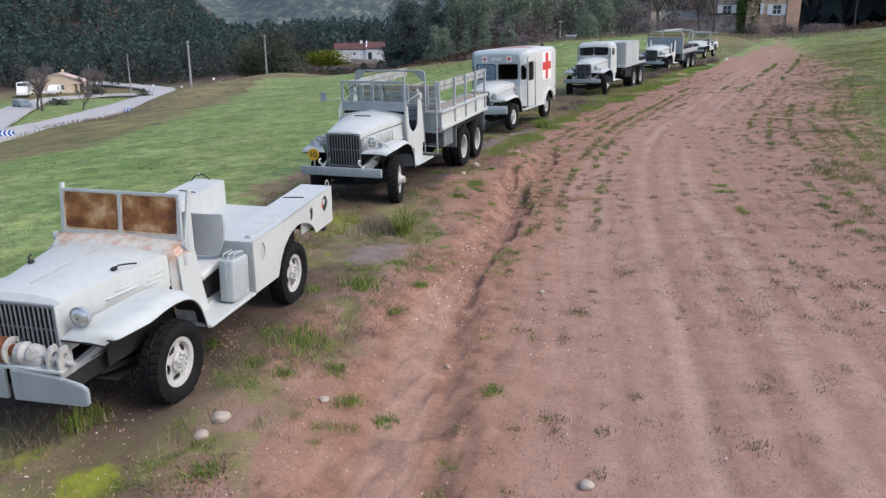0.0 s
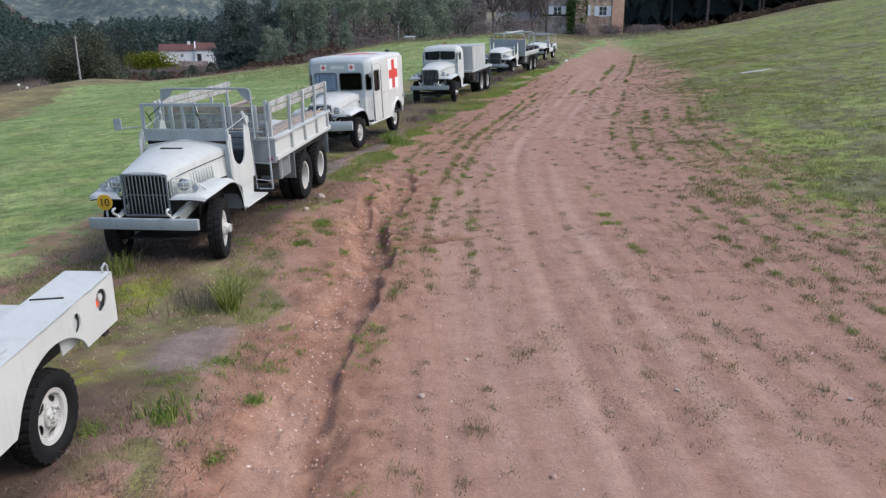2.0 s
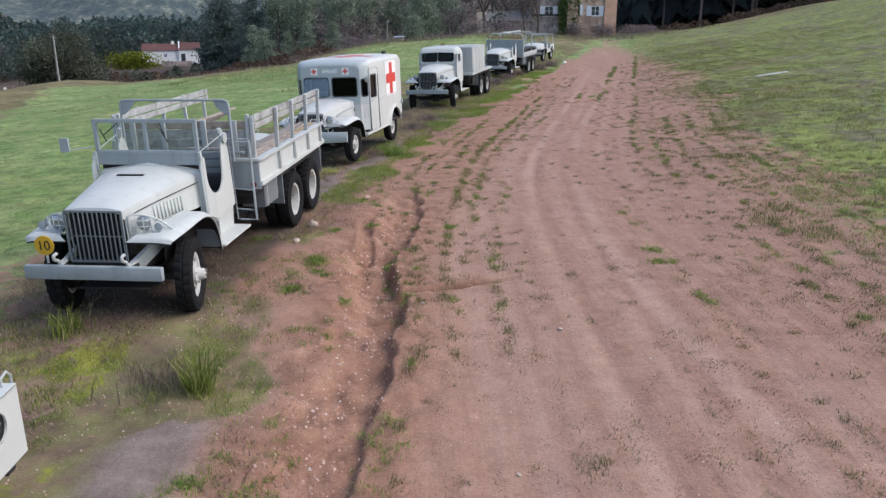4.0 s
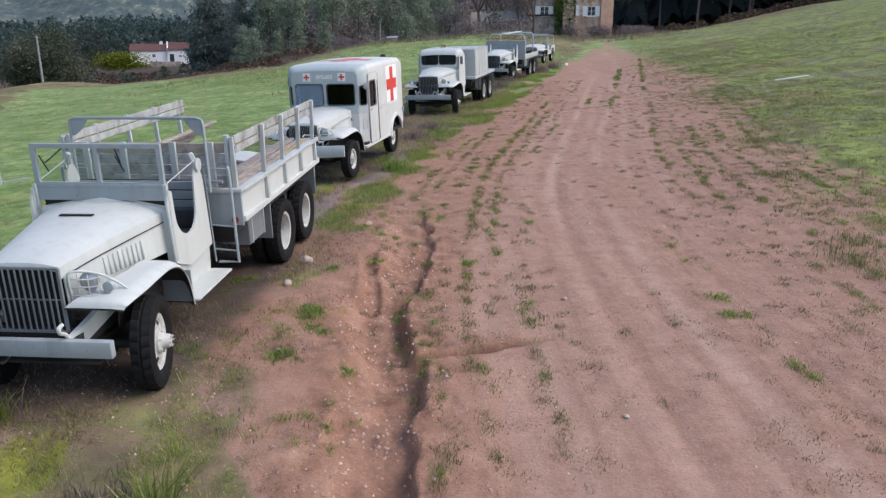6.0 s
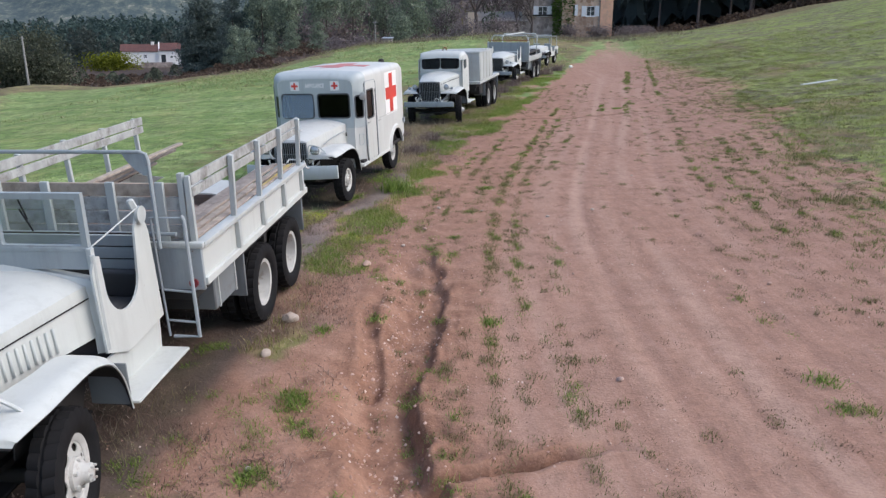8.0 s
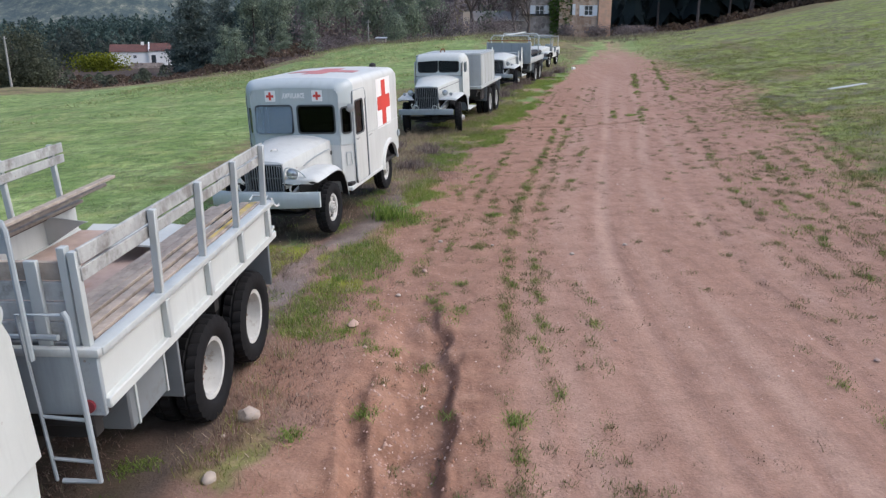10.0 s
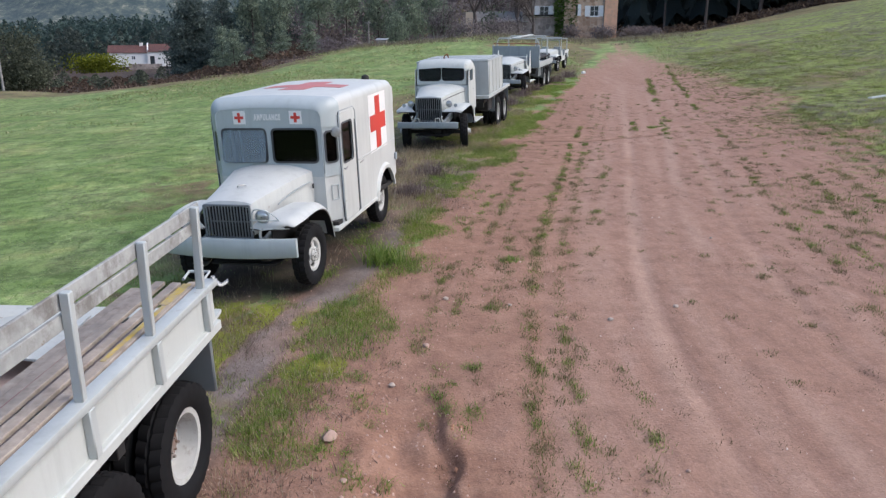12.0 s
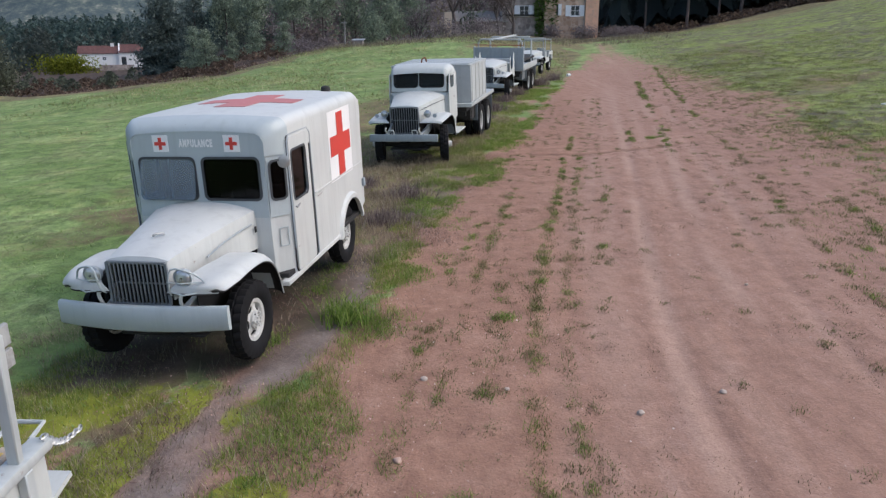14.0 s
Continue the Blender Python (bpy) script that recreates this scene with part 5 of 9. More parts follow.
    part("side_mirror", merge(tube([(-0.72, 0.86, 1.86), (-0.95, 0.76, 1.84), (-1.0, 0.72, 1.88)], 0.009, 6), plate(rrect(-1.06, -0.94, 1.82, 2.0, 0.02, 3), [], "y", 0.70, 0.725)), GREY, t)
    # bed
    y0, y1, w = 1.99, 5.50, 1.075
    part("bed_floor", box(-w + 0.02, w - 0.02, y0, y1, 1.10, 1.16), RUSTFLOOR, t, "pale bed floor worn to pinkish rust")
    for s in (-1, 1):
        x0, x1 = sorted((s * w, s * (w - 0.03)))
        part("bed_side", box(x0, x1, y0, y1, 1.16, 1.47, 0.004), WHITE, t, "white steel side of the bed")
        part("bed_rail", merge(box(min(s * (w + 0.045), s * (w - 0.06)), max(s * (w + 0.045), s * (w - 0.06)), y0 - 0.02, y1 + 0.01, 1.455, 1.51, 0.01, 2)), GREYWHITE, t)
        part("bed_sill", box(min(s * (w + 0.04), s * (w - 0.05)), max(s * (w + 0.04), s * (w - 0.05)), y0 - 0.02, y1 + 0.01, 1.10, 1.175, 0.008), WHITE, t)
        for k in range(4):
            y = 2.86 + 0.815 * k
            part("bed_stake", box(min(s * (w + 0.05), s * w), max(s * (w + 0.05), s * w), y - 0.03, y + 0.03, 1.17, 1.46, 0.006), GREYWHITE, t)
            part("rack_post", beam((s * (w - 0.005), y, 1.5), (s * (w + 0.02), y, 2.12), 0.045, 0.055, 0.006), GREYWHITE, t)
        part("rack_post", merge(beam((s * (w - 0.06), 2.0, 1.5), (s * (w - 0.06), 2.0, 2.1), 0.05, 0.05), beam((s * (w - 0.13), 2.02, 1.3), (s * (w - 0.13), 2.02, 2.12), 0.05, 0.06)), GREYWHITE, t)
        for k, z in enumerate((1.955, 2.065)):
            board = beam((s * (w - 0.035), 2.0, z), (s * (w - 0.02), 5.45, z + 0.004), 0.024, 0.10 if k else 0.085, 0.005)
            part("rack_board", board, GREYWOOD, t, "weathered grey wooden rack board")
        # bench of planks along the side
        for k in range(5):
            x = w - 0.125 - 0.104 * k
            part("bench_plank", moved(box(s * x - 0.037, s * x + 0.037, 2.12, 5.42, -0.016, 0.016, 0.005), Matrix.Translation((0, 0, 1.50 + 0.005 * (k % 2) - 0.012 * k + (0.075 * k if s < 0 else 0))) @ pose(0, 0, 0, random.uniform(-0.25, 0.25), 0, random.uniform(-0.3, 0.3))), WOOD, t, "weathered wooden bench plank")
        part("bench_rail", box(min(s * (w - 0.03), s * (w - 0.085)), max(s * (w - 0.03), s * (w - 0.085)), 2.1, 5.44, 1.44, 1.492, 0.004), REDBROWN, t, "dark red-brown beam beside the bench")
        for y in (2.5, 3.7, 4.9):
            part("bench_bracket", loft([[(s * (w - 0.04), y, 1.48), (s * (w - 0.5), y, 1.43)], [(s * (w - 0.04), y + 0.02, 1.17), (s * (w - 0.42), y + 0.02, 1.40)]], 0.012), GREYWHITE, t)
    part("paint_patch", box(w - 0.158, w - 0.092, 4.95, 5.36, 1.517, 1.520, 0.001), YELLOWED, t, "flaking yellow paint on a plank")
    part("paint_patch", box(w - 0.128, w - 0.095, 4.1, 4.93, 1.517, 1.520, 0.001), YELLOWED, t, "worn yellow paint along a plank")
    part("paint_patch", box(w - 0.47, w - 0.405, 3.5, 4.3, 1.479, 1.484, 0.001), REDDISH, t, "remains of dull red paint on a plank")
    # front board of planks
    for k in range(7):
        z = 1.2 + 0.128 * k
        part("front_plank", box(-w + 0.03, w - 0.11, 2.02, 2.05, z - 0.06, z + 0.058, 0.006), GREYWOOD if k < 6 else WOOD, t, "grey painted wooden plank" if k < 6 else "dark rotten top plank")
    for x in (-0.75, -0.3, 0.3, 0.75):
        part("plank_batten", box(x - 0.04, x + 0.04, 1.985, 2.02, 1.12, 2.04, 0.006), GREYWHITE, t)
    part("bed_front", box(-w - 0.01, w + 0.01, 1.945, 1.983, 1.06, 1.458, 0.006), BLUEGREY, t, "grey steel front of the bed")
    part("bed_front_rail", box(-w - 0.035, w + 0.035, 1.925, 1.985, 1.456, 1.512, 0.014, 2), GREYWHITE, t)
    part("cross_bar", tube([(-0.95, 1.9, 1.60), (0.9, 1.9, 1.60)], 0.02, 8), BLUEGREY, t)
    # tailgate lowered, with a chain
    part("tailgate", moved(plate([(-w + 0.05, 0.0), (w - 0.05, 0.0), (w - 0.05, 0.22), (-w + 0.05, 0.22)], [], "y", 0, 0.03), Matrix.Translation((0, y1 + 0.03, 1.12)) @ Matrix.Rotation(radians(-80), 4, "X")), WHITE, t, "white tailgate let down on its chain")
    part("tail_loop", tube([(0.86, 5.50, 1.50), (0.86, 5.62, 1.52), (1.02, 5.62, 1.52), (1.02, 5.50, 1.50)], 0.012, 6), GREYWHITE, t)
    links = []
    for i, p in enumerate(curve_through([(1.10, 5.48, 1.53), (1.10, 5.56, 1.45), (1.09, 5.66, 1.40), (1.08, 5.80, 1.375)], 16)):
        ring = [(0.024 * math.cos(a), 0.013 * math.sin(a), 0) for a in np.linspace(0, math.tau, 8, endpoint=False)]
        links.append(moved(tube(ring, 0.0055, 4, closed=True), Matrix.Translation(p) @ pose(0, 0, 0, 90 * (i % 2), 0, 100)))
    part("chain", merge(*links), STEEL, t, "steel tailgate chain")
    # round yellow bridge-class sign
    sign = part("class_sign", cyl((-0.60, -0.60, 1.0), (-0.60, -0.615, 1.0), 0.115, seg=32), YELLOW, t, "round yellow sign with the number 10")
    part("sign_bracket", beam((-0.60, -0.59, 0.78), (-0.60, -0.59, 1.02), 0.03, 0.012), GREYWHITE, sign)
    lettering("10", sign, (-0.60, -0.619, 0.995), 0.16, BLACK)
    return t


def lettering(words, parent, at, size, material, turn=0.0, spacing=1.0, bold=0.0):
    cu = bpy.data.curves.new("lettering", "FONT")
    cu.body, cu.size, cu.extrude, cu.align_x, cu.align_y, cu.space_character = words, size, 0.0015, "CENTER", "CENTER", spacing
    cu.offset = size * bold
    cu.materials.append(material)
    ob = new("lettering", cu)
    ob.parent = parent
    ob.matrix_local = Matrix.Translation(at) @ pose(0, 0, 0, 90, 0, turn)
    return ob


RUSTFLOOR = surface("rusty_floor", (0.42, 0.32, 0.275), 0.85, vary=0.3, scale=3, grime=(0.30, 0.16, 0.10), grime_at=0.56, grime_scale=2.0, relief=0.3)
GREYWOOD = surface("grey_wood", (0.39, 0.40, 0.385), 0.85, vary=0.3, scale=7, grime=(0.13, 0.115, 0.10), grime_at=0.49, grime_scale=5, relief=0.45, worn=1.0)
YELLOWED = surface("flaking_yellow", (0.50, 0.36, 0.06), 0.7, vary=0.3, scale=10, grime=(0.33, 0.28, 0.22), grime_at=0.44, grime_scale=9)
truck_one = cargo_truck()


def bed_load():
    """Things lying in the bed."""
    hood = thing("bonnet_lid", "loose white rounded body panel lying in a truck bed", "bonnet lid", truck_one.matrix_world @ pose(-0.05, 4.85, 1.165, 0, 0, 8) @ Matrix.Diagonal((0.6, 0.5, 0.9, 1)))
    rows = [[(x, y, 0.10 + 0.10 * math.cos(x * 1.9) * (1 - 0.25 * y * y)) for x in np.linspace(-0.55, 0.55, 11)] for y in np.linspace(-0.75, 0.75, 9)]
    part("panel", loft(rows, 0.02), WHITE, hood)
    part("panel_handle", tube([(-0.12, 0.55, 0.19), (-0.12, 0.58, 0.26), (0.12, 0.58, 0.26), (0.12, 0.55, 0.19)], 0.012, 6), GREYWHITE, hood)


bed_load()


def closed_cab(t, paint):
    """A closed steel cab with rounded roof, split windscreen and side windows."""
    def rows_of():
        out = []
        for y, w, z, r in ((0.86, 0.66, 2.02, 0.05), (0.90, 0.70, 2.12, 0.10), (1.0, 0.74, 2.185, 0.14), (1.2, 0.76, 2.22, 0.16), (1.5, 0.76, 2.215, 0.16), (1.66, 0.74, 2.17, 0.14), (1.72, 0.71, 2.08, 0.1)):
            row = [(-w, y, 1.95)]
            for k in range(6):
                a = radians(180 - 90 * k / 5)
                row.append((-w + r + r * math.cos(a), y, z - r + r * math.sin(a)))
            row.append((0, y, z + 0.025))
            for k in range(6):
                a = radians(90 - 90 * k / 5)
                row.append((w - r + r * math.cos(a), y, z - r + r * math.sin(a)))
            row.append((w, y, 1.95))
            out.append(row)
        return out

    part("roof", loft(rows_of(), 0.012), paint, t, "rounded white cab roof")
    tilt = Matrix.Translation((0, 0.86, 1.60)) @ Matrix.Rotation(radians(-8), 4, "X")
    front = part("windscreen_frame", moved(plate([(-0.70, 0.0), (0.70, 0.0), (0.69, 0.52), (-0.69, 0.52)], [rrect(-0.63, -0.012, 0.10, 0.475, 0.08, 4), rrect(0.012, 0.63, 0.10, 0.475, 0.08, 4)], "y", -0.012, 0.012), tilt), paint, t)
    for x0, x1 in ((-0.62, -0.01), (0.01, 0.62)):
        part("windscreen_seal", moved(plate(rrect(x0 - 0.025 if x0 < 0 else x0, x1 + 0.025 if x1 > 0 else x1, 0.085, 0.49, 0.09, 4), [rrect(x0 + 0.008, x1 - 0.008, 0.115, 0.46, 0.07, 4)], "y", -0.022, -0.013), tilt), BLACK, front)
        pane("windscreen_pane", moved(plate(rrect(x0, x1, 0.10, 0.475, 0.08, 4), [], "y", -0.004, 0.004), tilt), front, "dusty windscreen pane", DIMMED)
    for s in (-1, 1):
        win = rrect(1.0, 1.42, 1.66, 2.0, 0.08, 4)
        out_line = [(0.84, 1.0), (0.84, 1.60), (0.92, 2.0), (1.66, 2.02), (1.72, 1.9), (1.74, 0.88), (1.1, 0.86)]
        part("cab_side", plate(out_line, [win], "x", s * 0.745, s * 0.765), paint, t, "white cab side with a window")
        pane("side_window", plate(win, [], "x", s * 0.752, s * 0.756), t, "cab side window")
        part("door_handle", beam((s * 0.775, 1.34, 1.42), (s * 0.775, 1.44, 1.42), 0.014, 0.02), STEEL, t)
    part("cab_back", box(-0.74, 0.74, 1.71, 1.735, 0.88, 2.05), paint, t)
    part("cab_floor", box(-0.74, 0.74, 0.86, 1.72, 0.86, 0.9), DARK, t)
    part("seat_backrest", box(-0.65, 0.65, 1.52, 1.66, 1.1, 1.72, 0.05, 2), GREYSEAT, t)
    part("scuttle", loft([[(-w, y, 0.95), (-w, y, z - 0.04), (0, y, z + 0.1), (w, y, z - 0.04), (w, y, 0.95)] for y, w, z in ((0.84, 0.645, 1.52), (0.90, 0.74, 1.60))], 0.012), paint, t)


def box_truck():
    t = thing("closed_cab_truck", "white closed-cab six-wheeled army truck with two tall grey lockers", "truck", pose(-0.2, 33.679, 0.76, 2.79, -1.6, -18.16))
    truck_front(t, WHITE, louvres=False, guards=False)
    # dark boxes and straps stand in for the shaded void beneath the bed
    rear_gear(t, DARK)
    closed_cab(t, WHITE)
    part("flat_bed", box(-1.1, 1.1, 1.95, 5.45, 1.06, 1.15), GREYWHITE, t, "flat pale bed")
    for s in (-1, 1):
        x0, x1 = sorted((s * 0.55, s * 1.07))
        lock = part("locker", box(x0, x1, 2.12, 4.3, 1.15, 2.10, 0.015), GREYWHITE, t, "tall pale grey steel locker on the bed")
        for k in range(5):
            y = 2.2 + 0.5 * k
            part("locker_rib", box(min(s * 1.07, s * 1.085), max(s * 1.07, s * 1.085), y, y + 0.04, 1.18, 2.08, 0.004), WHITE, lock)
        part("locker_lid", box(x0 - 0.01, x1 + 0.01, 2.1, 4.32, 2.10, 2.125, 0.004), GREYWHITE, lock)
    for k in range(7):
        part("rail_slat", box(-1.02, 1.02, 2.2 + 0.29 * k, 2.40 + 0.29 * k, 2.13, 2.15, 0.003), GREYWHITE, t)
    for x in (-0.28, 0.28):
        part("bumper_shackle", tube(curve_through([(x - 0.06, -0.70, 0.79), (x - 0.06, -0.74, 0.88), (x, -0.75, 0.90), (x + 0.06, -0.74, 0.88), (x + 0.06, -0.70, 0.79)], 12), 0.016, 6), WHITE, t)
    part("crank", tube(curve_through([(-0.3, 2.4, 2.12), (-0.3, 2.4, 2.25), (-0.22, 2.45, 2.3), (-0.2, 2.5, 2.2)], 10), 0.02, 6), RUST, t)
    return t


def open_truck_far():
    t = thing("stake_truck", "white open-cab army truck with a grey steel bed", "truck", pose(3.45, 46.3, 1.19, 2.6, 0.3, -21.2))
    truck_front(t, WHITE, louvres=False)
    rear_gear(t)
    for s in (-1, 1):
        cab_side(t, s, WHITE)
    part("scuttle", loft([[(-w, y, 0.95), (-w, y, z - 0.06), (0, y, z + 0.09), (w, y, z - 0.06), (w, y, 0.95)] for y, w, z in ((0.85, 0.645, 1.51), (0.98, 0.71, 1.55))], 0.012), WHITE, t)
    part("cab_floor", box(-0.72, 0.72, 0.9, 1.72, 0.86, 0.92), DARK, t)
    part("cab_back", box(-0.72, 0.72, 1.71, 1.74, 0.9, 1.6), GREY, t)
    part("seat_backrest", box(-0.62, 0.62, 1.5, 1.6, 1.1, 1.6, 0.04, 2), GREYSEAT, t)
    part("bed_front", box(-1.07, 1.07, 1.98, 2.04, 1.08, 2.02, 0.008), BLUEGREY, t, "tall grey steel front board")
    part("bed_floor", box(-1.07, 1.07, 2.0, 5.4, 1.06, 1.15), GREYWHITE, t)
    for s in (-1, 1):
        x0, x1 = sorted((s * 1.04, s * 1.1))
        part("bed_side", box(x0, x1, 2.0, 5.4, 1.12, 1.32), GREYWHITE, t)
        part("front_post", box(min(s * 1.03, s * 1.09), max(s * 1.03, s * 1.09), 1.94, 2.08, 1.08, 2.05), BLUEGREY, t)
    for y, mat, lab in ((2.3, GREYWHITE, ""), (4.6, GREYWHITE, "")):
        part("canvas_bow", tube([(-0.95, y, 1.3), (-0.95, y, 2.2), (-0.85, y, 2.34), (0.85, y, 2.34), (0.95, y, 2.2), (0.95, y, 1.3)], 0.035, 8), mat, t)
    part("top_rail", tube([(-1.05, 2.0, 2.12), (1.05, 2.0, 2.12)], 0.02, 6), RUST, t)
    part("loose_board", beam((-0.4, 2.2, 2.32), (0.2, 4.6, 2.42), 0.16, 0.05), WHITE, t)
    part("seat_boards", box(0.5, 1.0, 2.4, 5.2, 1.42, 1.5), DARK, t)
    return t


box_truck()
open_truck_far()


def small_jeep():
    t = thing("small_army_car", "small white open army car with a folded tube frame", "car", pose(6.75, 54.6, 1.93, 2.6, 0, -23))
    underbody(t, -0.6, 2.6, (0.0, 2.1), 0.34, 0.5)
    for s in (-1, 1):
        wheel(t, "jeep", s * 0.66, 0, 0.37, s)
        wheel(t, "jeep", s * 0.66, 2.1, 0.37, s)
        fender(t, [(-0.55, 0.80), (-0.4, 0.86), (0.1, 0.87), (0.5, 0.82), (0.62, 0.6)], (0.36, 0.5), (0.76, 0.8), 0.04, WHITE, s)
        headlight(t, s * 0.3, -0.52, 0.88, 0.08)
        part("body_side", plate([(0.6, 0.5), (0.6, 1.05), (0.9, 1.05), (1.1, 0.75), (1.5, 0.75), (1.7, 1.0), (2.75, 1.0), (2.75, 0.6), (2.5, 0.6), (2.4, 0.85), (1.8, 0.85), (1.7, 0.5)], [], "x", s * 0.74, s * 0.76), WHITE, t)
    bonnet("bonnet", t, [(-0.52, 0.36, 0.98, 0.03), (-0.4, 0.4, 1.02, 0.05), (0.1, 0.5, 1.05, 0.06), (0.62, 0.6, 1.08, 0.06)], 0.3, WHITE, "white bonnet")
    bars_grille(t, 0.33, -0.54, 0.62, 0.96, 9, 0)
    part("bumper", box(-0.75, 0.75, -0.68, -0.62, 0.48, 0.62), BLUEGREY, t)
    part("floor_pan", box(-0.74, 0.74, 0.6, 2.75, 0.5, 0.56), DARK, t)
    part("rear_panel", box(-0.74, 0.74, 2.72, 2.76, 0.55, 1.0), WHITE, t)
    ws = part("windscreen_frame", plate([(-0.66, 1.08), (0.66, 1.08), (0.66, 1.62), (-0.66, 1.62)], [rrect(-0.62, 0.62, 1.14, 1.58, 0.02, 2)], "y", 0.64, 0.67), BLUEGREY, t)
    pane("windscreen_pane", plate(rrect(-0.625, 0.625, 1.135, 1.585, 0.02, 2), [], "y", 0.652, 0.658), ws)
    part("tube_frame", tube([(-0.72, 0.8, 0.95), (-0.72, 0.8, 1.72), (0.72, 0.8, 1.72), (0.72, 0.8, 0.95)], 0.03, 6), GREYWHITE, t)
    part("tube_frame", tube([(-0.72, 2.4, 0.95), (-0.72, 2.4, 1.6), (0.72, 2.4, 1.6), (0.72, 2.4, 0.95)], 0.03, 6), GREYWHITE, t)
    for s in (-1, 1):
        part("seat_backrest", box(s * 0.34 - 0.2, s * 0.34 + 0.2, 1.5, 1.58, 0.75, 1.2, 0.03, 2), GREYSEAT, t)


small_jeep()


# ---- the ambulance ----
def cross_shape(u, v, r, arm):
    return [(u - arm, v - r), (u + arm, v - r), (u + arm, v - arm), (u + r, v - arm), (u + r, v + arm), (u + arm, v + arm), (u + arm, v + r), (u - arm, v + r), (u - arm, v + arm), (u - r, v + arm), (u - r, v - arm), (u - arm, v - arm)]


# front copy of the side paint, darker and bluer for the front's shade
AMB_SHADED = surface("ambulance_front_paint_shaded", (0.43, 0.48, 0.485), 0.42, vary=0.05, scale=1.5, grime=(0.36, 0.37, 0.34), grime_at=0.67, relief=0.08, worn=0.6)
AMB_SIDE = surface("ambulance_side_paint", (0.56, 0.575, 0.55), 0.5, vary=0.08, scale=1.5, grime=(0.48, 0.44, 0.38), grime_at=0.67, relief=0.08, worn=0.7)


def ambulance():
    t = thing("ambulance", "pale grey-white old army ambulance with red crosses, standing in grass", "ambulance", pose(-3.127, 23.257, 0.41, 2.13, -1.5, -15.34))
    underbody(t, -0.6, 3.7, (0.0, 3.07), 0.38, 0.6)
    for s in (-1, 1):
        wheel(t, "ambulance", s * 0.785, 0.0, 0.44, s)
        wheel(t, "ambulance", s * 0.785, 3.07, 0.45, s)
    bonnet("bonnet", t, [(-0.585, 0.30, 1.20, 0.03), (-0.56, 0.32, 1.245, 0.04), (-0.45, 0.34, 1.265, 0.05), (-0.1, 0.40, 1.30, 0.075), (0.35, 0.49, 1.345, 0.085), (0.84, 0.60, 1.385, 0.09)], 0.28, AMB_SIDE, "white bonnet, cracked paint along its side")
    for s in (-1, 1):
        rows = [[(s * w, y, z) for z in np.linspace(z0, z1, 4)] for y, w, z0, z1 in ((-0.55, 0.32, 0.85, 1.12), (0.0, 0.42, 0.9, 1.16), (0.5, 0.53, 0.95, 1.2), (0.85, 0.60, 0.95, 1.2))]
        part("bonnet_side", loft(rows, 0.01), AMB_SIDE, t)
        part("bonnet_trim", tube(curve_through([(s * 0.435, -0.05, 1.12), (s * 0.49, 0.2, 1.19), (s * 0.55, 0.5, 1.235), (s * 0.585, 0.7, 1.25)], 12), 0.010, 6), GREY, t)
        part("bonnet_catch", box(min(s * 0.60, s * 0.62), max(s * 0.60, s * 0.62), 0.72, 0.75, 1.15, 1.22), DARK, t)
        fender(t, [(-0.64, 0.955), (-0.61, 1.03), (-0.46, 1.085), (-0.15, 1.115), (0.2, 1.095), (0.45, 0.98), (0.60, 0.78), (0.68, 0.53)], (0.30, 0.56), (0.78, 0.93), 0.085, AMB_SIDE, s, label="full rounded front fender")
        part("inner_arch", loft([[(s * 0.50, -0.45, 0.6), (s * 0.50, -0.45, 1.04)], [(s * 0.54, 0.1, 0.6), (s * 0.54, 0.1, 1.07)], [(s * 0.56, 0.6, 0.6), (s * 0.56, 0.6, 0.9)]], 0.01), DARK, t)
        headlight(t, s * 0.47, -0.60, 1.10, 0.09)
        g = [tube(curve_through([(s * 0.34, -0.62, 0.93), (s * 0.36, -0.68, 1.0), (s * 0.40, -0.69, 1.2), (s * 0.56, -0.66, 1.18), (s * 0.66, -0.58, 1.06), (s * 0.66, -0.6, 0.96)], 18), 0.010, 6), tube([(s * 0.35, -0.69, 1.08), (s * 0.5, -0.71, 1.08), (s * 0.65, -0.60, 1.06)], 0.006, 5), tube([(s * 0.36, -0.66, 0.97), (s * 0.5, -0.70, 0.96), (s * 0.66, -0.60, 0.96)], 0.008, 5)]
        part("lamp_guard", merge(*g), AMB_SHADED, t)
        part("tow_hook", tube(curve_through([(s * 0.42, -0.58, 0.78), (s * 0.42, -0.62, 0.86), (s * 0.43, -0.62, 0.92), (s * 0.42, -0.57, 0.94)], 10), 0.018, 8), AMB_SIDE, t)
        part("frame_horn", beam((s * 0.40, -0.62, 0.70), (s * 0.44, 0.1, 0.86), 0.06, 0.12), AMB_SIDE, t)
    bars_grille(t, 0.305, -0.60, 0.82, 1.235, 14, 1, GRILLE)
    # bumper, slightly bowed
    rows = []
    for k in range(13):
        a = -1 + k / 6
        y = -0.70 + 0.08 * a * a
        z0, z1 = 0.575 + 0.02 * a * a, 0.83
        rows.append([(0.885 * a, y, z0), (0.885 * a, y - 0.015, z0 + 0.02), (0.885 * a, y - 0.015, z1 - 0.02), (0.885 * a, y, z1), (0.885 * a, y + 0.04, z1), (0.885 * a, y + 0.04, z0)])
    part("bumper", loft(rows, ring=True), AMB_SHADED, t, "broad bowed bumper painted pale blue-grey")
    # roof with rounded brow
    rows = []
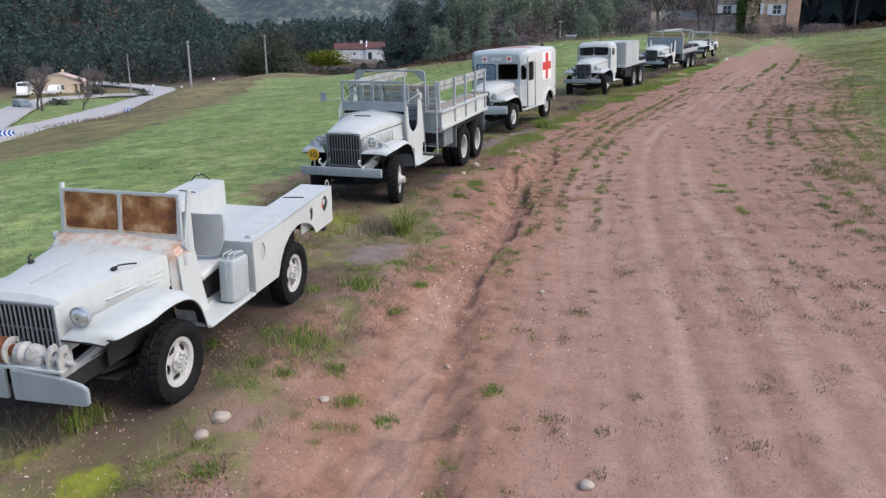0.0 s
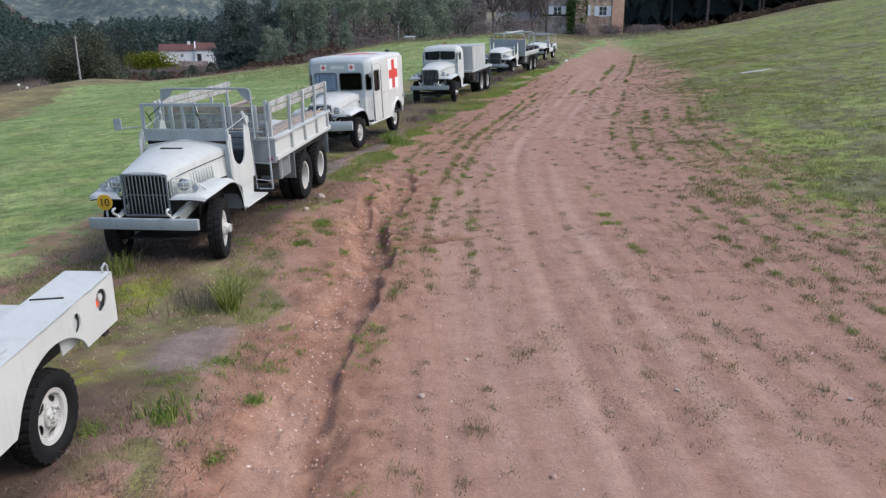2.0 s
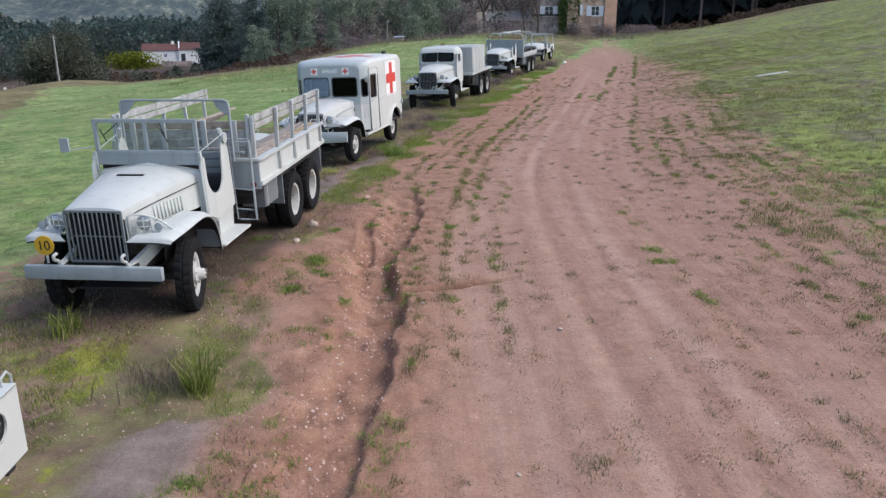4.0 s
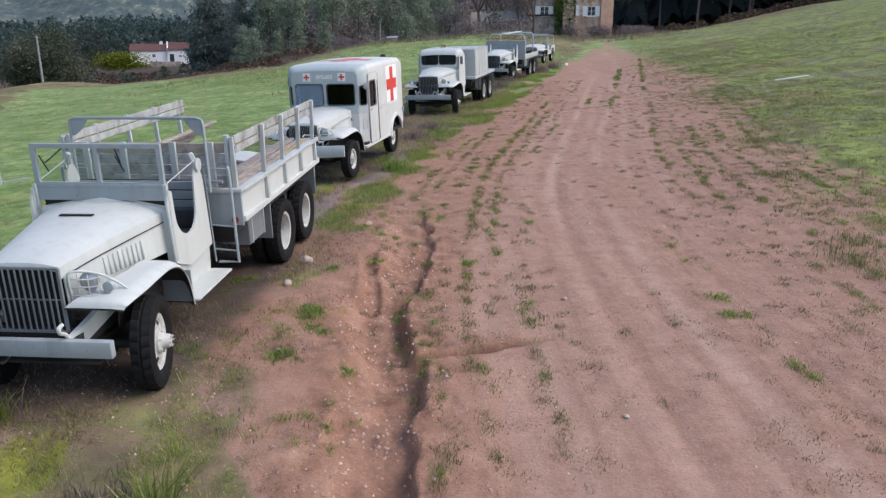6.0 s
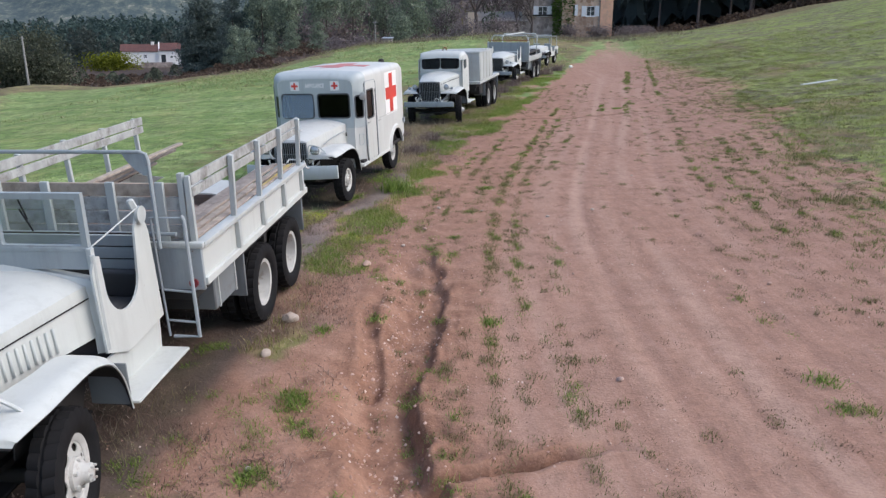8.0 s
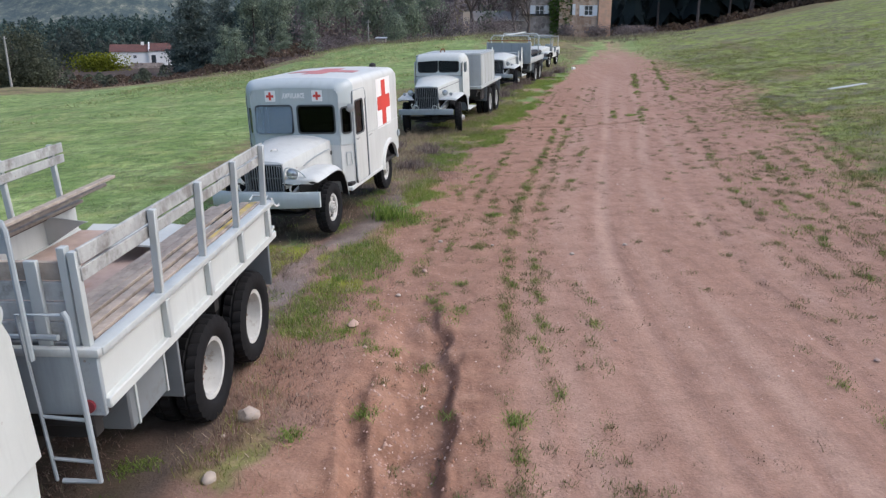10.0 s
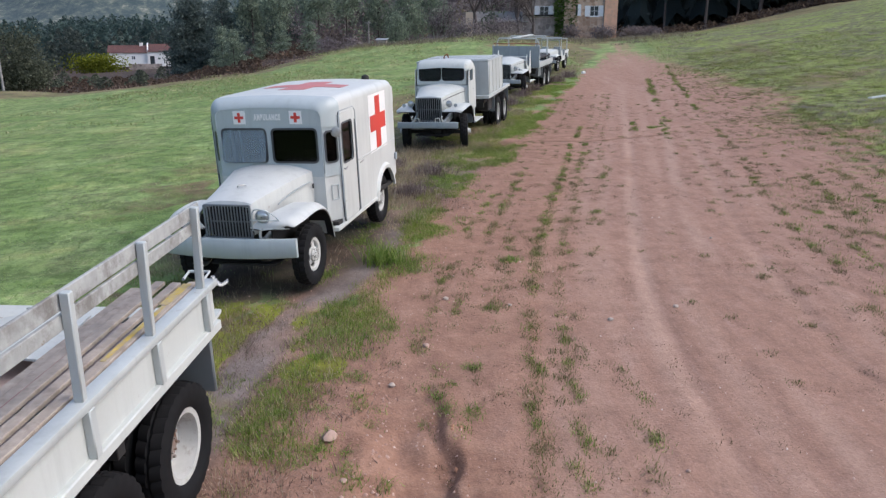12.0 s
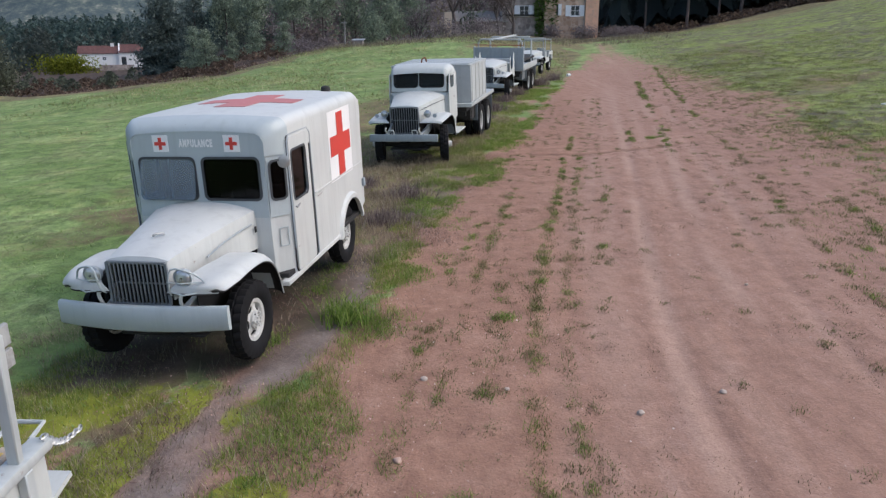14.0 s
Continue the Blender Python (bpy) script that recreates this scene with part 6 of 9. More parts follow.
    for y, w, z, r in ((0.790, 0.775, 2.222, 0.10), (0.800, 0.787, 2.252, 0.12), (0.825, 0.815, 2.285, 0.14), (0.875, 0.865, 2.32, 0.14), (0.95, 0.918, 2.347, 0.14), (1.06, 0.95, 2.366, 0.13), (1.3, 0.952, 2.374, 0.12), (3.5, 0.952, 2.374, 0.12), (3.65, 0.952, 2.364, 0.12), (3.73, 0.95, 2.334, 0.13), (3.77, 0.95, 2.26, 0.12)):
        row = [(-w, y, 1.98), (-w, y, z - r)]
        for k in range(1, 6):
            a = radians(180 - 90 * k / 5)
            row.append((-w + r + r * math.cos(a), y, z - r + r * math.sin(a)))
        for x in (-0.35, 0.0, 0.35):
            row.append((x, y, z + 0.03 * (1 - (x / 0.9) ** 2)))
        for k in range(0, 5):
            a = radians(90 - 90 * k / 5)
            row.append((w - r + r * math.cos(a), y, z - r + r * math.sin(a)))
        row += [(w, y, z - r), (w, y, 1.98)]
        rows.append(row)
    roof = part("roof", loft(rows[5:], 0.014), AMB_SIDE, t, "long rounded pale roof")
    part("brow", loft(rows[:6], 0.014), AMB_SHADED, roof, "rounded brow over the windscreens, shaded grey")
    crown = lambda x: 2.410 - 0.0129 * abs(x) if abs(x) < 0.35 else 2.4055 - 0.0531 * (abs(x) - 0.35)
    arm = lambda xs, ya, yb: loft([[(x, y, crown(x)) for y in (ya, yb)] for x in xs], 0.004)
    part("roof_cross", merge(arm((-0.2, 0.0, 0.2), 1.68, 2.92), arm((-0.62, -0.35, -0.2), 2.1, 2.5), arm((0.2, 0.35, 0.62), 2.1, 2.5)), FADED_RED, t, "faded red cross painted on the roof")
    # front with two windscreens
    wl, wr = rrect(-0.70, -0.045, 1.50, 1.965, 0.06, 4), rrect(0.045, 0.70, 1.50, 1.965, 0.06, 4)
    front = part("front_panel", plate([(-0.76, 1.30), (0.76, 1.30), (0.772, 2.12), (0.745, 2.19), (0.675, 2.223), (0.35, 2.25), (0.0, 2.255), (-0.35, 2.25), (-0.675, 2.223), (-0.745, 2.19), (-0.772, 2.12)], [wl, wr], "y", 0.795, 0.825), AMB_SHADED, t, "upright front with two windscreens, shaded grey-blue")
    for x0, x1 in ((-0.70, -0.045), (0.045, 0.70)):
        part("windscreen_seal", plate(rrect(x0 - 0.012, x1 + 0.012, 1.488, 1.977, 0.07, 4), [rrect(x0 + 0.014, x1 - 0.014, 1.514, 1.951, 0.05, 4)], "y", 0.783, 0.794), DARKRUBBER, front)
        # the left pane is tilted so that it mirrors the sky
        swing = Matrix.Translation((0, 0.80, 1.965)) @ Matrix.Rotation(radians(-9 if x0 < 0 else 0), 4, "X") @ Matrix.Translation((0, -0.80, -1.965))
        pane("windscreen_pane", moved(plate(rrect(x0, x1, 1.50, 1.965, 0.06, 4), [], "y", 0.796 if x0 < 0 else 0.806, 0.802 if x0 < 0 else 0.812), swing), front, "hazy windscreen pane, reflected sky in its blue, pushed open at the foot" if x0 < 0 else "dark windscreen pane", HAZED_SKY if x0 < 0 else DIMMED)
    for x in (-0.415, 0.415):
        panel = part("cross_panel", plate([(x - 0.09, 2.03), (x + 0.09, 2.03), (x + 0.09, 2.21), (x - 0.09, 2.21)], [], "y", 0.788, 0.7945), WHITESIGN, t, "small white panel with a red cross")
        part("red_cross", plate(cross_shape(x, 2.12, 0.066, 0.019), [], "y", 0.783, 0.7875), RED, panel)
    words = lettering("AMBULANCE", t, (0.0, 0.790, 2.12), 0.105, WHITESIGN, spacing=1.3, bold=0.065)
    words.scale = (0.52, 1, 1)
    # corners with quarter windows, doors, sides
    for s in (-1, 1):
        ex = Vector((s * 0.17, 0.20, 0)).normalized()
        m = Matrix.Translation((s * 0.768, 0.81, 0)) @ Matrix(((ex.x, -ex.y * s, 0, 0), (ex.y, ex.x * s, 0, 0), (0, 0, 1, 0), (0, 0, 0, 1)))
        quarter = rrect(0.03, 0.215, 1.49, 1.92, 0.05, 4)
        part("corner_panel", moved(plate([(0.0, 1.30), (0.255, 1.30), (0.255, 2.13), (0.0, 2.13)], [quarter], "y", -0.012, 0.012), m), AMB_SHADED, t)
        pane("quarter_window", moved(plate(quarter, [], "y", -0.003, 0.003), m), t, "", DIMMED)
        part("quarter_seal", moved(plate(rrect(0.018, 0.227, 1.478, 1.932, 0.06, 4), [rrect(0.042, 0.203, 1.502, 1.908, 0.045, 4)], "y", -0.02 * s - 0.004, -0.02 * s + 0.004), m), DARKRUBBER, t)
        part("cowl_side", loft([[(s * 0.768, 0.81, 1.298), (s * 0.938, 1.01, 1.298)], [(s * 0.770, 0.808, 0.95), (s * 0.942, 1.01, 0.95)], [(s * 0.772, 0.79, 0.56), (s * 0.942, 1.01, 0.56)]], 0.012), AMB_SIDE, t)
        part("cowl_front", plate([(s * 0.57, 0.62), (s * 0.768, 0.62), (s * 0.768, 1.30), (s * 0.57, 1.30)], [], "y", 0.80, 0.812), AMB_SIDE, t)
        part("cowl_top", plate([(s * 0.58, 0.80), (s * 0.775, 0.80), (s * 0.94, 1.01), (s * 0.58, 1.01)], [], "z", 1.30, 1.345), AMB_SIDE, t)
        part("cowl_vent", moved(plate(rrect(0.085, 0.195, 0.95, 1.17, 0.01, 2), [rrect(0.094, 0.186, 0.96, 1.16, 0.01, 2)], "y", -0.014 * s - 0.004, -0.014 * s + 0.004), m), AMB_SHADED, t)
        win = rrect(1.045, 1.49, 1.44, 2.0, 0.06, 4)
        door = part("door", plate(rrect(1.01, 1.60, 0.62, 2.14, 0.05, 4), [win], "x", s * 0.946, s * 0.966), AMB_SIDE, t, "tall pale side door standing a little ajar")
        pane("door_window", plate(win, [], "x", s * 0.944, s * 0.949), door, "dark door window", DIMMED)
        part("window_seal", plate(rrect(1.033, 1.502, 1.428, 2.012, 0.07, 4), [rrect(1.057, 1.478, 1.452, 1.988, 0.05, 4)], "x", s * 0.967, s * 0.973), DARKRUBBER, door)
        part("door_handle", tube([(s * 0.96, 1.06, 1.37), (s * 0.99, 1.06, 1.36), (s * 0.99, 1.14, 1.38)], 0.010, 6), STEEL, door)
        # black plates fill the door gap in place of the dark inside
        part("door_seal", plate(rrect(0.99, 1.71, 0.60, 2.17, 0.06, 4), [rrect(1.03, 1.58, 0.64, 2.12, 0.05, 4)], "x", s * 0.941, s * 0.946), BLACK, t, "black seal round the door, filling its dark gap")
        part("door_gap_shade", box(min(s * 0.925, s * 0.936), max(s * 0.925, s * 0.936), 1.57, 1.72, 0.62, 2.13, 0), BLACK, t)
        part("side_handle", beam((s * 0.962, 1.80, 1.31), (s * 0.972, 1.93, 1.325), 0.012, 0.018, 0.004), STEEL, t)
        part("door_gutter", tube([(s * 0.95, 1.0, 0.9), (s * 0.95, 1.0, 2.1), (s * 0.945, 1.06, 2.17), (s * 0.945, 1.62, 2.17), (s * 0.95, 1.70, 2.1), (s * 0.95, 1.71, 0.62)], 0.011, 6), GREY, t)
        arch = [(2.64, 0.60)] + [(3.07 - 0.47 * math.cos(a), 0.50 + 0.47 * math.sin(a)) for a in np.linspace(0.2, 2.75, 16)] + [(3.53, 0.66)]
        side = [(1.72, 0.60)] + arch + [(3.76, 0.76), (3.76, 2.25), (1.72, 2.25)]
        part("body_side", plate(side, [], "x", s * 0.93, s * 0.948), AMB_SIDE, t, "plain pale side wall of the body")
        rowsf = []
        for a in np.linspace(0.05, 2.95, 20):
            y, z = 3.07 - 0.47 * math.cos(a), 0.50 + 0.47 * math.sin(a)
            yo, zo = 3.07 - 0.55 * math.cos(a), 0.50 + 0.56 * math.sin(a)
            rowsf.append([(s * 0.946, yo, zo), (s * 0.985, 3.07 - 0.52 * math.cos(a), 0.50 + 0.525 * math.sin(a)), (s * 0.985, y, z), (s * 0.95, y, z)])
        part("rear_arch", loft(rowsf, 0.008), AMB_SIDE, t, "raised rim round the rear wheel arch")
        part("sill", box(min(s * 0.86, s * 0.96), max(s * 0.86, s * 0.96), 0.70, 2.60, 0.545, 0.605, 0.01), AMB_SIDE, t)
        # black boxes in the arch stand in for the shade behind the wheel
        part("wheelhouse_shade", merge(box(min(s * 0.52, s * 0.55), max(s * 0.52, s * 0.55), 2.5, 3.62, 0.40, 0.99), box(min(s * 0.552, s * 0.925), max(s * 0.552, s * 0.925), 2.55, 2.58, 0.56, 0.96), box(min(s * 0.552, s * 0.925), max(s * 0.552, s * 0.925), 3.56, 3.6, 0.62, 0.96), box(min(s * 0.552, s * 0.925), max(s * 0.552, s * 0.925), 2.582, 3.558, 0.975, 0.99)), BLACK, t)
        sq = part("cross_panel", plate([(2.36, 1.335), (3.28, 1.335), (3.28, 2.235), (2.36, 2.235)], [], "x", s * 0.950, s * 0.953), WHITESIGN, t, "square white panel with a red cross")
        part("red_cross", plate(cross_shape(2.82, 1.785, 0.41, 0.125), [], "x", s * 0.955, s * 0.958), RED, sq)
        part("belt_moulding", beam((s * 0.952, 1.74, 1.36), (s * 0.952, 3.74, 1.36), 0.012, 0.02, 0.004), AMB_SIDE, t)
        part("tail_lamp", box(min(s * 0.948, s * 0.99), max(s * 0.948, s * 0.99), 3.66, 3.73, 1.0, 1.12, 0.01), GREY, t)
        if s > 0:
            part("mirror", merge(tube([(s * 0.93, 0.98, 1.86), (s * 0.99, 0.95, 1.88)], 0.008, 6), moved(lathe([(-0.02, 0.01), (-0.015, 0.06), (0.0, 0.07), (0.006, 0.06), (0.006, 0.01)], 18, closed=False), Matrix.Translation((s * 0.93, 0.93, 1.90)) @ Matrix.Rotation(radians(-75), 4, "Z"))), STEEL, t, "small round mirror")
    part("rear_panel", plate([(-0.945, 0.74), (0.945, 0.74), (0.945, 2.21), (-0.945, 2.21)], [], "y", 3.74, 3.765), AMB_SIDE, t)
    part("floor_pan", box(-0.92, 0.92, 0.80, 3.74, 0.60, 0.66), DARK, t)
    part("fire_wall", box(-0.58, 0.58, 0.80, 0.84, 0.66, 1.34), DARK, t)
    # bulkhead and seats carry the dim cab's shade in their colour
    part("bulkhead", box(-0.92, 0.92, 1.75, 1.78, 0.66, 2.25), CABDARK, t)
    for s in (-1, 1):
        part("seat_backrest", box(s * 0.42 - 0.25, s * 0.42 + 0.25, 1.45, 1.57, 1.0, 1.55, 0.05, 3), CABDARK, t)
    part("steering_wheel", moved(lathe([(0.012 * math.cos(a), 0.2 + 0.012 * math.sin(a)) for a in np.linspace(0, 5.4, 7)], 24), Matrix.Translation((0.4, 1.1, 1.45)) @ Matrix.Rotation(radians(40), 4, "X") @ Matrix.Rotation(radians(90), 4, "Z")), BLACK, t)
    part("roof_vent", merge(moved(lathe([(-0.03, 0.07), (0.04, 0.06), (0.06, 0.02)], 14, closed=False), Matrix.Translation((0.55, 3.55, 2.404)) @ Matrix.Rotation(radians(-90), 4, "Y")), cyl((0.55, 3.55, 2.34), (0.55, 3.55, 2.424), 0.06, seg=12)), DARK, t, "dark cap on the rear roof edge")
    part("bonnet_mascot", tube(curve_through([(-0.03, -0.2, 1.375), (0.0, -0.22, 1.40), (0.04, -0.16, 1.395), (0.06, -0.14, 1.385)], 8), 0.012, 6), STEEL, t)
    return t


DARKRUBBER = surface("rubber_seal", (0.05, 0.055, 0.06), 0.6, vary=0.2, grime_at=0.8)
WHITESIGN = surface("white_sign_paint", (0.82, 0.82, 0.80), 0.5, vary=0.04, grime_at=0.78)
CABDARK = surface("shaded_cab_lining", (0.028, 0.024, 0.022), 0.8, vary=0.2, grime_at=0.7)
ambulance()


# ---- trees, woods and buildings round about ----
def leaves_material(name, dark, mid, light):
    m, t, b = nodes_of(name)
    geo_n = t.nodes.new("ShaderNodeNewGeometry")
    col = ramp(t, geo_n.outputs["Random Per Island"], [(0.0, dark), (0.55, mid), (1.0, light)])
    patch = ramp(t, noise_tex(t, 0.12, 3, 0.6, coords(t)), [(0.35, (0.75,) * 3), (0.7, (1.25,) * 3)])
    t.links.new(mix(t, 1.0, col, patch, "MULTIPLY"), b.inputs["Base Color"])
    b.inputs["Roughness"].default_value = 0.8
    b.inputs["Specular IOR Level"].default_value = 0.25
    thin = t.nodes.new("ShaderNodeBsdfTranslucent")
    both_sides = t.nodes.new("ShaderNodeMixShader")
    both_sides.inputs[0].default_value = 0.4
    t.links.new(mix(t, 1.0, col, patch, "MULTIPLY"), thin.inputs["Color"])
    t.links.new(b.outputs[0], both_sides.inputs[1])
    t.links.new(thin.outputs[0], both_sides.inputs[2])
    t.links.new(both_sides.outputs[0], t.nodes["Material Output"].inputs["Surface"])
    return m


# pines and oaks are paler and bluer: distance haze in their colours
PINE = leaves_material("pine_needles", (0.15, 0.195, 0.15), (0.24, 0.295, 0.215), (0.33, 0.39, 0.27))
DARKPINE = leaves_material("dark_pine_needles", (0.075, 0.103, 0.097), (0.125, 0.163, 0.147), (0.18, 0.22, 0.19))
# pine needles again, with the shade of the dense wood in the colour
SHADEDPINE = leaves_material("shaded_pine_needles", (0.03, 0.042, 0.042), (0.05, 0.068, 0.064), (0.085, 0.105, 0.095))
FARPINE = leaves_material("hazy_hillside_pines", (0.055, 0.09, 0.083), (0.075, 0.117, 0.104), (0.10, 0.147, 0.126))
VALLEYWOOD = leaves_material("valley_oak_leaves", (0.06, 0.078, 0.07), (0.083, 0.103, 0.09), (0.115, 0.138, 0.115))
OAK = leaves_material("evergreen_oak_leaves", (0.07, 0.085, 0.064), (0.11, 0.13, 0.094), (0.165, 0.185, 0.125))
DARKOAK = leaves_material("dark_oak_leaves", (0.06, 0.072, 0.05), (0.10, 0.115, 0.078), (0.165, 0.175, 0.115))
YELLOWGREEN = leaves_material("yellow_green_leaves", (0.11, 0.13, 0.012), (0.20, 0.23, 0.02), (0.31, 0.33, 0.04))
IVY = leaves_material("ivy_leaves", (0.05, 0.09, 0.022), (0.09, 0.155, 0.035), (0.15, 0.22, 0.06))
TWIGS = leaves_material("bare_twigs", (0.165, 0.138, 0.14), (0.25, 0.212, 0.212), (0.36, 0.31, 0.30))
BRACKEN = leaves_material("dead_bracken", (0.07, 0.05, 0.04), (0.125, 0.085, 0.062), (0.20, 0.145, 0.10))
BARK = surface("bark", (0.105, 0.085, 0.078), 0.9, vary=0.4, scale=5, grime=(0.13, 0.115, 0.105), grime_at=0.6, relief=0.6, depth=0.02)
rng = np.random.default_rng(7)


def quads_mesh(name, centres, size, material, flat=0.0):
    """A mesh of many small ragged leaf clumps, one quad each."""
    n = len(centres)
    a = rng.normal(size=(n, 3))
    a[:, 2] *= 1 - flat
    a /= np.linalg.norm(a, axis=1)[:, None]
    b = np.cross(a, rng.normal(size=(n, 3)))
    b /= np.linalg.norm(b, axis=1)[:, None] + 1e-9
    s = (size * rng.uniform(0.6, 1.35, n))[:, None] if np.isscalar(size) else size[:, None]
    corners = []
    for p, q in ((-1, -0.55), (0.85, -0.8), (1, 0.6), (-0.7, 0.9)):
        corners.append(centres + a * s * p * rng.uniform(0.35, 0.6, (n, 1)) + b * s * q * rng.uniform(0.35, 0.6, (n, 1)))
    v = np.stack(corners, 1).reshape(-1, 3)
    me = bpy.data.meshes.new(name)
    me.vertices.add(4 * n)
    me.vertices.foreach_set("co", v.ravel())
    me.loops.add(4 * n)
    me.loops.foreach_set("vertex_index", np.arange(4 * n))
    me.polygons.add(n)
    me.polygons.foreach_set("loop_start", np.arange(0, 4 * n, 4))
    me.update(calc_edges=True)
    me.materials.append(material)
    return me


def crown_points(kind, h, w, n):
    """Points of leaf clumps for a crown of height h and half width w, gathered on boughs with gaps between."""
    boughs = []
    if kind in ("pine", "tall_pine", "cedar"):
        low = {"pine": 0.12, "tall_pine": 0.42, "cedar": 0.06}[kind]
        tiers = 12 if kind == "cedar" else 10
        for k in range(tiers):
            f = low + (0.98 - low) * k / (tiers - 1)
            spread_ = {"pine": (1 - f) ** 0.75 * 1.05, "tall_pine": math.sin(math.pi * min(1, (f - low) / (1 - low) * 0.85 + 0.15)) ** 0.7, "cedar": (1 - f) ** 0.6}[kind]
            for _ in range(max(3, int(9 * spread_))):
                ang, r = rng.uniform(0, math.tau), w * spread_ * rng.uniform(0.35, 1.0)
                boughs.append((r * math.cos(ang), r * math.sin(ang), h * f + rng.normal() * h * 0.03, w * 0.20, h * 0.035))
    else:
        for _ in range(42):
            d = rng.normal(size=3)
            d /= np.linalg.norm(d)
            r = rng.uniform(0.55, 1.0)
            boughs.append((d[0] * w * r, d[1] * w * r, h * (0.52 + 0.46 * d[2] * r), w * 0.2, h * 0.09))
    boughs = np.array(boughs)
    pick = boughs[rng.integers(0, len(boughs), n)]
    return pick[:, :3] + rng.normal(size=(n, 3)) * pick[:, [3, 3, 4]]


TREES = {}


def tree(kind, x, y, h, w, material, label, group="", clumps=900, size=0.45, name="tree"):
    """A tree with tapered trunk, limbs and a crown of leaf clumps; one of a kind is shaped once and then turned and scaled."""
    key = (kind, material.name)
    if key not in TREES:
        H, W = 10.0, 3.5 if kind in ("pine", "tall_pine") else 4.5
        trunk = [tube(curve_through([(0, 0, -0.6), (0.06, 0.03, H * 0.3), (-0.05, 0.08, H * 0.65), (0.05, 0, H * 0.95)], 9), H * 0.022 if kind != "oak" else H * 0.035, 8, r_end=0.03)]
        for k in range(14):
            f = rng.uniform(0.3, 0.9)
            ang = rng.uniform(0, math.tau)
            reach = W * (1 - f) * 0.9 + 0.6
            trunk.append(tube(curve_through([(0, 0, H * f), (reach * 0.5 * math.cos(ang), reach * 0.5 * math.sin(ang), H * f + 0.35), (reach * math.cos(ang), reach * math.sin(ang), H * f + 0.4)], 5), 0.07, 5, r_end=0.015))
        TREES[key] = (mesh_of("trunk", merge(*trunk), BARK), quads_mesh("crown", crown_points(kind, H, W, clumps), size, material))
    trunk_me, crown_me = TREES[key]
    H, W = 10.0, 3.5 if kind in ("pine", "tall_pine") else 4.5
    t = thing(name, label, "tree", pose(x, y, float(ground_height(x, y)) - 0.1, 0, 0, rng.uniform(0, 360)) @ Matrix.Diagonal((w / W, w / W, h / H, 1)), group)
    part("trunk", trunk_me, None, t)
    part("crown", crown_me, None, t)
    return t


def bare_tree(x, y, h, label, seed, group="", name="bare_tree"):
    r = random.Random(seed)
    shapes = []

    def grow(p, d, length, rad, depth):
        pts = [p]
        for _ in range(3):
            d = (d + Vector((r.uniform(-1, 1), r.uniform(-1, 1), r.uniform(-0.5, 0.9))) * 0.16).normalized()
            pts.append(pts[-1] + d * length / 3)
        shapes.append(tube(pts, rad, 6 if depth < 2 else 4, r_end=rad * 0.62))
        if depth < 5:
            for _ in range(r.choice((2, 3, 3)) if depth else 5):
                side = Vector((r.uniform(-1, 1), r.uniform(-1, 1), r.uniform(-0.1, 0.7)))
                grow(pts[-1 - r.choice((0, 0, 1))], (d * 0.75 + side * 0.8).normalized(), length * r.uniform(0.58, 0.8), rad * 0.58, depth + 1)

    grow(Vector((0, 0, -0.3)), Vector((0, 0, 1)), h * 0.26, h * 0.022, 0)
    t = thing(name, label, "tree", pose(x, y, float(ground_height(x, y)) - 0.05), group)
    part("trunk", shapes[0], BARK, t)
    crown = part("crown", merge(*shapes[1:]), BARK, t)
    tips = np.array([tuple(v.co) for v in crown.data.vertices if v.co.z > h * 0.35])
    tips = tips[rng.integers(0, len(tips), 1600)] + rng.normal(size=(1600, 3)) * h * 0.03
    part("twig_spray", quads_mesh("twig_spray", tips, rng.uniform(0.05, 0.13, 1600) * h / 8, TWIGS), None, t, "fine purple-grey twigs")
    return t


def bush(name, x, y, w, d, h, material, label, clumps=260, size=0.28, group="", kind=""):
    pts = rng.normal(size=(clumps, 3)) * (0.42, 0.42, 0.3) + (0, 0, 0.45)
    pts = pts[(pts[:, 2] > 0) & (pts[:, 2] < 1.1)] * (w / 2, d / 2, h)
    ob = new(name, quads_mesh(name, pts, size, material))
    ob.matrix_world = pose(x, y, float(ground_height(x, y)) - 0.05)
    return tagged(ob, label, "bush", group, kind)


# trees along the far side of the field
tree("oak", -50.0, 112.0, 9.2, 4.3, DARKOAK, "round dark evergreen oak beyond the field", name="oak_tree", clumps=20000, size=0.24)
tree("cedar", -38.6, 158.0, 13.0, 6.0, DARKPINE, "broad dark conifer with drooping boughs beyond the field", name="cedar_tree", clumps=15000, size=0.27)
for x, y, h, w in ((-31.5, 150, 11.5, 3.2), (-27.5, 158, 12.0, 3.4), (-36, 164, 11, 3.0), (-24, 163, 12.5, 3.6)):
    tree("pine", x, y, h, w, DARKPINE, "tall dark pine at the edge of the wood", "pines beyond the field", 7000, 0.24, "pine_tree")
for x, y, h, w in ((-21.7, 111, 4.6, 1.9), (-18.5, 111.5, 3.4, 1.3), (-15.9, 112, 3.9, 1.5), (-12.4, 112.3, 3.6, 1.7), (-24.2, 116, 5.2, 1.8)):
    tree("pine", x, y, h, w, PINE, "young green pine in dead bracken", "young pines", 4200, 0.3, "young_pine")
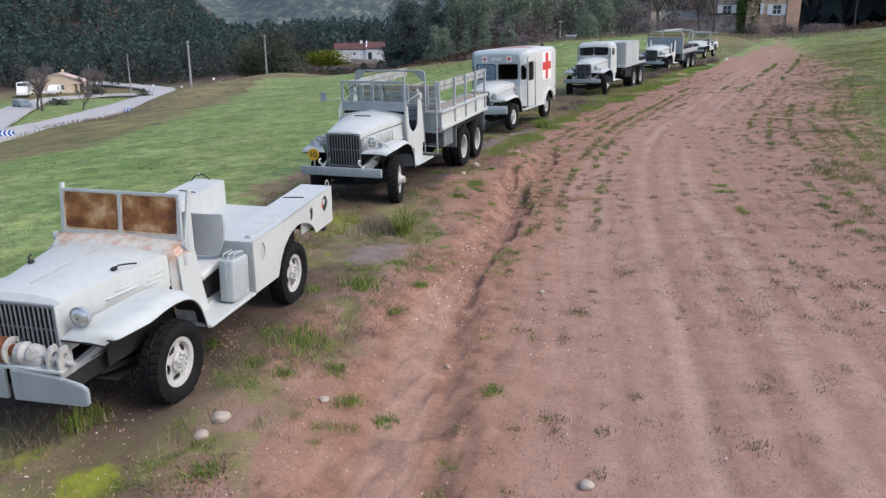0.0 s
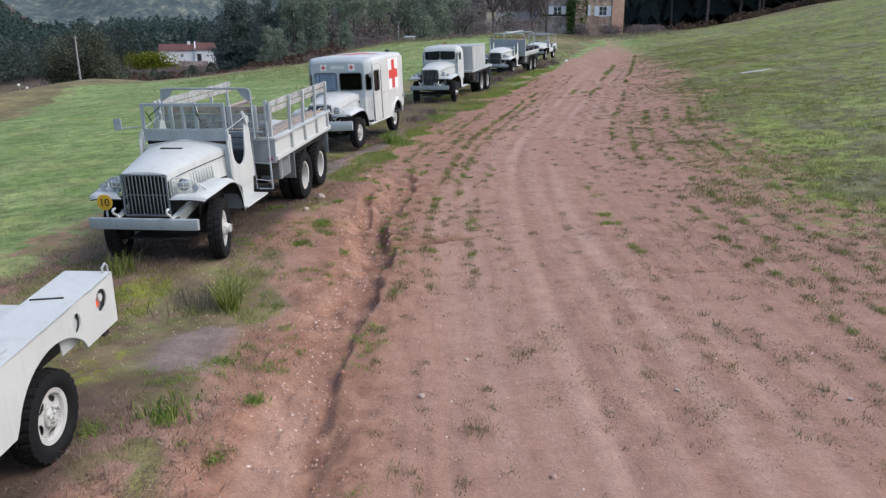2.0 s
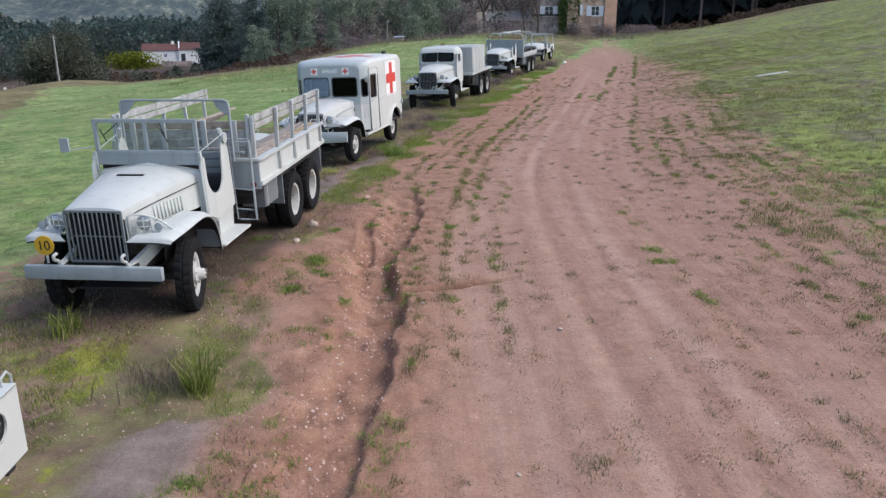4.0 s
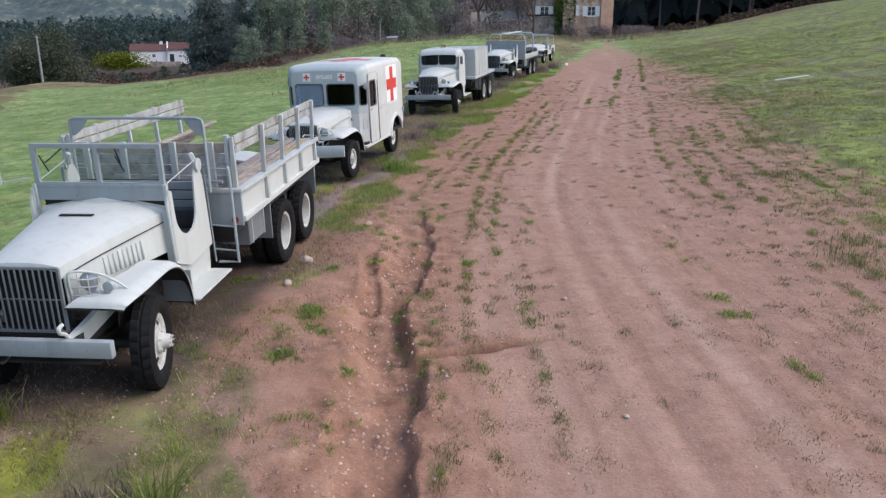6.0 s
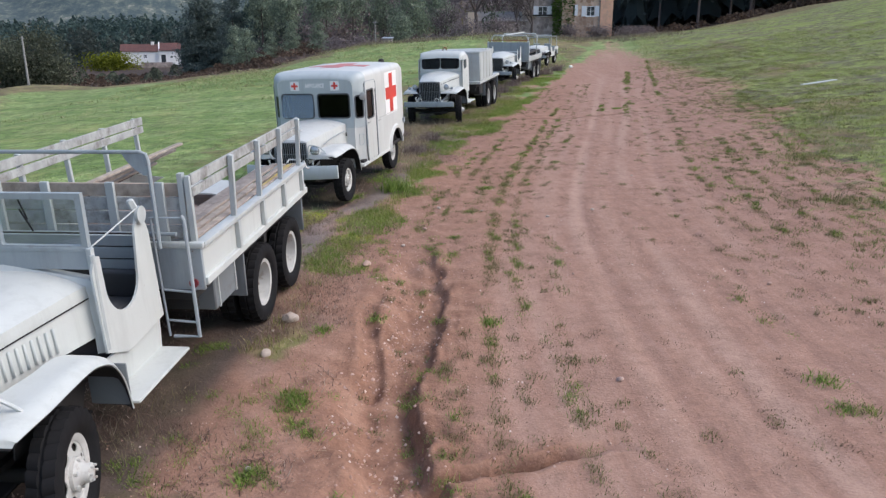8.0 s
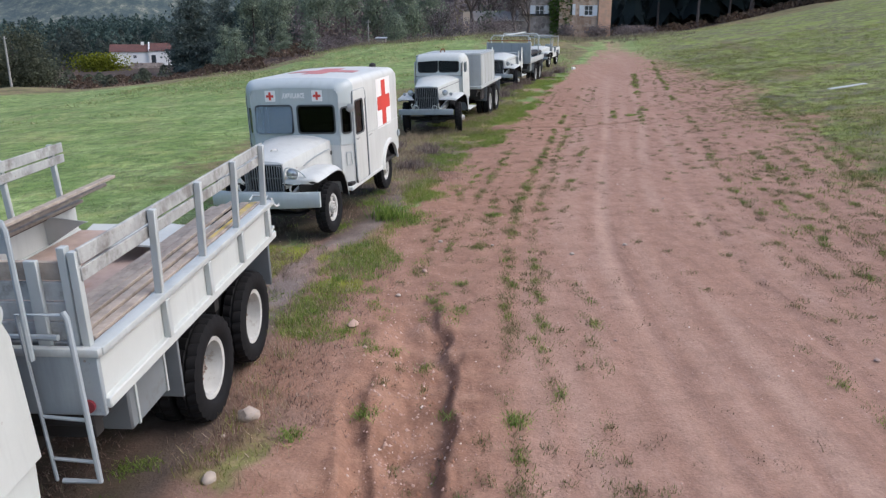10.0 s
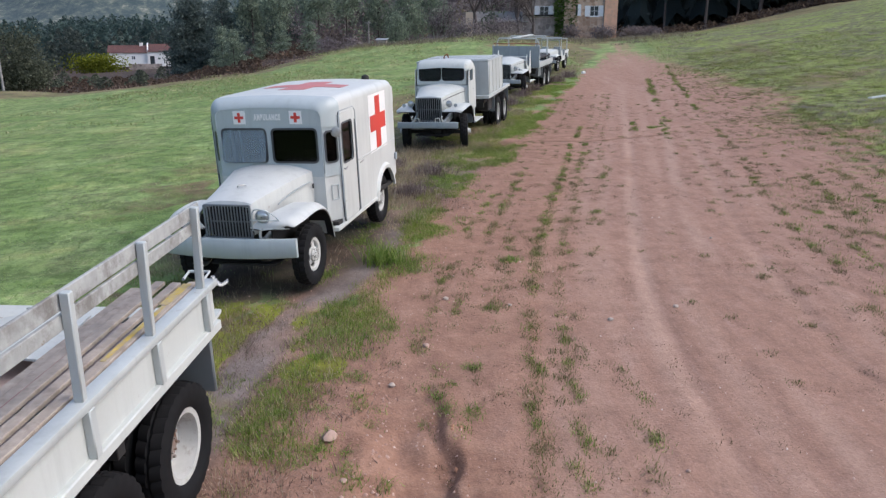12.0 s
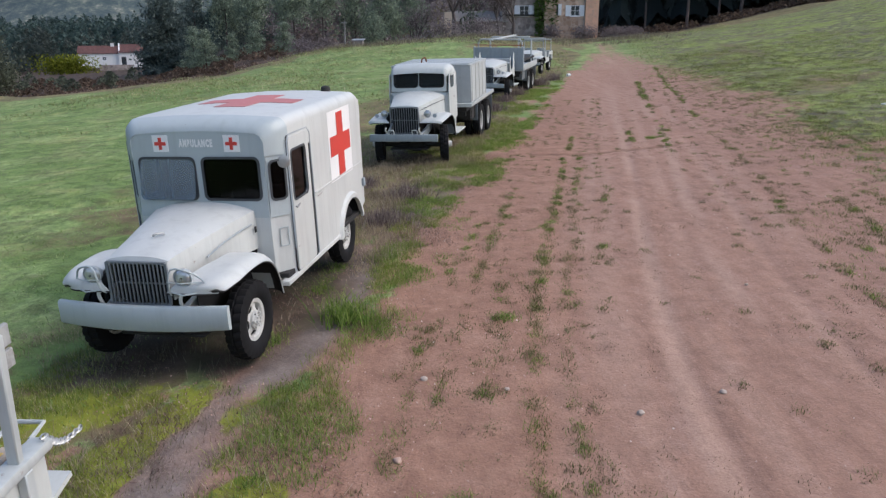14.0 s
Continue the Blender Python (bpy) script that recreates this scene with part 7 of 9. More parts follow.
for x, y, h, w in ((-26.4, 150, 12, 3.2), (-12.9, 130, 11.5, 3.0), (-20.5, 142, 12.5, 3.2), (-9.8, 146, 12, 2.9), (-4.6, 152, 13.5, 3.1), (0.4, 146, 12, 3.2), (-16.5, 150, 13.5, 3.1), (5.0, 150, 13, 3.0), (-1.5, 139, 8, 2.4)):
    tree("tall_pine", x, y, h, w, PINE, "tall green pine with a bare lower trunk", "pines beyond the field", 4200, 0.26, "pine_tree")
for i, (x, y, h) in enumerate(((8.0, 104.5, 13.0), (13.6, 107.5, 8.5), (15.5, 108.0, 9.5), (4.5, 120, 11), (11.5, 122, 12), (18.5, 124, 12))):
    bare_tree(x, y, h, "leafless tree with dark spreading branches", 11 + i, "leafless trees by the house")
for i, (x, y, h) in enumerate(((-98.0, 138.0, 9.5), (-103.5, 141, 8.5), (-90.5, 111, 10.5), (-83.5, 112, 5.5), (-93, 113, 9.0))):
    bare_tree(x, y, h, "leafless tree by the valley road", 31 + i, "leafless trees by the road")
for i, (x, y, w, h) in enumerate(((-9.5, 106, 4.0, 1.9), (-6.5, 106.5, 4.0, 1.8), (6.5, 99, 5.0, 2.1), (10.5, 101, 5.5, 2.3), (3.0, 101, 4.5, 1.8), (20.5, 109, 2.4, 1.6), (24.5, 109, 3.5, 1.5), (28.0, 108.5, 3.5, 1.4), (30.5, 109, 3.0, 1.2))):
    bush("bare_bush", x, y, w, 2.4, h, TWIGS, "purple-brown leafless bush in rough grass", 1500, 0.14, "bushes by the house")
bush("broom_bush", -63.5, 176, 12.5, 3.5, 3.6, YELLOWGREEN, "bright yellow-green bush beside the white house", 3200, 0.34)
bush("shrub", 9.6, 103.0, 2.2, 1.6, 3.4, OAK, "olive green shrub by a leafless tree", 420, 0.25)
for x, y, w, h in ((-105, 146, 4, 1.6), (-88, 137, 3.4, 2.0), (-95, 121, 5, 1.2), (-108, 150.5, 3, 1.4)):
    bush("hedge_bush", x, y, w, 2.2, h, OAK, "dark green bush by the road", 300, 0.3, "bushes by the road")


def forest(name, count, lo, hi, d0, d1, height, wide, material, label, per=46, size=1.15, cones=False):
    """A wood of many trees, sown by bearing (degrees to the left) and distance, as one object."""
    pts, sizes, cone_v, cone_f = [], [], [], []
    for _ in range(count):
        b, d = radians(rng.uniform(lo, hi)), rng.uniform(d0, d1)
        x, y = -d * math.sin(b), d * math.cos(b)
        h = height * rng.uniform(0.7, 1.25)
        w = wide * rng.uniform(0.75, 1.25)
        z = float(ground_height(x, y))
        f = rng.uniform(0.08, 1.0, per)
        r = w * (1 - f) ** 0.6 * np.sqrt(rng.uniform(0.1, 1.0, per))
        a = rng.uniform(0, math.tau, per)
        if cones:
            for k in range(5):
                z0, z1, rad = z + h * (0.06 + 0.17 * k), z + h * (0.42 + 0.145 * k), w * (1 - 0.17 * k) * rng.uniform(0.85, 1.1)
                ring = rng.uniform(0, 1) + np.arange(12) * math.tau / 12 + rng.normal(size=12) * 0.1
                rr = rad * np.where(np.arange(12) % 2, 0.7, 1.0) * rng.uniform(0.75, 1.15, 12)
                base = len(cone_v)
                cone_v.extend(zip(x + rr * np.cos(ring), y + rr * np.sin(ring), z0 + (rng.uniform(-0.03, 0.02, 12) + 0.06 * (np.arange(12) % 2)) * h))
                cone_v.append((x + rng.normal() * 0.1, y, z1))
                cone_f.extend((base + i, base + (i + 1) % 12, base + 12) for i in range(12))
        pts.append(np.stack([x + r * np.cos(a), y + r * np.sin(a), z + h * f], 1))
        sizes.append(size * rng.uniform(0.6, 1.3, per))
    me = quads_mesh(name, np.concatenate(pts), np.concatenate(sizes), material, 0.3)
    if cones:
        bm = bmesh.new()
        bm.from_mesh(me)
        extra = bpy.data.meshes.new(name)
        extra.from_pydata(cone_v, [], cone_f)
        bm.from_mesh(extra)
        bm.to_mesh(me)
        bm.free()
        bpy.data.meshes.remove(extra)
    ob = new(name, me)
    return tagged(ob, label, "wood", kind="stuff")


forest("hillside_forest", 2700, 25, 52, 225, 520, 8.5, 2.9, FARPINE, "dense pine wood on the hillside, blue-green with haze", 48, 0.95)
forest("bank_bracken", 420, 6, 26, 92, 150, 0.75, 1.5, BRACKEN, "dead brown bracken on the bank past the field", 55, 0.3)
forest("roadside_scrub", 12, 13, 25, 125, 150, 1.7, 1.5, OAK, "evergreen scrub in the bracken", 260, 0.28)
forest("valley_wood", 360, 12, 50, 205, 270, 8, 3.2, VALLEYWOOD, "dark mixed wood along the valley road", 160, 0.56)
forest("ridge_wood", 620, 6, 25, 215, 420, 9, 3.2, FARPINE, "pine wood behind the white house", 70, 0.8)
forest("bare_wood", 320, -14, 8, 150, 300, 11, 4.0, TWIGS, "purple-grey leafless wood on the slope behind the house", 140, 0.55)
forest("slope_pines", 90, -12, 12, 160, 260, 11, 2.6, PINE, "scattered pines in the leafless wood", 130, 0.5)

# dark pine wood past the crest beside the house
for i in range(46):
    b, d = radians(rng.uniform(-48, -14.2)), rng.uniform(120, 150)
    x, y = -d * math.sin(b), d * math.cos(b)
    tree("tall_pine", x, y, rng.uniform(15, 19), rng.uniform(2.6, 3.6), SHADEDPINE, "tall dark pine with a straight bare trunk", "dark pine wood", 1700, 0.46, "pine_tree")
forest("dark_pine_wood", 320, -52, -13.2, 142, 190, 19, 3.2, SHADEDPINE, "dense dark pine wood behind the crest", 110, 0.55, True)
forest("undergrowth", 220, -50, -13.5, 112, 140, 0.9, 1.6, BRACKEN, "brown dead undergrowth below the pines", 55, 0.28)


# ---- far mountain ----
def mountain():
    a = np.radians(np.linspace(60, -55, 150))
    d = np.linspace(1300, 2300, 26)
    A, D = np.meshgrid(a, d)
    X, Y = -D * np.sin(A), D * np.cos(A)
    deg = np.degrees(A)
    ridge = 232 + 75 * np.exp(-(((deg - 19) / 5.5) ** 2)) - 45 * np.exp(-(((deg - 26) / 2.2) ** 2)) + 30 * np.sin(deg * 0.21)
    Z = -20 + ridge * smooth(1300, 2000, D) * (0.8 + 0.4 * fbm(X * 0.004, Y * 0.004, 5, 61))
    m, t, b = nodes_of("hazy_mountain_scrub")
    v = coords(t)
    # scrub to pale rock, the dark tones blued as painted haze
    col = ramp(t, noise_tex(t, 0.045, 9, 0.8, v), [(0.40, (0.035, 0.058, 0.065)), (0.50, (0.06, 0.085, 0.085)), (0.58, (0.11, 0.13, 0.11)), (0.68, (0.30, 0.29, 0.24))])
    t.links.new(col, b.inputs["Base Color"])
    b.inputs["Roughness"].default_value = 0.95
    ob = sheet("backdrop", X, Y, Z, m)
    return tagged(ob, "distant hazy mountain of scrub and pale rock", "mountain", kind="structure")


mountain()


# ---- buildings ----
def stone(name, base, second, mortar, scale):
    m, t, b = nodes_of(name)
    v = coords(t)
    cell = add(t, "ShaderNodeTexVoronoi", Scale=scale)
    cell.feature = "F1"
    t.links.new(v, cell.inputs["Vector"])
    edge = add(t, "ShaderNodeTexVoronoi", Scale=scale)
    edge.feature = "DISTANCE_TO_EDGE"
    t.links.new(v, edge.inputs["Vector"])
    sep = t.nodes.new("ShaderNodeSeparateColor")
    t.links.new(cell.outputs["Color"], sep.inputs[0])
    col = mix(t, sep.outputs[0], base, second)
    col = mix(t, ramp(t, edge.outputs["Distance"], [(0.02, (1, 1, 1)), (0.09, (0, 0, 0))]), col, mortar)
    col = mix(t, ramp(t, noise_tex(t, 0.6, 5, 0.6, v), [(0.35, (0.5,) * 3), (0.65, (0, 0, 0))]), col, tuple(c * 0.6 for c in base))
    t.links.new(col, b.inputs["Base Color"])
    b.inputs["Roughness"].default_value = 0.9
    bump(t, b, edge.outputs["Distance"], 0.5, 0.05)
    return m


GREYSTONE = stone("grey_rubble_stone", (0.20, 0.165, 0.15), (0.50, 0.43, 0.39), (0.40, 0.35, 0.31), 2.0)
WARMSTONE = stone("warm_rubble_stone", (0.36, 0.215, 0.14), (0.76, 0.56, 0.42), (0.60, 0.47, 0.37), 1.9)
ORANGE = surface("orange_render", (0.74, 0.44, 0.30), 0.9, vary=0.2, scale=1.5, grime=(0.36, 0.30, 0.26), grime_at=0.55, relief=0.3)
TILES = surface("clay_tiles", (0.115, 0.05, 0.042), 0.85, vary=0.3, scale=1.2, grime=(0.18, 0.10, 0.08), grime_at=0.55)
PINKTILES = surface("pale_clay_tiles", (0.62, 0.46, 0.41), 0.85, vary=0.15, scale=1.2, grime_at=0.65)
RENDERWHITE = surface("white_render", (0.80, 0.80, 0.78), 0.9, vary=0.05, scale=0.6, grime_at=0.75)
CREAM = surface("cream_render", (0.66, 0.53, 0.40), 0.9, vary=0.06, scale=0.6, grime_at=0.75)
SHUTTER = surface("white_shutter", (0.78, 0.80, 0.82), 0.6, vary=0.05)
WINDOWDARK = surface("dark_window_glass", (0.04, 0.05, 0.06), 0.15, vary=0.3)


def tiled_roof(parent, x0, x1, y0, y1, z, rise, mat, over=0.35):
    ym = (y0 + y1) / 2
    rows = []
    n = max(8, int((x1 - x0 + 2 * over) / 0.25))
    for k in range(2 * n + 1):
        x = x0 - over + (x1 - x0 + 2 * over) * k / (2 * n)
        w = 0.05 * (k % 2)
        rows.append([(x, y0 - over, z - 0.12 + w), (x, ym, z + rise + w), (x, y1 + over, z - 0.12 + w)])
    return part("roof", loft(rows, 0.08), mat, parent, "roof of curved clay tiles")


def window(parent, x, y, z, w, h, shutters=True, frame_mat=None):
    win = part("window", merge(box(x - w / 2, x + w / 2, y + 0.05, y + 0.10, z, z + h, 0)), WINDOWDARK, parent, "dark window pane")
    fm = frame_mat or SHUTTER
    part("frame", merge(plate([(x - w / 2, z), (x + w / 2, z), (x + w / 2, z + h), (x - w / 2, z + h)], [[(x - w / 2 + 0.07, z + 0.07), (x - 0.03, z + 0.07), (x - 0.03, z + h - 0.07), (x - w / 2 + 0.07, z + h - 0.07)], [(x + 0.03, z + 0.07), (x + w / 2 - 0.07, z + 0.07), (x + w / 2 - 0.07, z + h - 0.07), (x + 0.03, z + h - 0.07)]], "y", y - 0.0, y + 0.045)), fm, win)
    part("glazing_bar", box(x - w / 2 + 0.05, x + w / 2 - 0.05, y + 0.01, y + 0.04, z + h * 0.5 - 0.02, z + h * 0.5 + 0.02, 0), fm, win)
    part("sill", box(x - w / 2 - 0.1, x + w / 2 + 0.1, y - 0.12, y + 0.1, z - 0.1, z - 0.01, 0.01), fm, win)
    if shutters:
        for s in (-1, 1):
            cx = x + s * (w / 2 + 0.32)
            sh = part("shutter", box(cx - 0.30, cx + 0.30, y - 0.09, y - 0.045, z - 0.03, z + h + 0.03, 0.005), SHUTTER, win, "open white wooden shutter")
    return win


def wall_with(parent, name, x0, x1, y, z0, z1, holes, mat, thick=0.4, label=""):
    return part(name, plate([(x0, z0), (x1, z0), (x1, z1), (x0, z1)], [[(a, c), (b, c), (b, d), (a, d)] for a, b, c, d in holes], "y", y, y + thick), mat, parent, label)


def stone_house():
    z = 0.0
    h = thing("stone_house", "old two-storey stone house with white shutters and ivy", "house", pose(22.9, 111.2, 3.55, 0, 0, -13))
    # grey wing and warm wing
    wall_with(h, "wall", -8.2, -2.9, 0.0, -0.8, 8.6, [(-6.05, -4.85, 2.9, 4.15)], GREYSTONE, label="grey rubble stone wall")
    window(h, -5.45, 0.02, 2.9, 1.2, 1.25)
    wall_with(h, "wall", -2.9, 2.1, -0.7, -0.8, 9.2, [(-1.45, -0.85, 2.95, 4.25), (0.3, 1.4, 2.85, 4.1)], WARMSTONE, label="warm brown rubble stone wall")
    window(h, 0.85, -0.68, 2.85, 1.1, 1.25)
    win = part("window", box(-1.45, -0.85, -0.6, -0.55, 2.95, 4.25, 0), WINDOWDARK, h)
    part("shutter", box(-1.22, -0.82, -0.80, -0.74, 2.92, 4.28, 0.005), SHUTTER, win, "white wooden shutter, half open")
    part("wall", box(2.1, 3.7, -1.0, 7.0, -0.8, 9.6, 0.02), ORANGE, h, "corner block in orange-brown render and stone")
    part("wall", box(-8.2, -7.8, 0.4, 7.5, -0.8, 8.6, 0), GREYSTONE, h)
    part("wall", box(-8.2, 3.6, 7.5, 7.9, -0.8, 8.6, 0), GREYSTONE, h)
    part("wall", box(-2.9, -2.5, -0.3, 7.4, -0.8, 9.2, 0), WARMSTONE, h)
    part("floor_slab", box(-7.8, 2.1, -0.2, 7.5, 2.9, 3.1, 0), DARK, h)
    tiled_roof(h, -8.3, 3.7, -0.8, 7.9, 9.1, 1.9, TILES)
    part("downpipe", cyl((2.0, -0.78, -0.6), (2.0, -0.78, 9.0), 0.05, seg=8), STEEL, h)
    return h


stone_house()
ivy_pts = rng.uniform(size=(1500, 3)) * (2.2, 0.5, 8.5)
ivy_pts = ivy_pts[np.abs(ivy_pts[:, 0] - 1.1) < 1.1 - 0.45 * np.abs(ivy_pts[:, 2] / 8.5 - 0.55) - 0.15 * rng.uniform(size=1500)]
ivy_plant = new("ivy", quads_mesh("ivy", ivy_pts, 0.28, IVY))
ivy_plant.matrix_world = pose(22.9, 111.2, 3.5, 0, 0, -13) @ pose(-4.3, -0.8, 0) @ Matrix.Diagonal((1.5, 1, 0.8, 1))
tagged(ivy_plant, "thick green ivy climbing the stone wall", "ivy")


MOSSROOF = surface("mossy_roof", (0.24, 0.215, 0.20), 0.9, vary=0.3, scale=1.5, grime=(0.16, 0.18, 0.09), grime_at=0.5)


def lean_to():
    h = thing("stone_outbuilding", "low grey stone outbuilding with a mossy dark roof", "outbuilding", pose(12.2, 113.5, 3.6, 0, 0, -8))
    part("wall", box(-3.2, 3.2, 0, 0.4, -1, 2.3, 0), GREYSTONE, h)
    part("wall", box(-3.2, -2.8, 0.4, 4.2, -1, 2.3, 0), GREYSTONE, h)
    part("roof", loft([[(x, -0.3, 2.2), (x, 4.3, 3.6)] for x in np.linspace(-3.5, 3.5, 20)], 0.12), MOSSROOF, h, "grey mossy roof")
    part("white_gable", box(-4.6, -3.4, 0.5, 3.0, -1, 3.4, 0.02), CREAM, h)


lean_to()


def white_house():
    h = thing("white_house", "low white rendered house with red-brown tiled roofs", "house", pose(-59.9, 190.7, float(ground_height(-59.9, 190.7)) + 0.9, 0, 0, 16) @ Matrix.Diagonal((1, 1, 0.85, 1)))
    wall_with(h, "wall", -5.8, 2.0, 0, -0.5, 3.1, [(-1.4, -0.6, 1.3, 2.2)], RENDERWHITE, label="white rendered wall")
    window(h, -1.0, 0.05, 1.3, 0.8, 0.9, False)
    part("wall", box(-6.2, -5.8, 0, 7, -0.5, 3.1, 0), RENDERWHITE, h)
    part("wall", box(-6.2, 2.0, 7, 7.4, -0.5, 3.1, 0), RENDERWHITE, h)
    part("gable", plate([(0.0, 3.1), (7.4, 3.1), (3.7, 4.9)], [], "x", -6.2, -5.85), RENDERWHITE, h)
    tiled_roof(h, -6.1, 2.2, 0, 7.4, 3.15, 1.8, TILES, 0.25)
    wall_with(h, "wall", 2.0, 6.4, -0.6, -0.5, 3.3, [(2.5, 3.5, 0.0, 2.2)], RENDERWHITE)
    part("door", box(2.5, 3.5, -0.45, -0.4, 0, 2.2, 0), WINDOWDARK, h)
    part("wall", box(6.4, 6.8, -0.6, 7, -0.5, 3.3, 0), RENDERWHITE, h)
    tiled_roof(h, 2.3, 6.8, -0.6, 7.4, 3.4, 1.9, TILES, 0.25)
    part("chimney", box(0.4, 1.1, 3.2, 3.9, 4.4, 5.6, 0.02), RENDERWHITE, h)
    part("party_wall", plate([(-0.9, 3.2), (7.7, 3.2), (3.4, 5.6)], [], "x", 2.0, 2.28), RENDERWHITE, h)
    part("terrace_wall", box(-2.0, 5.0, -4.2, -3.9, -1.5, 0.3, 0.02), GREYSTONE, h)


white_house()


def tan_house():
    x, y = -117.5, 150.0
    h = thing("cream_bungalow", "cream-coloured bungalow with pale pink roof and porch", "house", pose(x, y, float(ground_height(x, y)) - 0.2, 0, 0, 32))
    wall_with(h, "wall", -5.5, 3.0, 0, -0.5, 2.7, [(-3.4, -2.4, 0.0, 1.1), (0.2, 1.4, 0.9, 2.0)], CREAM)
    window(h, 0.8, 0.05, 0.9, 1.2, 1.1, False)
    part("door", box(-3.4, -2.4, 0.1, 0.14, 0, 1.1, 0), SHUTTER, h)
    part("wall", box(-5.9, -5.5, 0, 8, -0.5, 2.7, 0), CREAM, h)
    part("wall", box(3.0, 3.4, 0.4, 8, -0.5, 2.7, 0), CREAM, h)
    part("wall", box(-5.9, 3.4, 8, 8.4, -0.5, 2.7, 0), CREAM, h)
    for px in (4.2, 5.6):
        part("porch_pillar", box(px - 0.2, px + 0.2, 0, 0.4, -0.5, 2.4, 0.02), CREAM, h)
    part("porch_beam", box(3.0, 5.9, -0.05, 0.4, 2.2, 2.6, 0.02), CREAM, h)
    part("gable", plate([(-5.9, 2.7), (5.9, 2.6), (0.5, 4.5)], [], "y", 0.0, 0.3), CREAM, h)
    rows = []
    for k in range(25):
        yy = -0.4 + 9.0 * k / 24
        wv_ = 0.05 * (k % 2)
        rows.append([(-6.4, yy, 2.6 + wv_), (0.5, yy, 4.6 + wv_), (6.2, yy, 2.55 + wv_)])
    part("roof", loft(rows, 0.1), PINKTILES, h, "pale pink tiled roof")
    part("chimney", box(0.9, 1.4, 2.5, 3.0, 4.2, 5.3, 0.02), CREAM, h)


tan_house()


def shed(x, y):
    h = thing("garden_hut", "small grey hut in rough grass", "hut", pose(x, y, max(2.75, float(ground_height(x, y)) - 0.1), 0, 0, -10))
    part("wall", box(-0.5, 0.5, -0.5, 0.5, -1.6, 0.75, 0.02), GREYSTONE, h)
    part("roof", loft([[(a, -0.6, 0.75), (a, 0.6, 0.9)] for a in (-0.65, 0.65)], 0.06), STEEL, h)


shed(-2.9, 97.0)

# ---- valley road ----
ASPHALT = surface("pale_worn_asphalt", (0.44, 0.425, 0.41), 0.9, vary=0.1, scale=0.3, grime=(0.30, 0.28, 0.26), grime_at=0.6, relief=0.2)


def ribbon(name, line, width, material, label):
    pts = curve_through([(x, y, 0) for x, y in line], 60)
    rows = []
    for i, p in enumerate(pts):
        d = (pts[min(i + 1, 59)] - pts[max(i - 1, 0)]).normalized()
        n = Vector((-d.y, d.x, 0)) * width / 2
        row = []
        for k in range(5):
            q = p + n * (-1 + k / 2)
            row.append((q.x, q.y, float(ground_height(q.x, q.y)) + 0.25))
        rows.append(row)
    ob = part(name, loft(rows, 0.3), material)
    return tagged(ob, label, "road", kind="structure")


ribbon("road", [(-58, 40), (-66, 62), (-71, 80), (-73.5, 98), (-79, 118), (-86, 138), (-98, 158), (-116, 172), (-150, 190)], 6.4, ASPHALT, "pale worn valley road curving below the field")
ribbon("road", [(-74, 78), (-86, 97), (-97, 115), (-103, 128), (-99, 139), (-90, 142)], 4.8, ASPHALT, "pale side road to the bungalow")


def pole(x, y, h, label):
    p = thing("utility_pole", label, "pole", pose(x, y, float(ground_height(x, y))), "utility poles")
    part("shaft", cyl((0, 0, -0.5), (0, 0, h), 0.02 * h, 0.012 * h, 10), CONCRETE, p)
    part("insulator_arm", box(-0.3, 0.3, -0.03, 0.03, h - 0.3, h - 0.22, 0.005), STEEL, p)
    return Vector((x, y, float(ground_height(x, y)) + h - 0.2))


CONCRETE = surface("weathered_pole", (0.30, 0.29, 0.27), 0.9, vary=0.2, scale=3)
tops = [pole(-93.9, 141.7, 8.6, "tall grey utility pole by the valley road"), pole(-51.7, 91.4, 10.6, "tall grey utility pole by the valley road"), pole(-45.5, 101.4, 8.2, "tall grey utility pole behind the bank")]
pole(-4.4, 100.0, 4.6, "thin grey utility pole in rough grass")
pole(-115, 158, 6.0, "tall grey utility pole by the bungalow")
for a, b in zip(tops, tops[1:]):
    mid = (a + b) / 2 - Vector((0, 0, 0.8))
    wire = part("overhead_cable", tube(curve_through([a, mid, b], 14), 0.025, 4), DARK)
    tagged(wire, "thin dark cable strung between utility poles", "cable")

BLUE = surface("sign_blue", (0.03, 0.10, 0.42), 0.5, vary=0.05)


def chevron_sign(x, y, w, turn):
    s = thing("chevron_sign", "low blue and white chevron road sign", "road sign", pose(x, y, float(ground_height(x, y)) + 0.3, 0, 0, turn), "chevron signs")
    board = part("board", box(-w / 2, w / 2, 0, 0.04, 0.25, 0.95, 0.01), BLUE, s)
    for k in range(3):
        cx = -w / 2 + w * (k + 0.65) / 3.2
        part("chevron", plate([(cx, 0.27), (cx + 0.2, 0.27), (cx - 0.02, 0.60), (cx + 0.2, 0.93), (cx, 0.93), (cx - 0.22, 0.60)], [], "y", -0.012, -0.002), WHITESIGN, board)
    for k in (-1, 1):
        part("post", cyl((k * w * 0.35, 0.06, -0.4), (k * w * 0.35, 0.06, 0.9), 0.04, seg=8), STEEL, s)


chevron_sign(-68.0, 77.0, 1.5, 40)
chevron_sign(-69.5, 103.9, 1.5, 34)
chevron_sign(-74.0, 127.0, 1.7, 30)
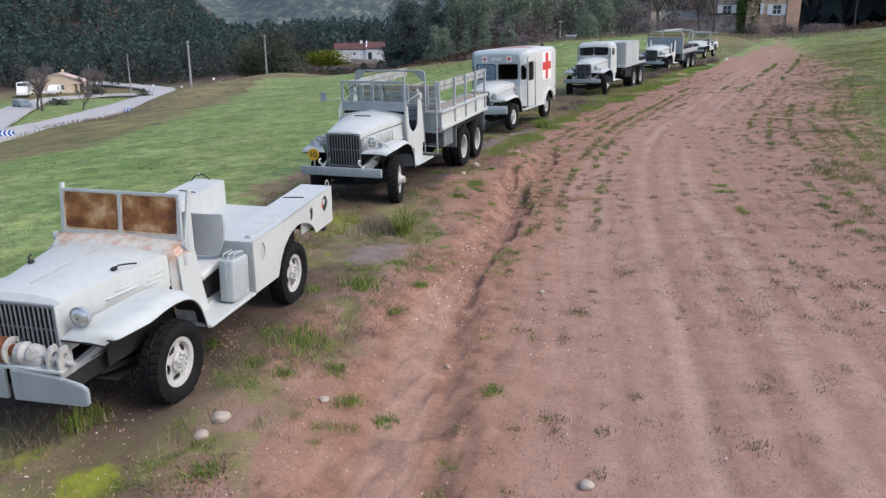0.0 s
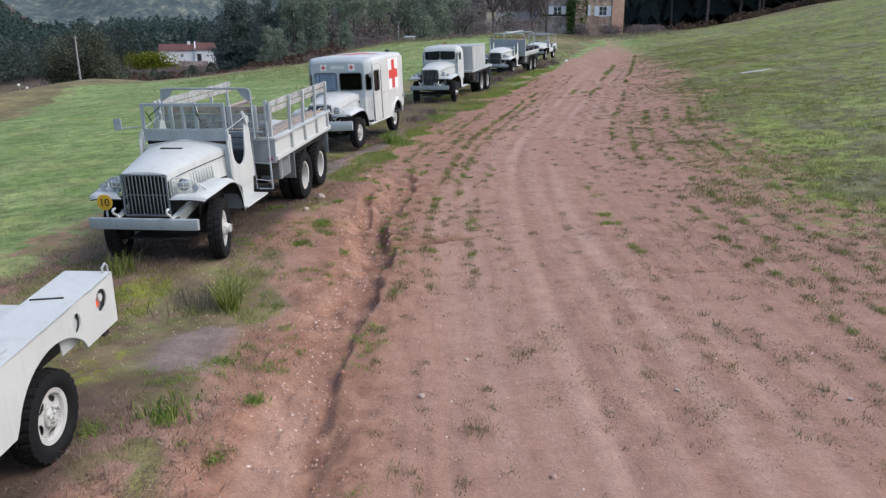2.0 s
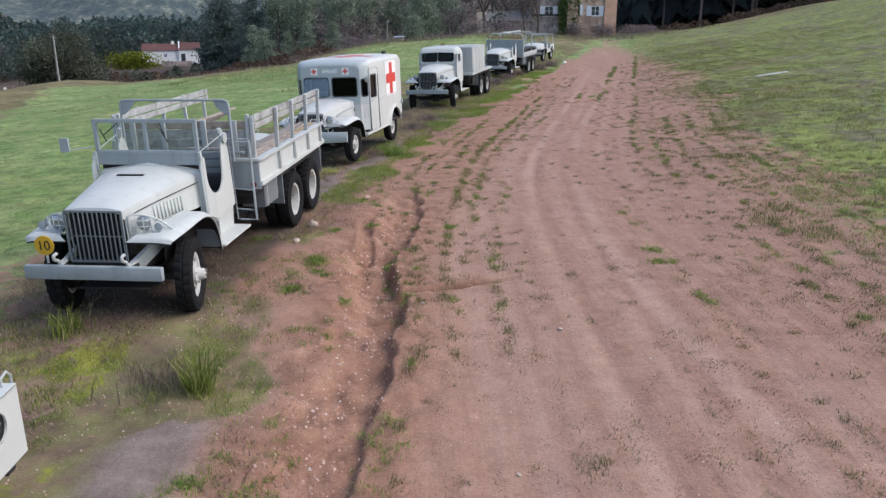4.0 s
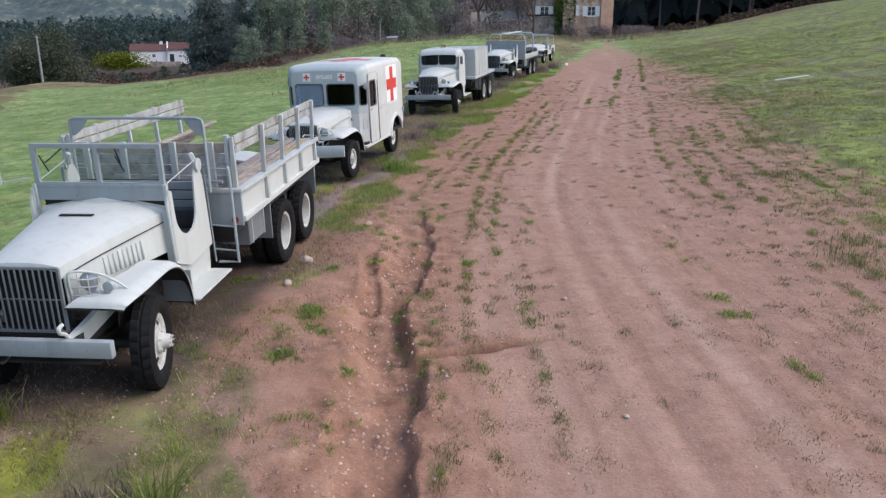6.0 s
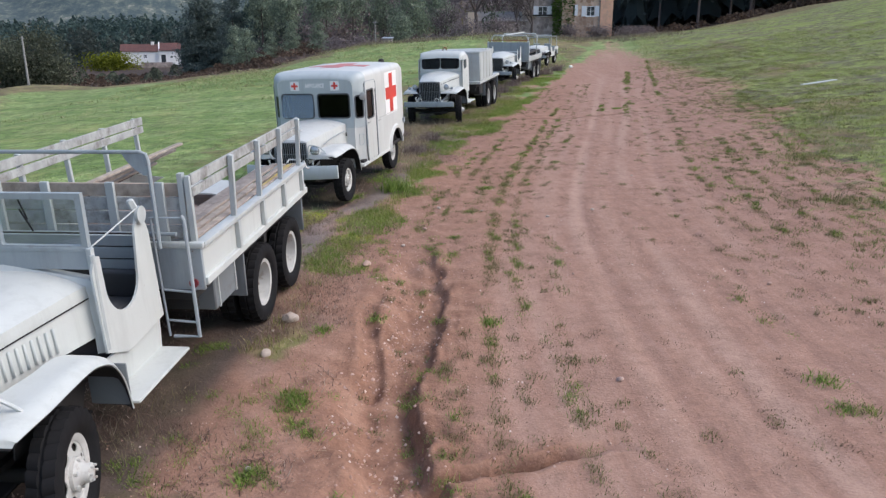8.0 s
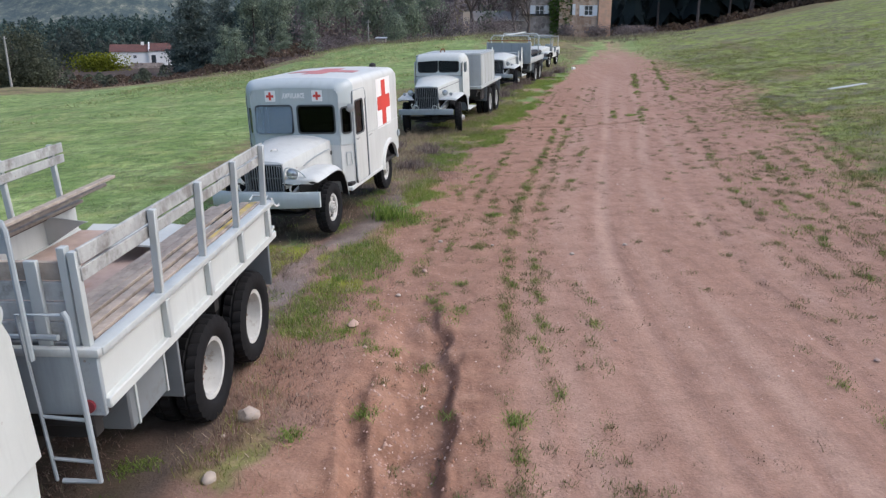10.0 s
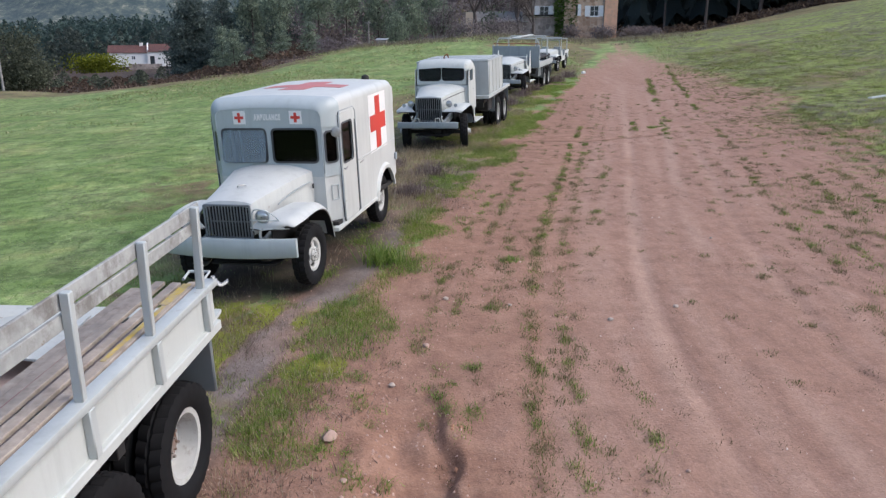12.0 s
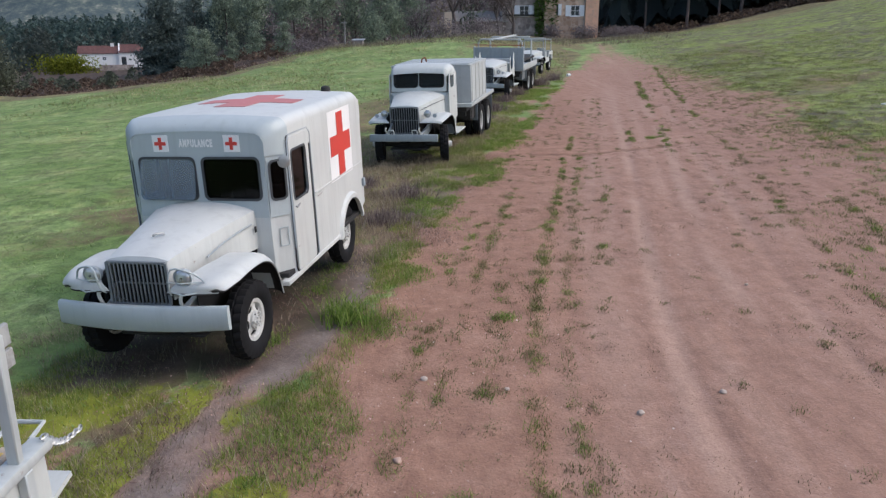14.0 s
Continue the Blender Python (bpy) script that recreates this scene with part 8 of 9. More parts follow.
for x, y, h in ((-72.5, 131, 1.6), (-71, 134, 2.6), (-66.5, 128, 2.2), (-83, 143, 1.6), (-92, 147, 2.2), (-45.0, 158, 1.8), (-41.0, 160, 1.8)):
    m = thing("road_sign", "small white road sign on a post", "road sign", pose(x, y, float(ground_height(x, y)), 0, 0, 30), "small road signs")
    part("post", cyl((0, 0, -0.3), (0, 0, h), 0.05, seg=8), STEEL, m)
    part("plate", box(-0.22, 0.22, -0.05, -0.02, h - 0.35, h, 0.01), WHITESIGN, m)


def parked(name, label, x, y, turn, length, width, height, paint, cab=0.3):
    c = thing(name, label, "van" if height > 1.7 else "car", pose(x, y, float(ground_height(x, y)) + 0.28, 0, 0, turn))
    L, W = length / 2, width / 2
    prof = [(-L, 0.35), (-L, 0.95), (-L + 0.15, 1.0), (-L + cab * length * 0.5, 1.1), (-L + cab * length, height), (L - 0.1, height), (L, height * 0.9), (L, 0.35)]
    bm = plate([(a, b) for a, b in prof], [], "x", -W, W)
    bmesh.ops.bevel(bm, geom=[e for e in bm.edges if e.calc_face_angle(0) > 0.3], offset=0.08, segments=2, affect="EDGES")
    part("body", bm, paint, c)
    part("windscreen", loft([[(-W + 0.15, -L + cab * length * 0.53, 1.14), (W - 0.15, -L + cab * length * 0.53, 1.14)], [(-W + 0.2, -L + cab * length * 0.96, height - 0.1), (W - 0.2, -L + cab * length * 0.96, height - 0.1)]], 0.03), WINDOWDARK, c)
    for s in (-1, 1):
        part("side_window", box(min(s * W, s * (W + 0.012)), max(s * W, s * (W + 0.012)), -L + cab * length * 1.05, -L + cab * length * 1.05 + 0.8, 1.1, height - 0.25, 0.004), WINDOWDARK, c)
        for y0 in (-L + 0.8, L - 0.8):
            part("wheel", moved(lathe([(-0.1, 0.1), (-0.1, 0.32), (0.1, 0.32), (0.1, 0.1)], 16, closed=False), Matrix.Translation((s * (W - 0.08), y0, 0.32))), RUBBER, c)
    return c


parked("camper_van", "white camper van parked by the side road", -116.5, 138.5, 30, 6.2, 2.1, 2.8, RENDERWHITE, 0.22)
parked("delivery_van", "small white van parked by the side road", -113.0, 143.0, 25, 4.4, 1.8, 1.9, RENDERWHITE, 0.3)
parked("parked_car", "small grey-green car parked by the road", -96.0, 113.0, 60, 4.0, 1.7, 1.45, GREY, 0.35)


# ---- grass, weeds and stones ----
def grass_material(name, stops):
    m, t, b = nodes_of(name)
    geo_n = t.nodes.new("ShaderNodeNewGeometry")
    col = ramp(t, geo_n.outputs["Random Per Island"], stops)
    patch = ramp(t, noise_tex(t, 0.9, 4, 0.6, coords(t)), [(0.3, (0.72,) * 3), (0.7, (1.2,) * 3)])
    t.links.new(mix(t, 1.0, col, patch, "MULTIPLY"), b.inputs["Base Color"])
    b.inputs["Roughness"].default_value = 0.7
    b.inputs["Specular IOR Level"].default_value = 0.25
    thin = t.nodes.new("ShaderNodeBsdfTranslucent")
    both_sides = t.nodes.new("ShaderNodeMixShader")
    both_sides.inputs[0].default_value = 0.5
    t.links.new(mix(t, 1.0, col, patch, "MULTIPLY"), thin.inputs["Color"])
    t.links.new(b.outputs[0], both_sides.inputs[1])
    t.links.new(thin.outputs[0], both_sides.inputs[2])
    t.links.new(both_sides.outputs[0], t.nodes["Material Output"].inputs["Surface"])
    return m


FIELDGRASS = grass_material("field_grass", [(0.0, (0.155, 0.25, 0.073)), (0.5, (0.215, 0.325, 0.10)), (0.85, (0.28, 0.385, 0.135)), (1.0, (0.40, 0.42, 0.22))])
TRACKGRASS = grass_material("track_weeds", [(0.0, (0.115, 0.115, 0.045)), (0.5, (0.18, 0.185, 0.07)), (0.8, (0.25, 0.24, 0.115)), (1.0, (0.40, 0.34, 0.20))])
VERGE = grass_material("verge_grass", [(0.0, (0.12, 0.17, 0.035)), (0.45, (0.23, 0.29, 0.055)), (0.75, (0.35, 0.37, 0.11)), (1.0, (0.54, 0.47, 0.27))])
STRAW = grass_material("dry_straw", [(0.0, (0.22, 0.17, 0.11)), (0.6, (0.40, 0.32, 0.21)), (1.0, (0.56, 0.47, 0.33))])
LUSH = grass_material("lush_grass", [(0.0, (0.10, 0.175, 0.035)), (0.5, (0.20, 0.30, 0.06)), (1.0, (0.37, 0.44, 0.13))])
ROUGH = grass_material("rough_grass", [(0.0, (0.20, 0.25, 0.09)), (0.5, (0.27, 0.31, 0.125)), (0.8, (0.38, 0.37, 0.19)), (1.0, (0.50, 0.43, 0.27))])
DEADWEED = grass_material("withered_weeds", [(0.0, (0.10, 0.07, 0.045)), (0.6, (0.17, 0.12, 0.075)), (1.0, (0.27, 0.20, 0.125))])
LITTER = grass_material("reddish_litter", [(0.0, (0.11, 0.07, 0.058)), (0.5, (0.21, 0.14, 0.115)), (0.85, (0.34, 0.25, 0.20)), (1.0, (0.52, 0.43, 0.34))])
SLOPEGRASS = grass_material("slope_grass", [(0.0, (0.10, 0.125, 0.036)), (0.5, (0.175, 0.23, 0.055)), (0.85, (0.27, 0.31, 0.085)), (1.0, (0.42, 0.38, 0.2))])
HEATHER = grass_material("purple_heather", [(0.0, (0.13, 0.11, 0.085)), (0.5, (0.22, 0.185, 0.14)), (0.8, (0.26, 0.25, 0.13)), (1.0, (0.40, 0.34, 0.26))])


SHRUB = grass_material("dry_shrub_twigs", [(0.0, (0.10, 0.07, 0.07)), (0.5, (0.20, 0.15, 0.145)), (0.85, (0.32, 0.26, 0.22)), (1.0, (0.46, 0.40, 0.31))])


def blades_mesh(name, X, Y, per, height, spread_, width, material, lean=0.5, bent=False, drawn=1.0):
    """Blades of grass: tufts at X, Y (drawn out along the track), each blade a straight spike, or a bent, tapering strip of two faces."""
    n = len(X)
    Z = ground_height(X, Y)
    hs = np.broadcast_to(height, n)
    x = np.repeat(X, per) + rng.normal(size=n * per) * spread_
    along = rng.normal(size=n * per) * spread_ * drawn
    y = np.repeat(Y, per) + along
    x = x + (along * np.repeat(np.clip(0.29 * (Y - 14) / 12, 0, 0.29), per) if drawn > 1 else 0)
    z = np.repeat(Z, per) - 0.01
    h = np.repeat(hs, per) * rng.uniform(0.45, 1.25, n * per)
    a = rng.uniform(0, math.tau, n * per)
    out = h * lean * rng.uniform(0.1, 1.2, n * per)
    dx, dy = np.cos(a), np.sin(a)
    w = width * rng.uniform(0.6, 1.4, n * per)
    p0 = np.stack([x - dy * w, y + dx * w, z], 1)
    p1 = np.stack([x + dy * w, y - dx * w, z], 1)
    p4 = np.stack([x + dx * out, y + dy * out, z + h], 1)
    k = np.arange(n * per)[:, None]
    if bent:
        p2 = np.stack([x + dx * out * 0.4 + dy * w * 0.8, y + dy * out * 0.4 - dx * w * 0.8, z + h * 0.6], 1)
        p3 = np.stack([x + dx * out * 0.4 - dy * w * 0.8, y + dy * out * 0.4 + dx * w * 0.8, z + h * 0.6], 1)
        v = np.stack([p0, p1, p2, p3, p4], 1).reshape(-1, 3)
        loops = np.concatenate([k * 5 + [0, 1, 2, 3], k * 5 + [3, 2, 4]], 1).ravel()
        starts = (k * 7 + [0, 4]).ravel()
    else:
        v = np.stack([p0, p1, p4], 1).reshape(-1, 3)
        loops, starts = np.arange(3 * n * per), np.arange(0, 3 * n * per, 3)
    me = bpy.data.meshes.new(name)
    me.vertices.add(len(v))
    me.vertices.foreach_set("co", v.ravel())
    me.loops.add(len(loops))
    me.loops.foreach_set("vertex_index", loops)
    me.polygons.add(len(starts))
    me.polygons.foreach_set("loop_start", starts)
    me.update(calc_edges=True)
    me.materials.append(material)
    return me


def sow(n, u0, u1, y0, y1, keep=None):
    """Random places between two offsets from the track's middle line."""
    y = rng.uniform(y0, y1, n)
    u = rng.uniform(u0, u1, n)
    x = u + track_mid(y)
    if keep is not None:
        ok = rng.uniform(size=n) < keep(x, y, u)
        x, y = x[ok], y[ok]
    return x, y


def stuff(name, me, label, category="grass"):
    return tagged(new(name, me), label, category, kind="stuff")


UNDER = [(-4.4, 4.6, 9.3, 1.0, 1.94), (-4.39, 13.0, 19.3, 1.0, 7.55), (-3.13, 22.5, 27.1, 0.95, 15.3)]


def open_ground(x, y):
    """1 in the open, 0 beneath a vehicle where the grass is thin."""
    out = np.ones_like(x)
    for cx, ya, yb, half, turn in UNDER:
        axis = cx + np.tan(radians(turn)) * (y - ya - 0.7)
        out = out * (1 - 0.95 * ((np.abs(x - axis) < half) & (y > ya + 0.2) & (y < yb)))
    return out


def off_path(x, y):
    """0 on the bare footpath in the verge, 1 away from it."""
    return smooth(0.18, 0.34, np.abs(x - line_at(y, PATH_Y, PATH_X))) * smooth(0.8, 1.2, np.hypot((x + 3.15) / 0.65, (y - 10.2) / 1.2))


patchy = lambda x, y, s, seed: fbm(x * s, y * s, 3, seed)

# weeds on the track: small tufts in rows between the wheel lines, thickening towards the slope
def tuft_rows(lanes, gap, wander=0.05):
    """Places along rows beside the track's middle line; lanes: offset, first and last y, share of tufts that grew."""
    xs, ys = [], []
    for u0, ya, yb, share in lanes:
        y = np.arange(ya, yb, gap) + rng.normal(size=len(np.arange(ya, yb, gap))) * gap * 0.4
        grown = rng.uniform(size=len(y)) < share * 2.2 * smooth(0.22, 0.58, patchy(y, y * 0 + u0 * 3.0, 0.45, 83))
        y = y[grown]
        ys.append(y)
        xs.append(track_mid(y) + u0 + 0.10 * (fbm(y * 0.3, y * 0 + u0, 2, 91) - 0.5) + rng.normal(size=len(y)) * wander)
    return np.concatenate(xs), np.concatenate(ys)


right_lanes = [(u, 6.5, 56, 0.05 + 0.5 * float(smooth(1.5, 4.8, u))) for u in np.arange(1.5, 7.8, 0.2)]
left_lanes = [(u, 14.5, 45, 0.8) for u in (-1.75, -1.5, -1.25, -0.98, -0.72, -0.12, 0.16, 0.42)] + [(u, 5, 16, 0.4) for u in (-0.95, -0.7, -0.45, -0.15, 0.2)] + [(u, 5, 16, 0.16) for u in (0.6, 1.1, 1.9, 2.6, 3.1)] + [(0.68, 14, 40, 0.10), (0.9, 8, 40, 0.07), (1.2, 8, 40, 0.06)]
WX, WY = tuft_rows(right_lanes + left_lanes, 0.30)
size_ = rng.uniform(0.35, 1.1, len(WX)) ** 1.2
stuff("dead_weeds", blades_mesh("dead_weeds", WX, WY, 28, 0.026 * size_, 0.05, 0.005, DEADWEED, 1.5, drawn=1.6), "low dark brown withered weeds in rows along the dirt track", "weeds")
live = rng.uniform(size=len(WX)) < 0.55
stuff("track_weeds", blades_mesh("track_weeds", WX[live], WY[live], 50, 0.052 * size_[live], 0.046, 0.0042, TRACKGRASS, 0.9), "low olive weeds in rows along the dirt track", "weeds")
rows_ = [(-0.42, 12, 30, 1.0), (-0.37, 18, 36, 0.55), (-0.84, 12, 25, 0.55), (-1.26, 18, 30, 0.45), (-1.6, 19, 28, 0.35), (-0.02, 17, 34, 0.5), (0.24, 12.5, 16.5, 0.7), (0.55, 18, 30, 0.3), (2.2, 33, 50, 0.6), (2.3, 36, 50, 0.5), (3.5, 38, 56, 0.8), (1.3, 34.6, 36.6, 0.9), (2.65, 12.5, 18.5, 0.7), (5.2, 10, 30, 0.8), (5.9, 12, 34, 0.8), (4.6, 9, 30, 0.6), (4.1, 8, 26, 0.4), (6.4, 14, 36, 0.7), (3.6, 18, 34, 0.3)]
GXR, GYR = tuft_rows(rows_, 0.22, 0.045)
size_ = rng.uniform(0.45, 1.2, len(GXR)) * (1 + 0.012 * np.maximum(0, GYR - 15))
stuff("track_weeds", blades_mesh("track_weeds", GXR, GYR, 95, 0.046 * size_, 0.05, 0.0036, TRACKGRASS, 1.1, drawn=1.9), "soft olive-green weed tufts in lines along the wheel tracks", "weeds")
fresh = rng.uniform(size=len(GXR)) < 0.3
stuff("track_weeds", blades_mesh("track_weeds", GXR[fresh], GYR[fresh], 80, 0.055 * size_[fresh], 0.04, 0.0036, LUSH, 1.0, drawn=1.6), "fresh green weed tufts in lines along the wheel tracks", "weeds")
x, y = sow(2600, -1.2, 5.5, 4, 45, lambda x, y, u: smooth(0.45, 0.62, patchy(x, y, 0.8, 19)))
stuff("dead_weeds", blades_mesh("dead_weeds", x, y, 34, rng.uniform(0.012, 0.032, len(x)), 0.05, 0.0045, DEADWEED, 1.8, drawn=1.4), "sparse withered weeds on bare red dirt", "weeds")
x, y = sow(1300, 0.2, 6.0, 3.4, 14.5, lambda x, y, u: 0.15 + smooth(0.44, 0.58, patchy(x, y, 0.9, 263)))
stuff("dead_weeds", blades_mesh("dead_weeds", x, y, 34, rng.uniform(0.01, 0.028, len(x)), 0.05, 0.004, DEADWEED, 1.9, drawn=1.4), "flattened dark weeds on the near dirt track", "weeds")
x, y = sow(420, 0.4, 6.0, 3.4, 14.5, lambda x, y, u: smooth(0.46, 0.6, patchy(x, y, 0.8, 269)))
stuff("track_weeds", blades_mesh("track_weeds", x, y, 70, rng.uniform(0.02, 0.045, len(x)), 0.055, 0.0034, TRACKGRASS, 1.5, drawn=1.7), "low olive weeds scattered over the near track", "weeds")
x, y = sow(1100, -3.6, -0.9, 2.8, 21, lambda x, y, u: smooth(0.46, 0.60, patchy(x, y, 1.1, 23)) * smooth(0.12, 0.35, np.abs(x - line_at(y, GULLY_Y, GULLY_X) + 0.3)))
stuff("bank_weeds", blades_mesh("bank_weeds", x, y, 80, rng.uniform(0.025, 0.055, len(x)), 0.05, 0.0034, LUSH, 1.5), "green weeds on the orange washed soil", "weeds")

# verge between the track and the vehicles
x, y = sow(14000, -5.6, -2.3, 2.6, 50, lambda x, y, u: (1 - 0.45 * smooth(20, 17, y)) * off_path(x, y) * (1 - 0.75 * smooth(21, 18, y) * smooth(12.0, 13.5, y)) * (1 - 0.8 * smooth(9.5, 7.5, y) * smooth(-4.6, -4.0, u)) * open_ground(x, y) * smooth(0.45, 0.55, patchy(x, y, 1.1, 29)) * np.clip(smooth(-2.0, -3.0, u) + smooth(19, 22, y), 0, 1))
stuff("verge_grass", blades_mesh("verge_grass", x, y, 34, rng.uniform(0.04, 0.10, len(x)), 0.07, 0.0036, VERGE, 1.0), "uneven green and yellowed verge grass")
x, y = sow(7600, -3.4, -1.25, 19, 52, lambda x, y, u: off_path(x, y) * smooth(0.44, 0.54, patchy(x, y, 1.1, 37)) * smooth(-1.6 + 0.02 * np.maximum(0, y - 28), -2.15 + 0.02 * np.maximum(0, y - 28), u + 0.7 * (patchy(x, y, 1.6, 61) - 0.5)))
stuff("verge_grass", blades_mesh("verge_grass", x, y, 40, rng.uniform(0.03, 0.10, len(x)), 0.07, 0.0036, LUSH, 1.0), "fresh green verge grass by the track")
x, y = sow(1400, -5.6, -2.7, 25.5, 46, lambda x, y, u: open_ground(x, y) * smooth(0.44, 0.56, patchy(x, y, 0.9, 291)))
stuff("dry_grass", blades_mesh("dry_grass", x, y, 34, rng.uniform(0.08, 0.22, len(x)), 0.10, 0.004, STRAW, 1.1), "pale dry grass between the parked trucks")
x, y = sow(5200, -6.5, -2.4, 4, 46, lambda x, y, u: 0.6 * off_path(x, y) * (0.35 + 0.65 * open_ground(x, y)) * smooth(0.46, 0.62, patchy(x, y, 0.7, 43)))
stuff("dry_grass", blades_mesh("dry_grass", x, y, 22, rng.uniform(0.06, 0.18, len(x)), 0.09, 0.0024, STRAW, 0.9), "dry straw-coloured grass among the green")
x, y = sow(14500, -6.4, -1.9, 2.6, 34, lambda x, y, u: smooth(0.40, 0.55, patchy(x, y, 0.7, 113)) * smooth(-1.6, -2.6, u + 0.6 * (patchy(x, y, 1.3, 5) - 0.5)) * off_path(x, y))
stuff("dead_weeds", blades_mesh("dead_weeds", x, y, 21, rng.uniform(0.015, 0.06, len(x)), 0.12, 0.0042, LITTER, 2.4), "matted reddish-brown dead weeds beside the trucks", "weeds")
for ya, yb, num in ((11.2, 13.9, 520), (2.4, 5.2, 160)):
    x, y = sow(num, -6.0, -2.7, ya, yb, lambda x, y, u: off_path(x, y) * open_ground(x, y) * smooth(0.40, 0.52, patchy(x, y, 1.2, 163)))
    stuff("verge_grass", blades_mesh("verge_grass", x, y, 45, rng.uniform(0.02, 0.055, len(x)), 0.08, 0.0034, VERGE, 1.3), "short mixed grass between the vehicles")
x, y = sow(1100, -6.5, -3.0, 6, 44, lambda x, y, u: smooth(0.52, 0.66, patchy(x, y, 0.6, 47)))
stuff("heather", blades_mesh("heather", x, y, 50, rng.uniform(0.05, 0.13, len(x)), 0.12, 0.0026, HEATHER, 1.0), "low purple-brown heather", "heather")

x, y = sow(2600, -4.4, -1.6, 4, 20.5, lambda x, y, u: smooth(0.42, 0.6, patchy(x, y, 0.6, 211)))
stuff("straw_litter", blades_mesh("straw_litter", x, y, 4, rng.uniform(0.006, 0.016, len(x)), 0.10, 0.0035, STRAW, 7.0), "pale broken straw lying on the red soil", "straw")

# field on the far side of the vehicles
x, y = sow(30000, -30, -4.6, 6, 62, lambda x, y, u: 0.75 * smooth(-33, -12, u) * smooth(60, 22, y) + 0.12)
stuff("field_grass", blades_mesh("field_grass", x, y, 13, rng.uniform(0.018, 0.05, len(x)) * (1 + 0.01 * np.maximum(0, y - 20)), 0.17, 0.007, FIELDGRASS, 2.2), "short bright green field grass")
# slope beside the track
x, y = sow(9000, 4.3, 22, 8, 62, lambda x, y, u: smooth(0.36, 0.56, patchy(x, y, 0.45, 53)) * smooth(4.0, 6.5, u) * smooth(24, 9, u))
stuff("slope_grass", blades_mesh("slope_grass", x, y, 36, rng.uniform(0.03, 0.10, len(x)), 0.15, 0.005, SLOPEGRASS, 1.3), "patchy green grass on the slope")
x, y = sow(5200, 3.2, 10.5, 7, 60, lambda x, y, u: smooth(0.40, 0.56, patchy(x, y, 0.7, 151)) * smooth(2.6, 6.5, u))
stuff("track_weeds", blades_mesh("track_weeds", x, y, 40, rng.uniform(0.025, 0.06, len(x)), 0.06, 0.0036, TRACKGRASS, 1.1), "low green tufts thickening towards the slope", "weeds")
x, y = sow(4200, 3.0, 11, 7, 60, lambda x, y, u: smooth(0.42, 0.56, patchy(x, y, 0.7, 157)) * smooth(2.2, 6.0, u))
stuff("dead_weeds", blades_mesh("dead_weeds", x, y, 28, rng.uniform(0.02, 0.05, len(x)), 0.06, 0.0034, DEADWEED, 1.6), "dark withered weeds thickening towards the slope", "weeds")
x, y = sow(3400, 5.6, 26, 9, 64, lambda x, y, u: smooth(0.40, 0.6, patchy(x, y, 0.5, 251)) * smooth(5.4, 7.2, u))
stuff("slope_weeds", blades_mesh("slope_weeds", x, y, 34, rng.uniform(0.05, 0.15, len(x)), 0.12, 0.005, ROUGH, 1.1), "rough yellow-green clumps on the slope", "weeds")
x, y = sow(3400, 5.6, 24, 10, 70, lambda x, y, u: smooth(0.46, 0.62, patchy(x, y, 0.3, 127)))
stuff("heather", blades_mesh("heather", x, y, 30, rng.uniform(0.05, 0.11, len(x)), 0.16, 0.0045, HEATHER, 1.2), "low brown heather in patches on the slope", "heather")
x, y = sow(3600, 3.6, 18, 8, 58, lambda x, y, u: smooth(0.42, 0.6, patchy(x, y, 0.5, 59)))
stuff("slope_weeds", blades_mesh("slope_weeds", x, y, 30, rng.uniform(0.03, 0.07, len(x)), 0.09, 0.004, SLOPEGRASS, 1.2), "dull olive weeds on the slope", "weeds")

# rough tall grass on the rise towards the house, and on the field's far half
x, y = sow(7500, -30, -1.5, 44, 97, lambda x, y, u: smooth(0.40, 0.58, patchy(x, y, 0.16, 61)) * smooth(40, 62, y) * (beyond_field(x, y) < 2))
stuff("rough_grass", blades_mesh("rough_grass", x, y, 10, rng.uniform(0.06, 0.15, len(x)), 0.34, 0.022, ROUGH, 1.6), "rough yellowed grass on the rise")
x, y = sow(2600, 3.0, 14, 50, 100, lambda x, y, u: smooth(0.40, 0.58, patchy(x, y, 0.2, 67)))
stuff("rough_grass", blades_mesh("rough_grass", x, y, 10, rng.uniform(0.06, 0.14, len(x)), 0.32, 0.020, ROUGH, 1.6), "rough yellowed grass beside the track's end")
x, y = sow(3000, -24, 8, 76, 104, lambda x, y, u: smooth(0.36, 0.55, patchy(x, y, 0.25, 69)))
stuff("heath_scrub", blades_mesh("heath_scrub", x, y, 12, rng.uniform(0.15, 0.45, len(x)), 0.35, 0.018, HEATHER, 0.8), "low brown heath in front of the house", "heath")

bearing, far_ = np.radians(rng.uniform(4, 46, 7000)), rng.uniform(42, 116, 7000)
x, y = -far_ * np.sin(bearing), far_ * np.cos(bearing)
ok = (beyond_field(x, y) > -2) & (rng.uniform(size=7000) < smooth(0.36, 0.5, patchy(x, y, 0.2, 137)))
x, y = x[ok], y[ok]
stuff("bank_scrub", blades_mesh("bank_scrub", x, y, 12, rng.uniform(0.10, 0.30, len(x)) * (0.45 + 0.9 * smooth(68, 95, np.hypot(x, y))), 0.45, 0.02, LITTER, 1.2), "brown dead scrub on the bank past the field", "scrub")


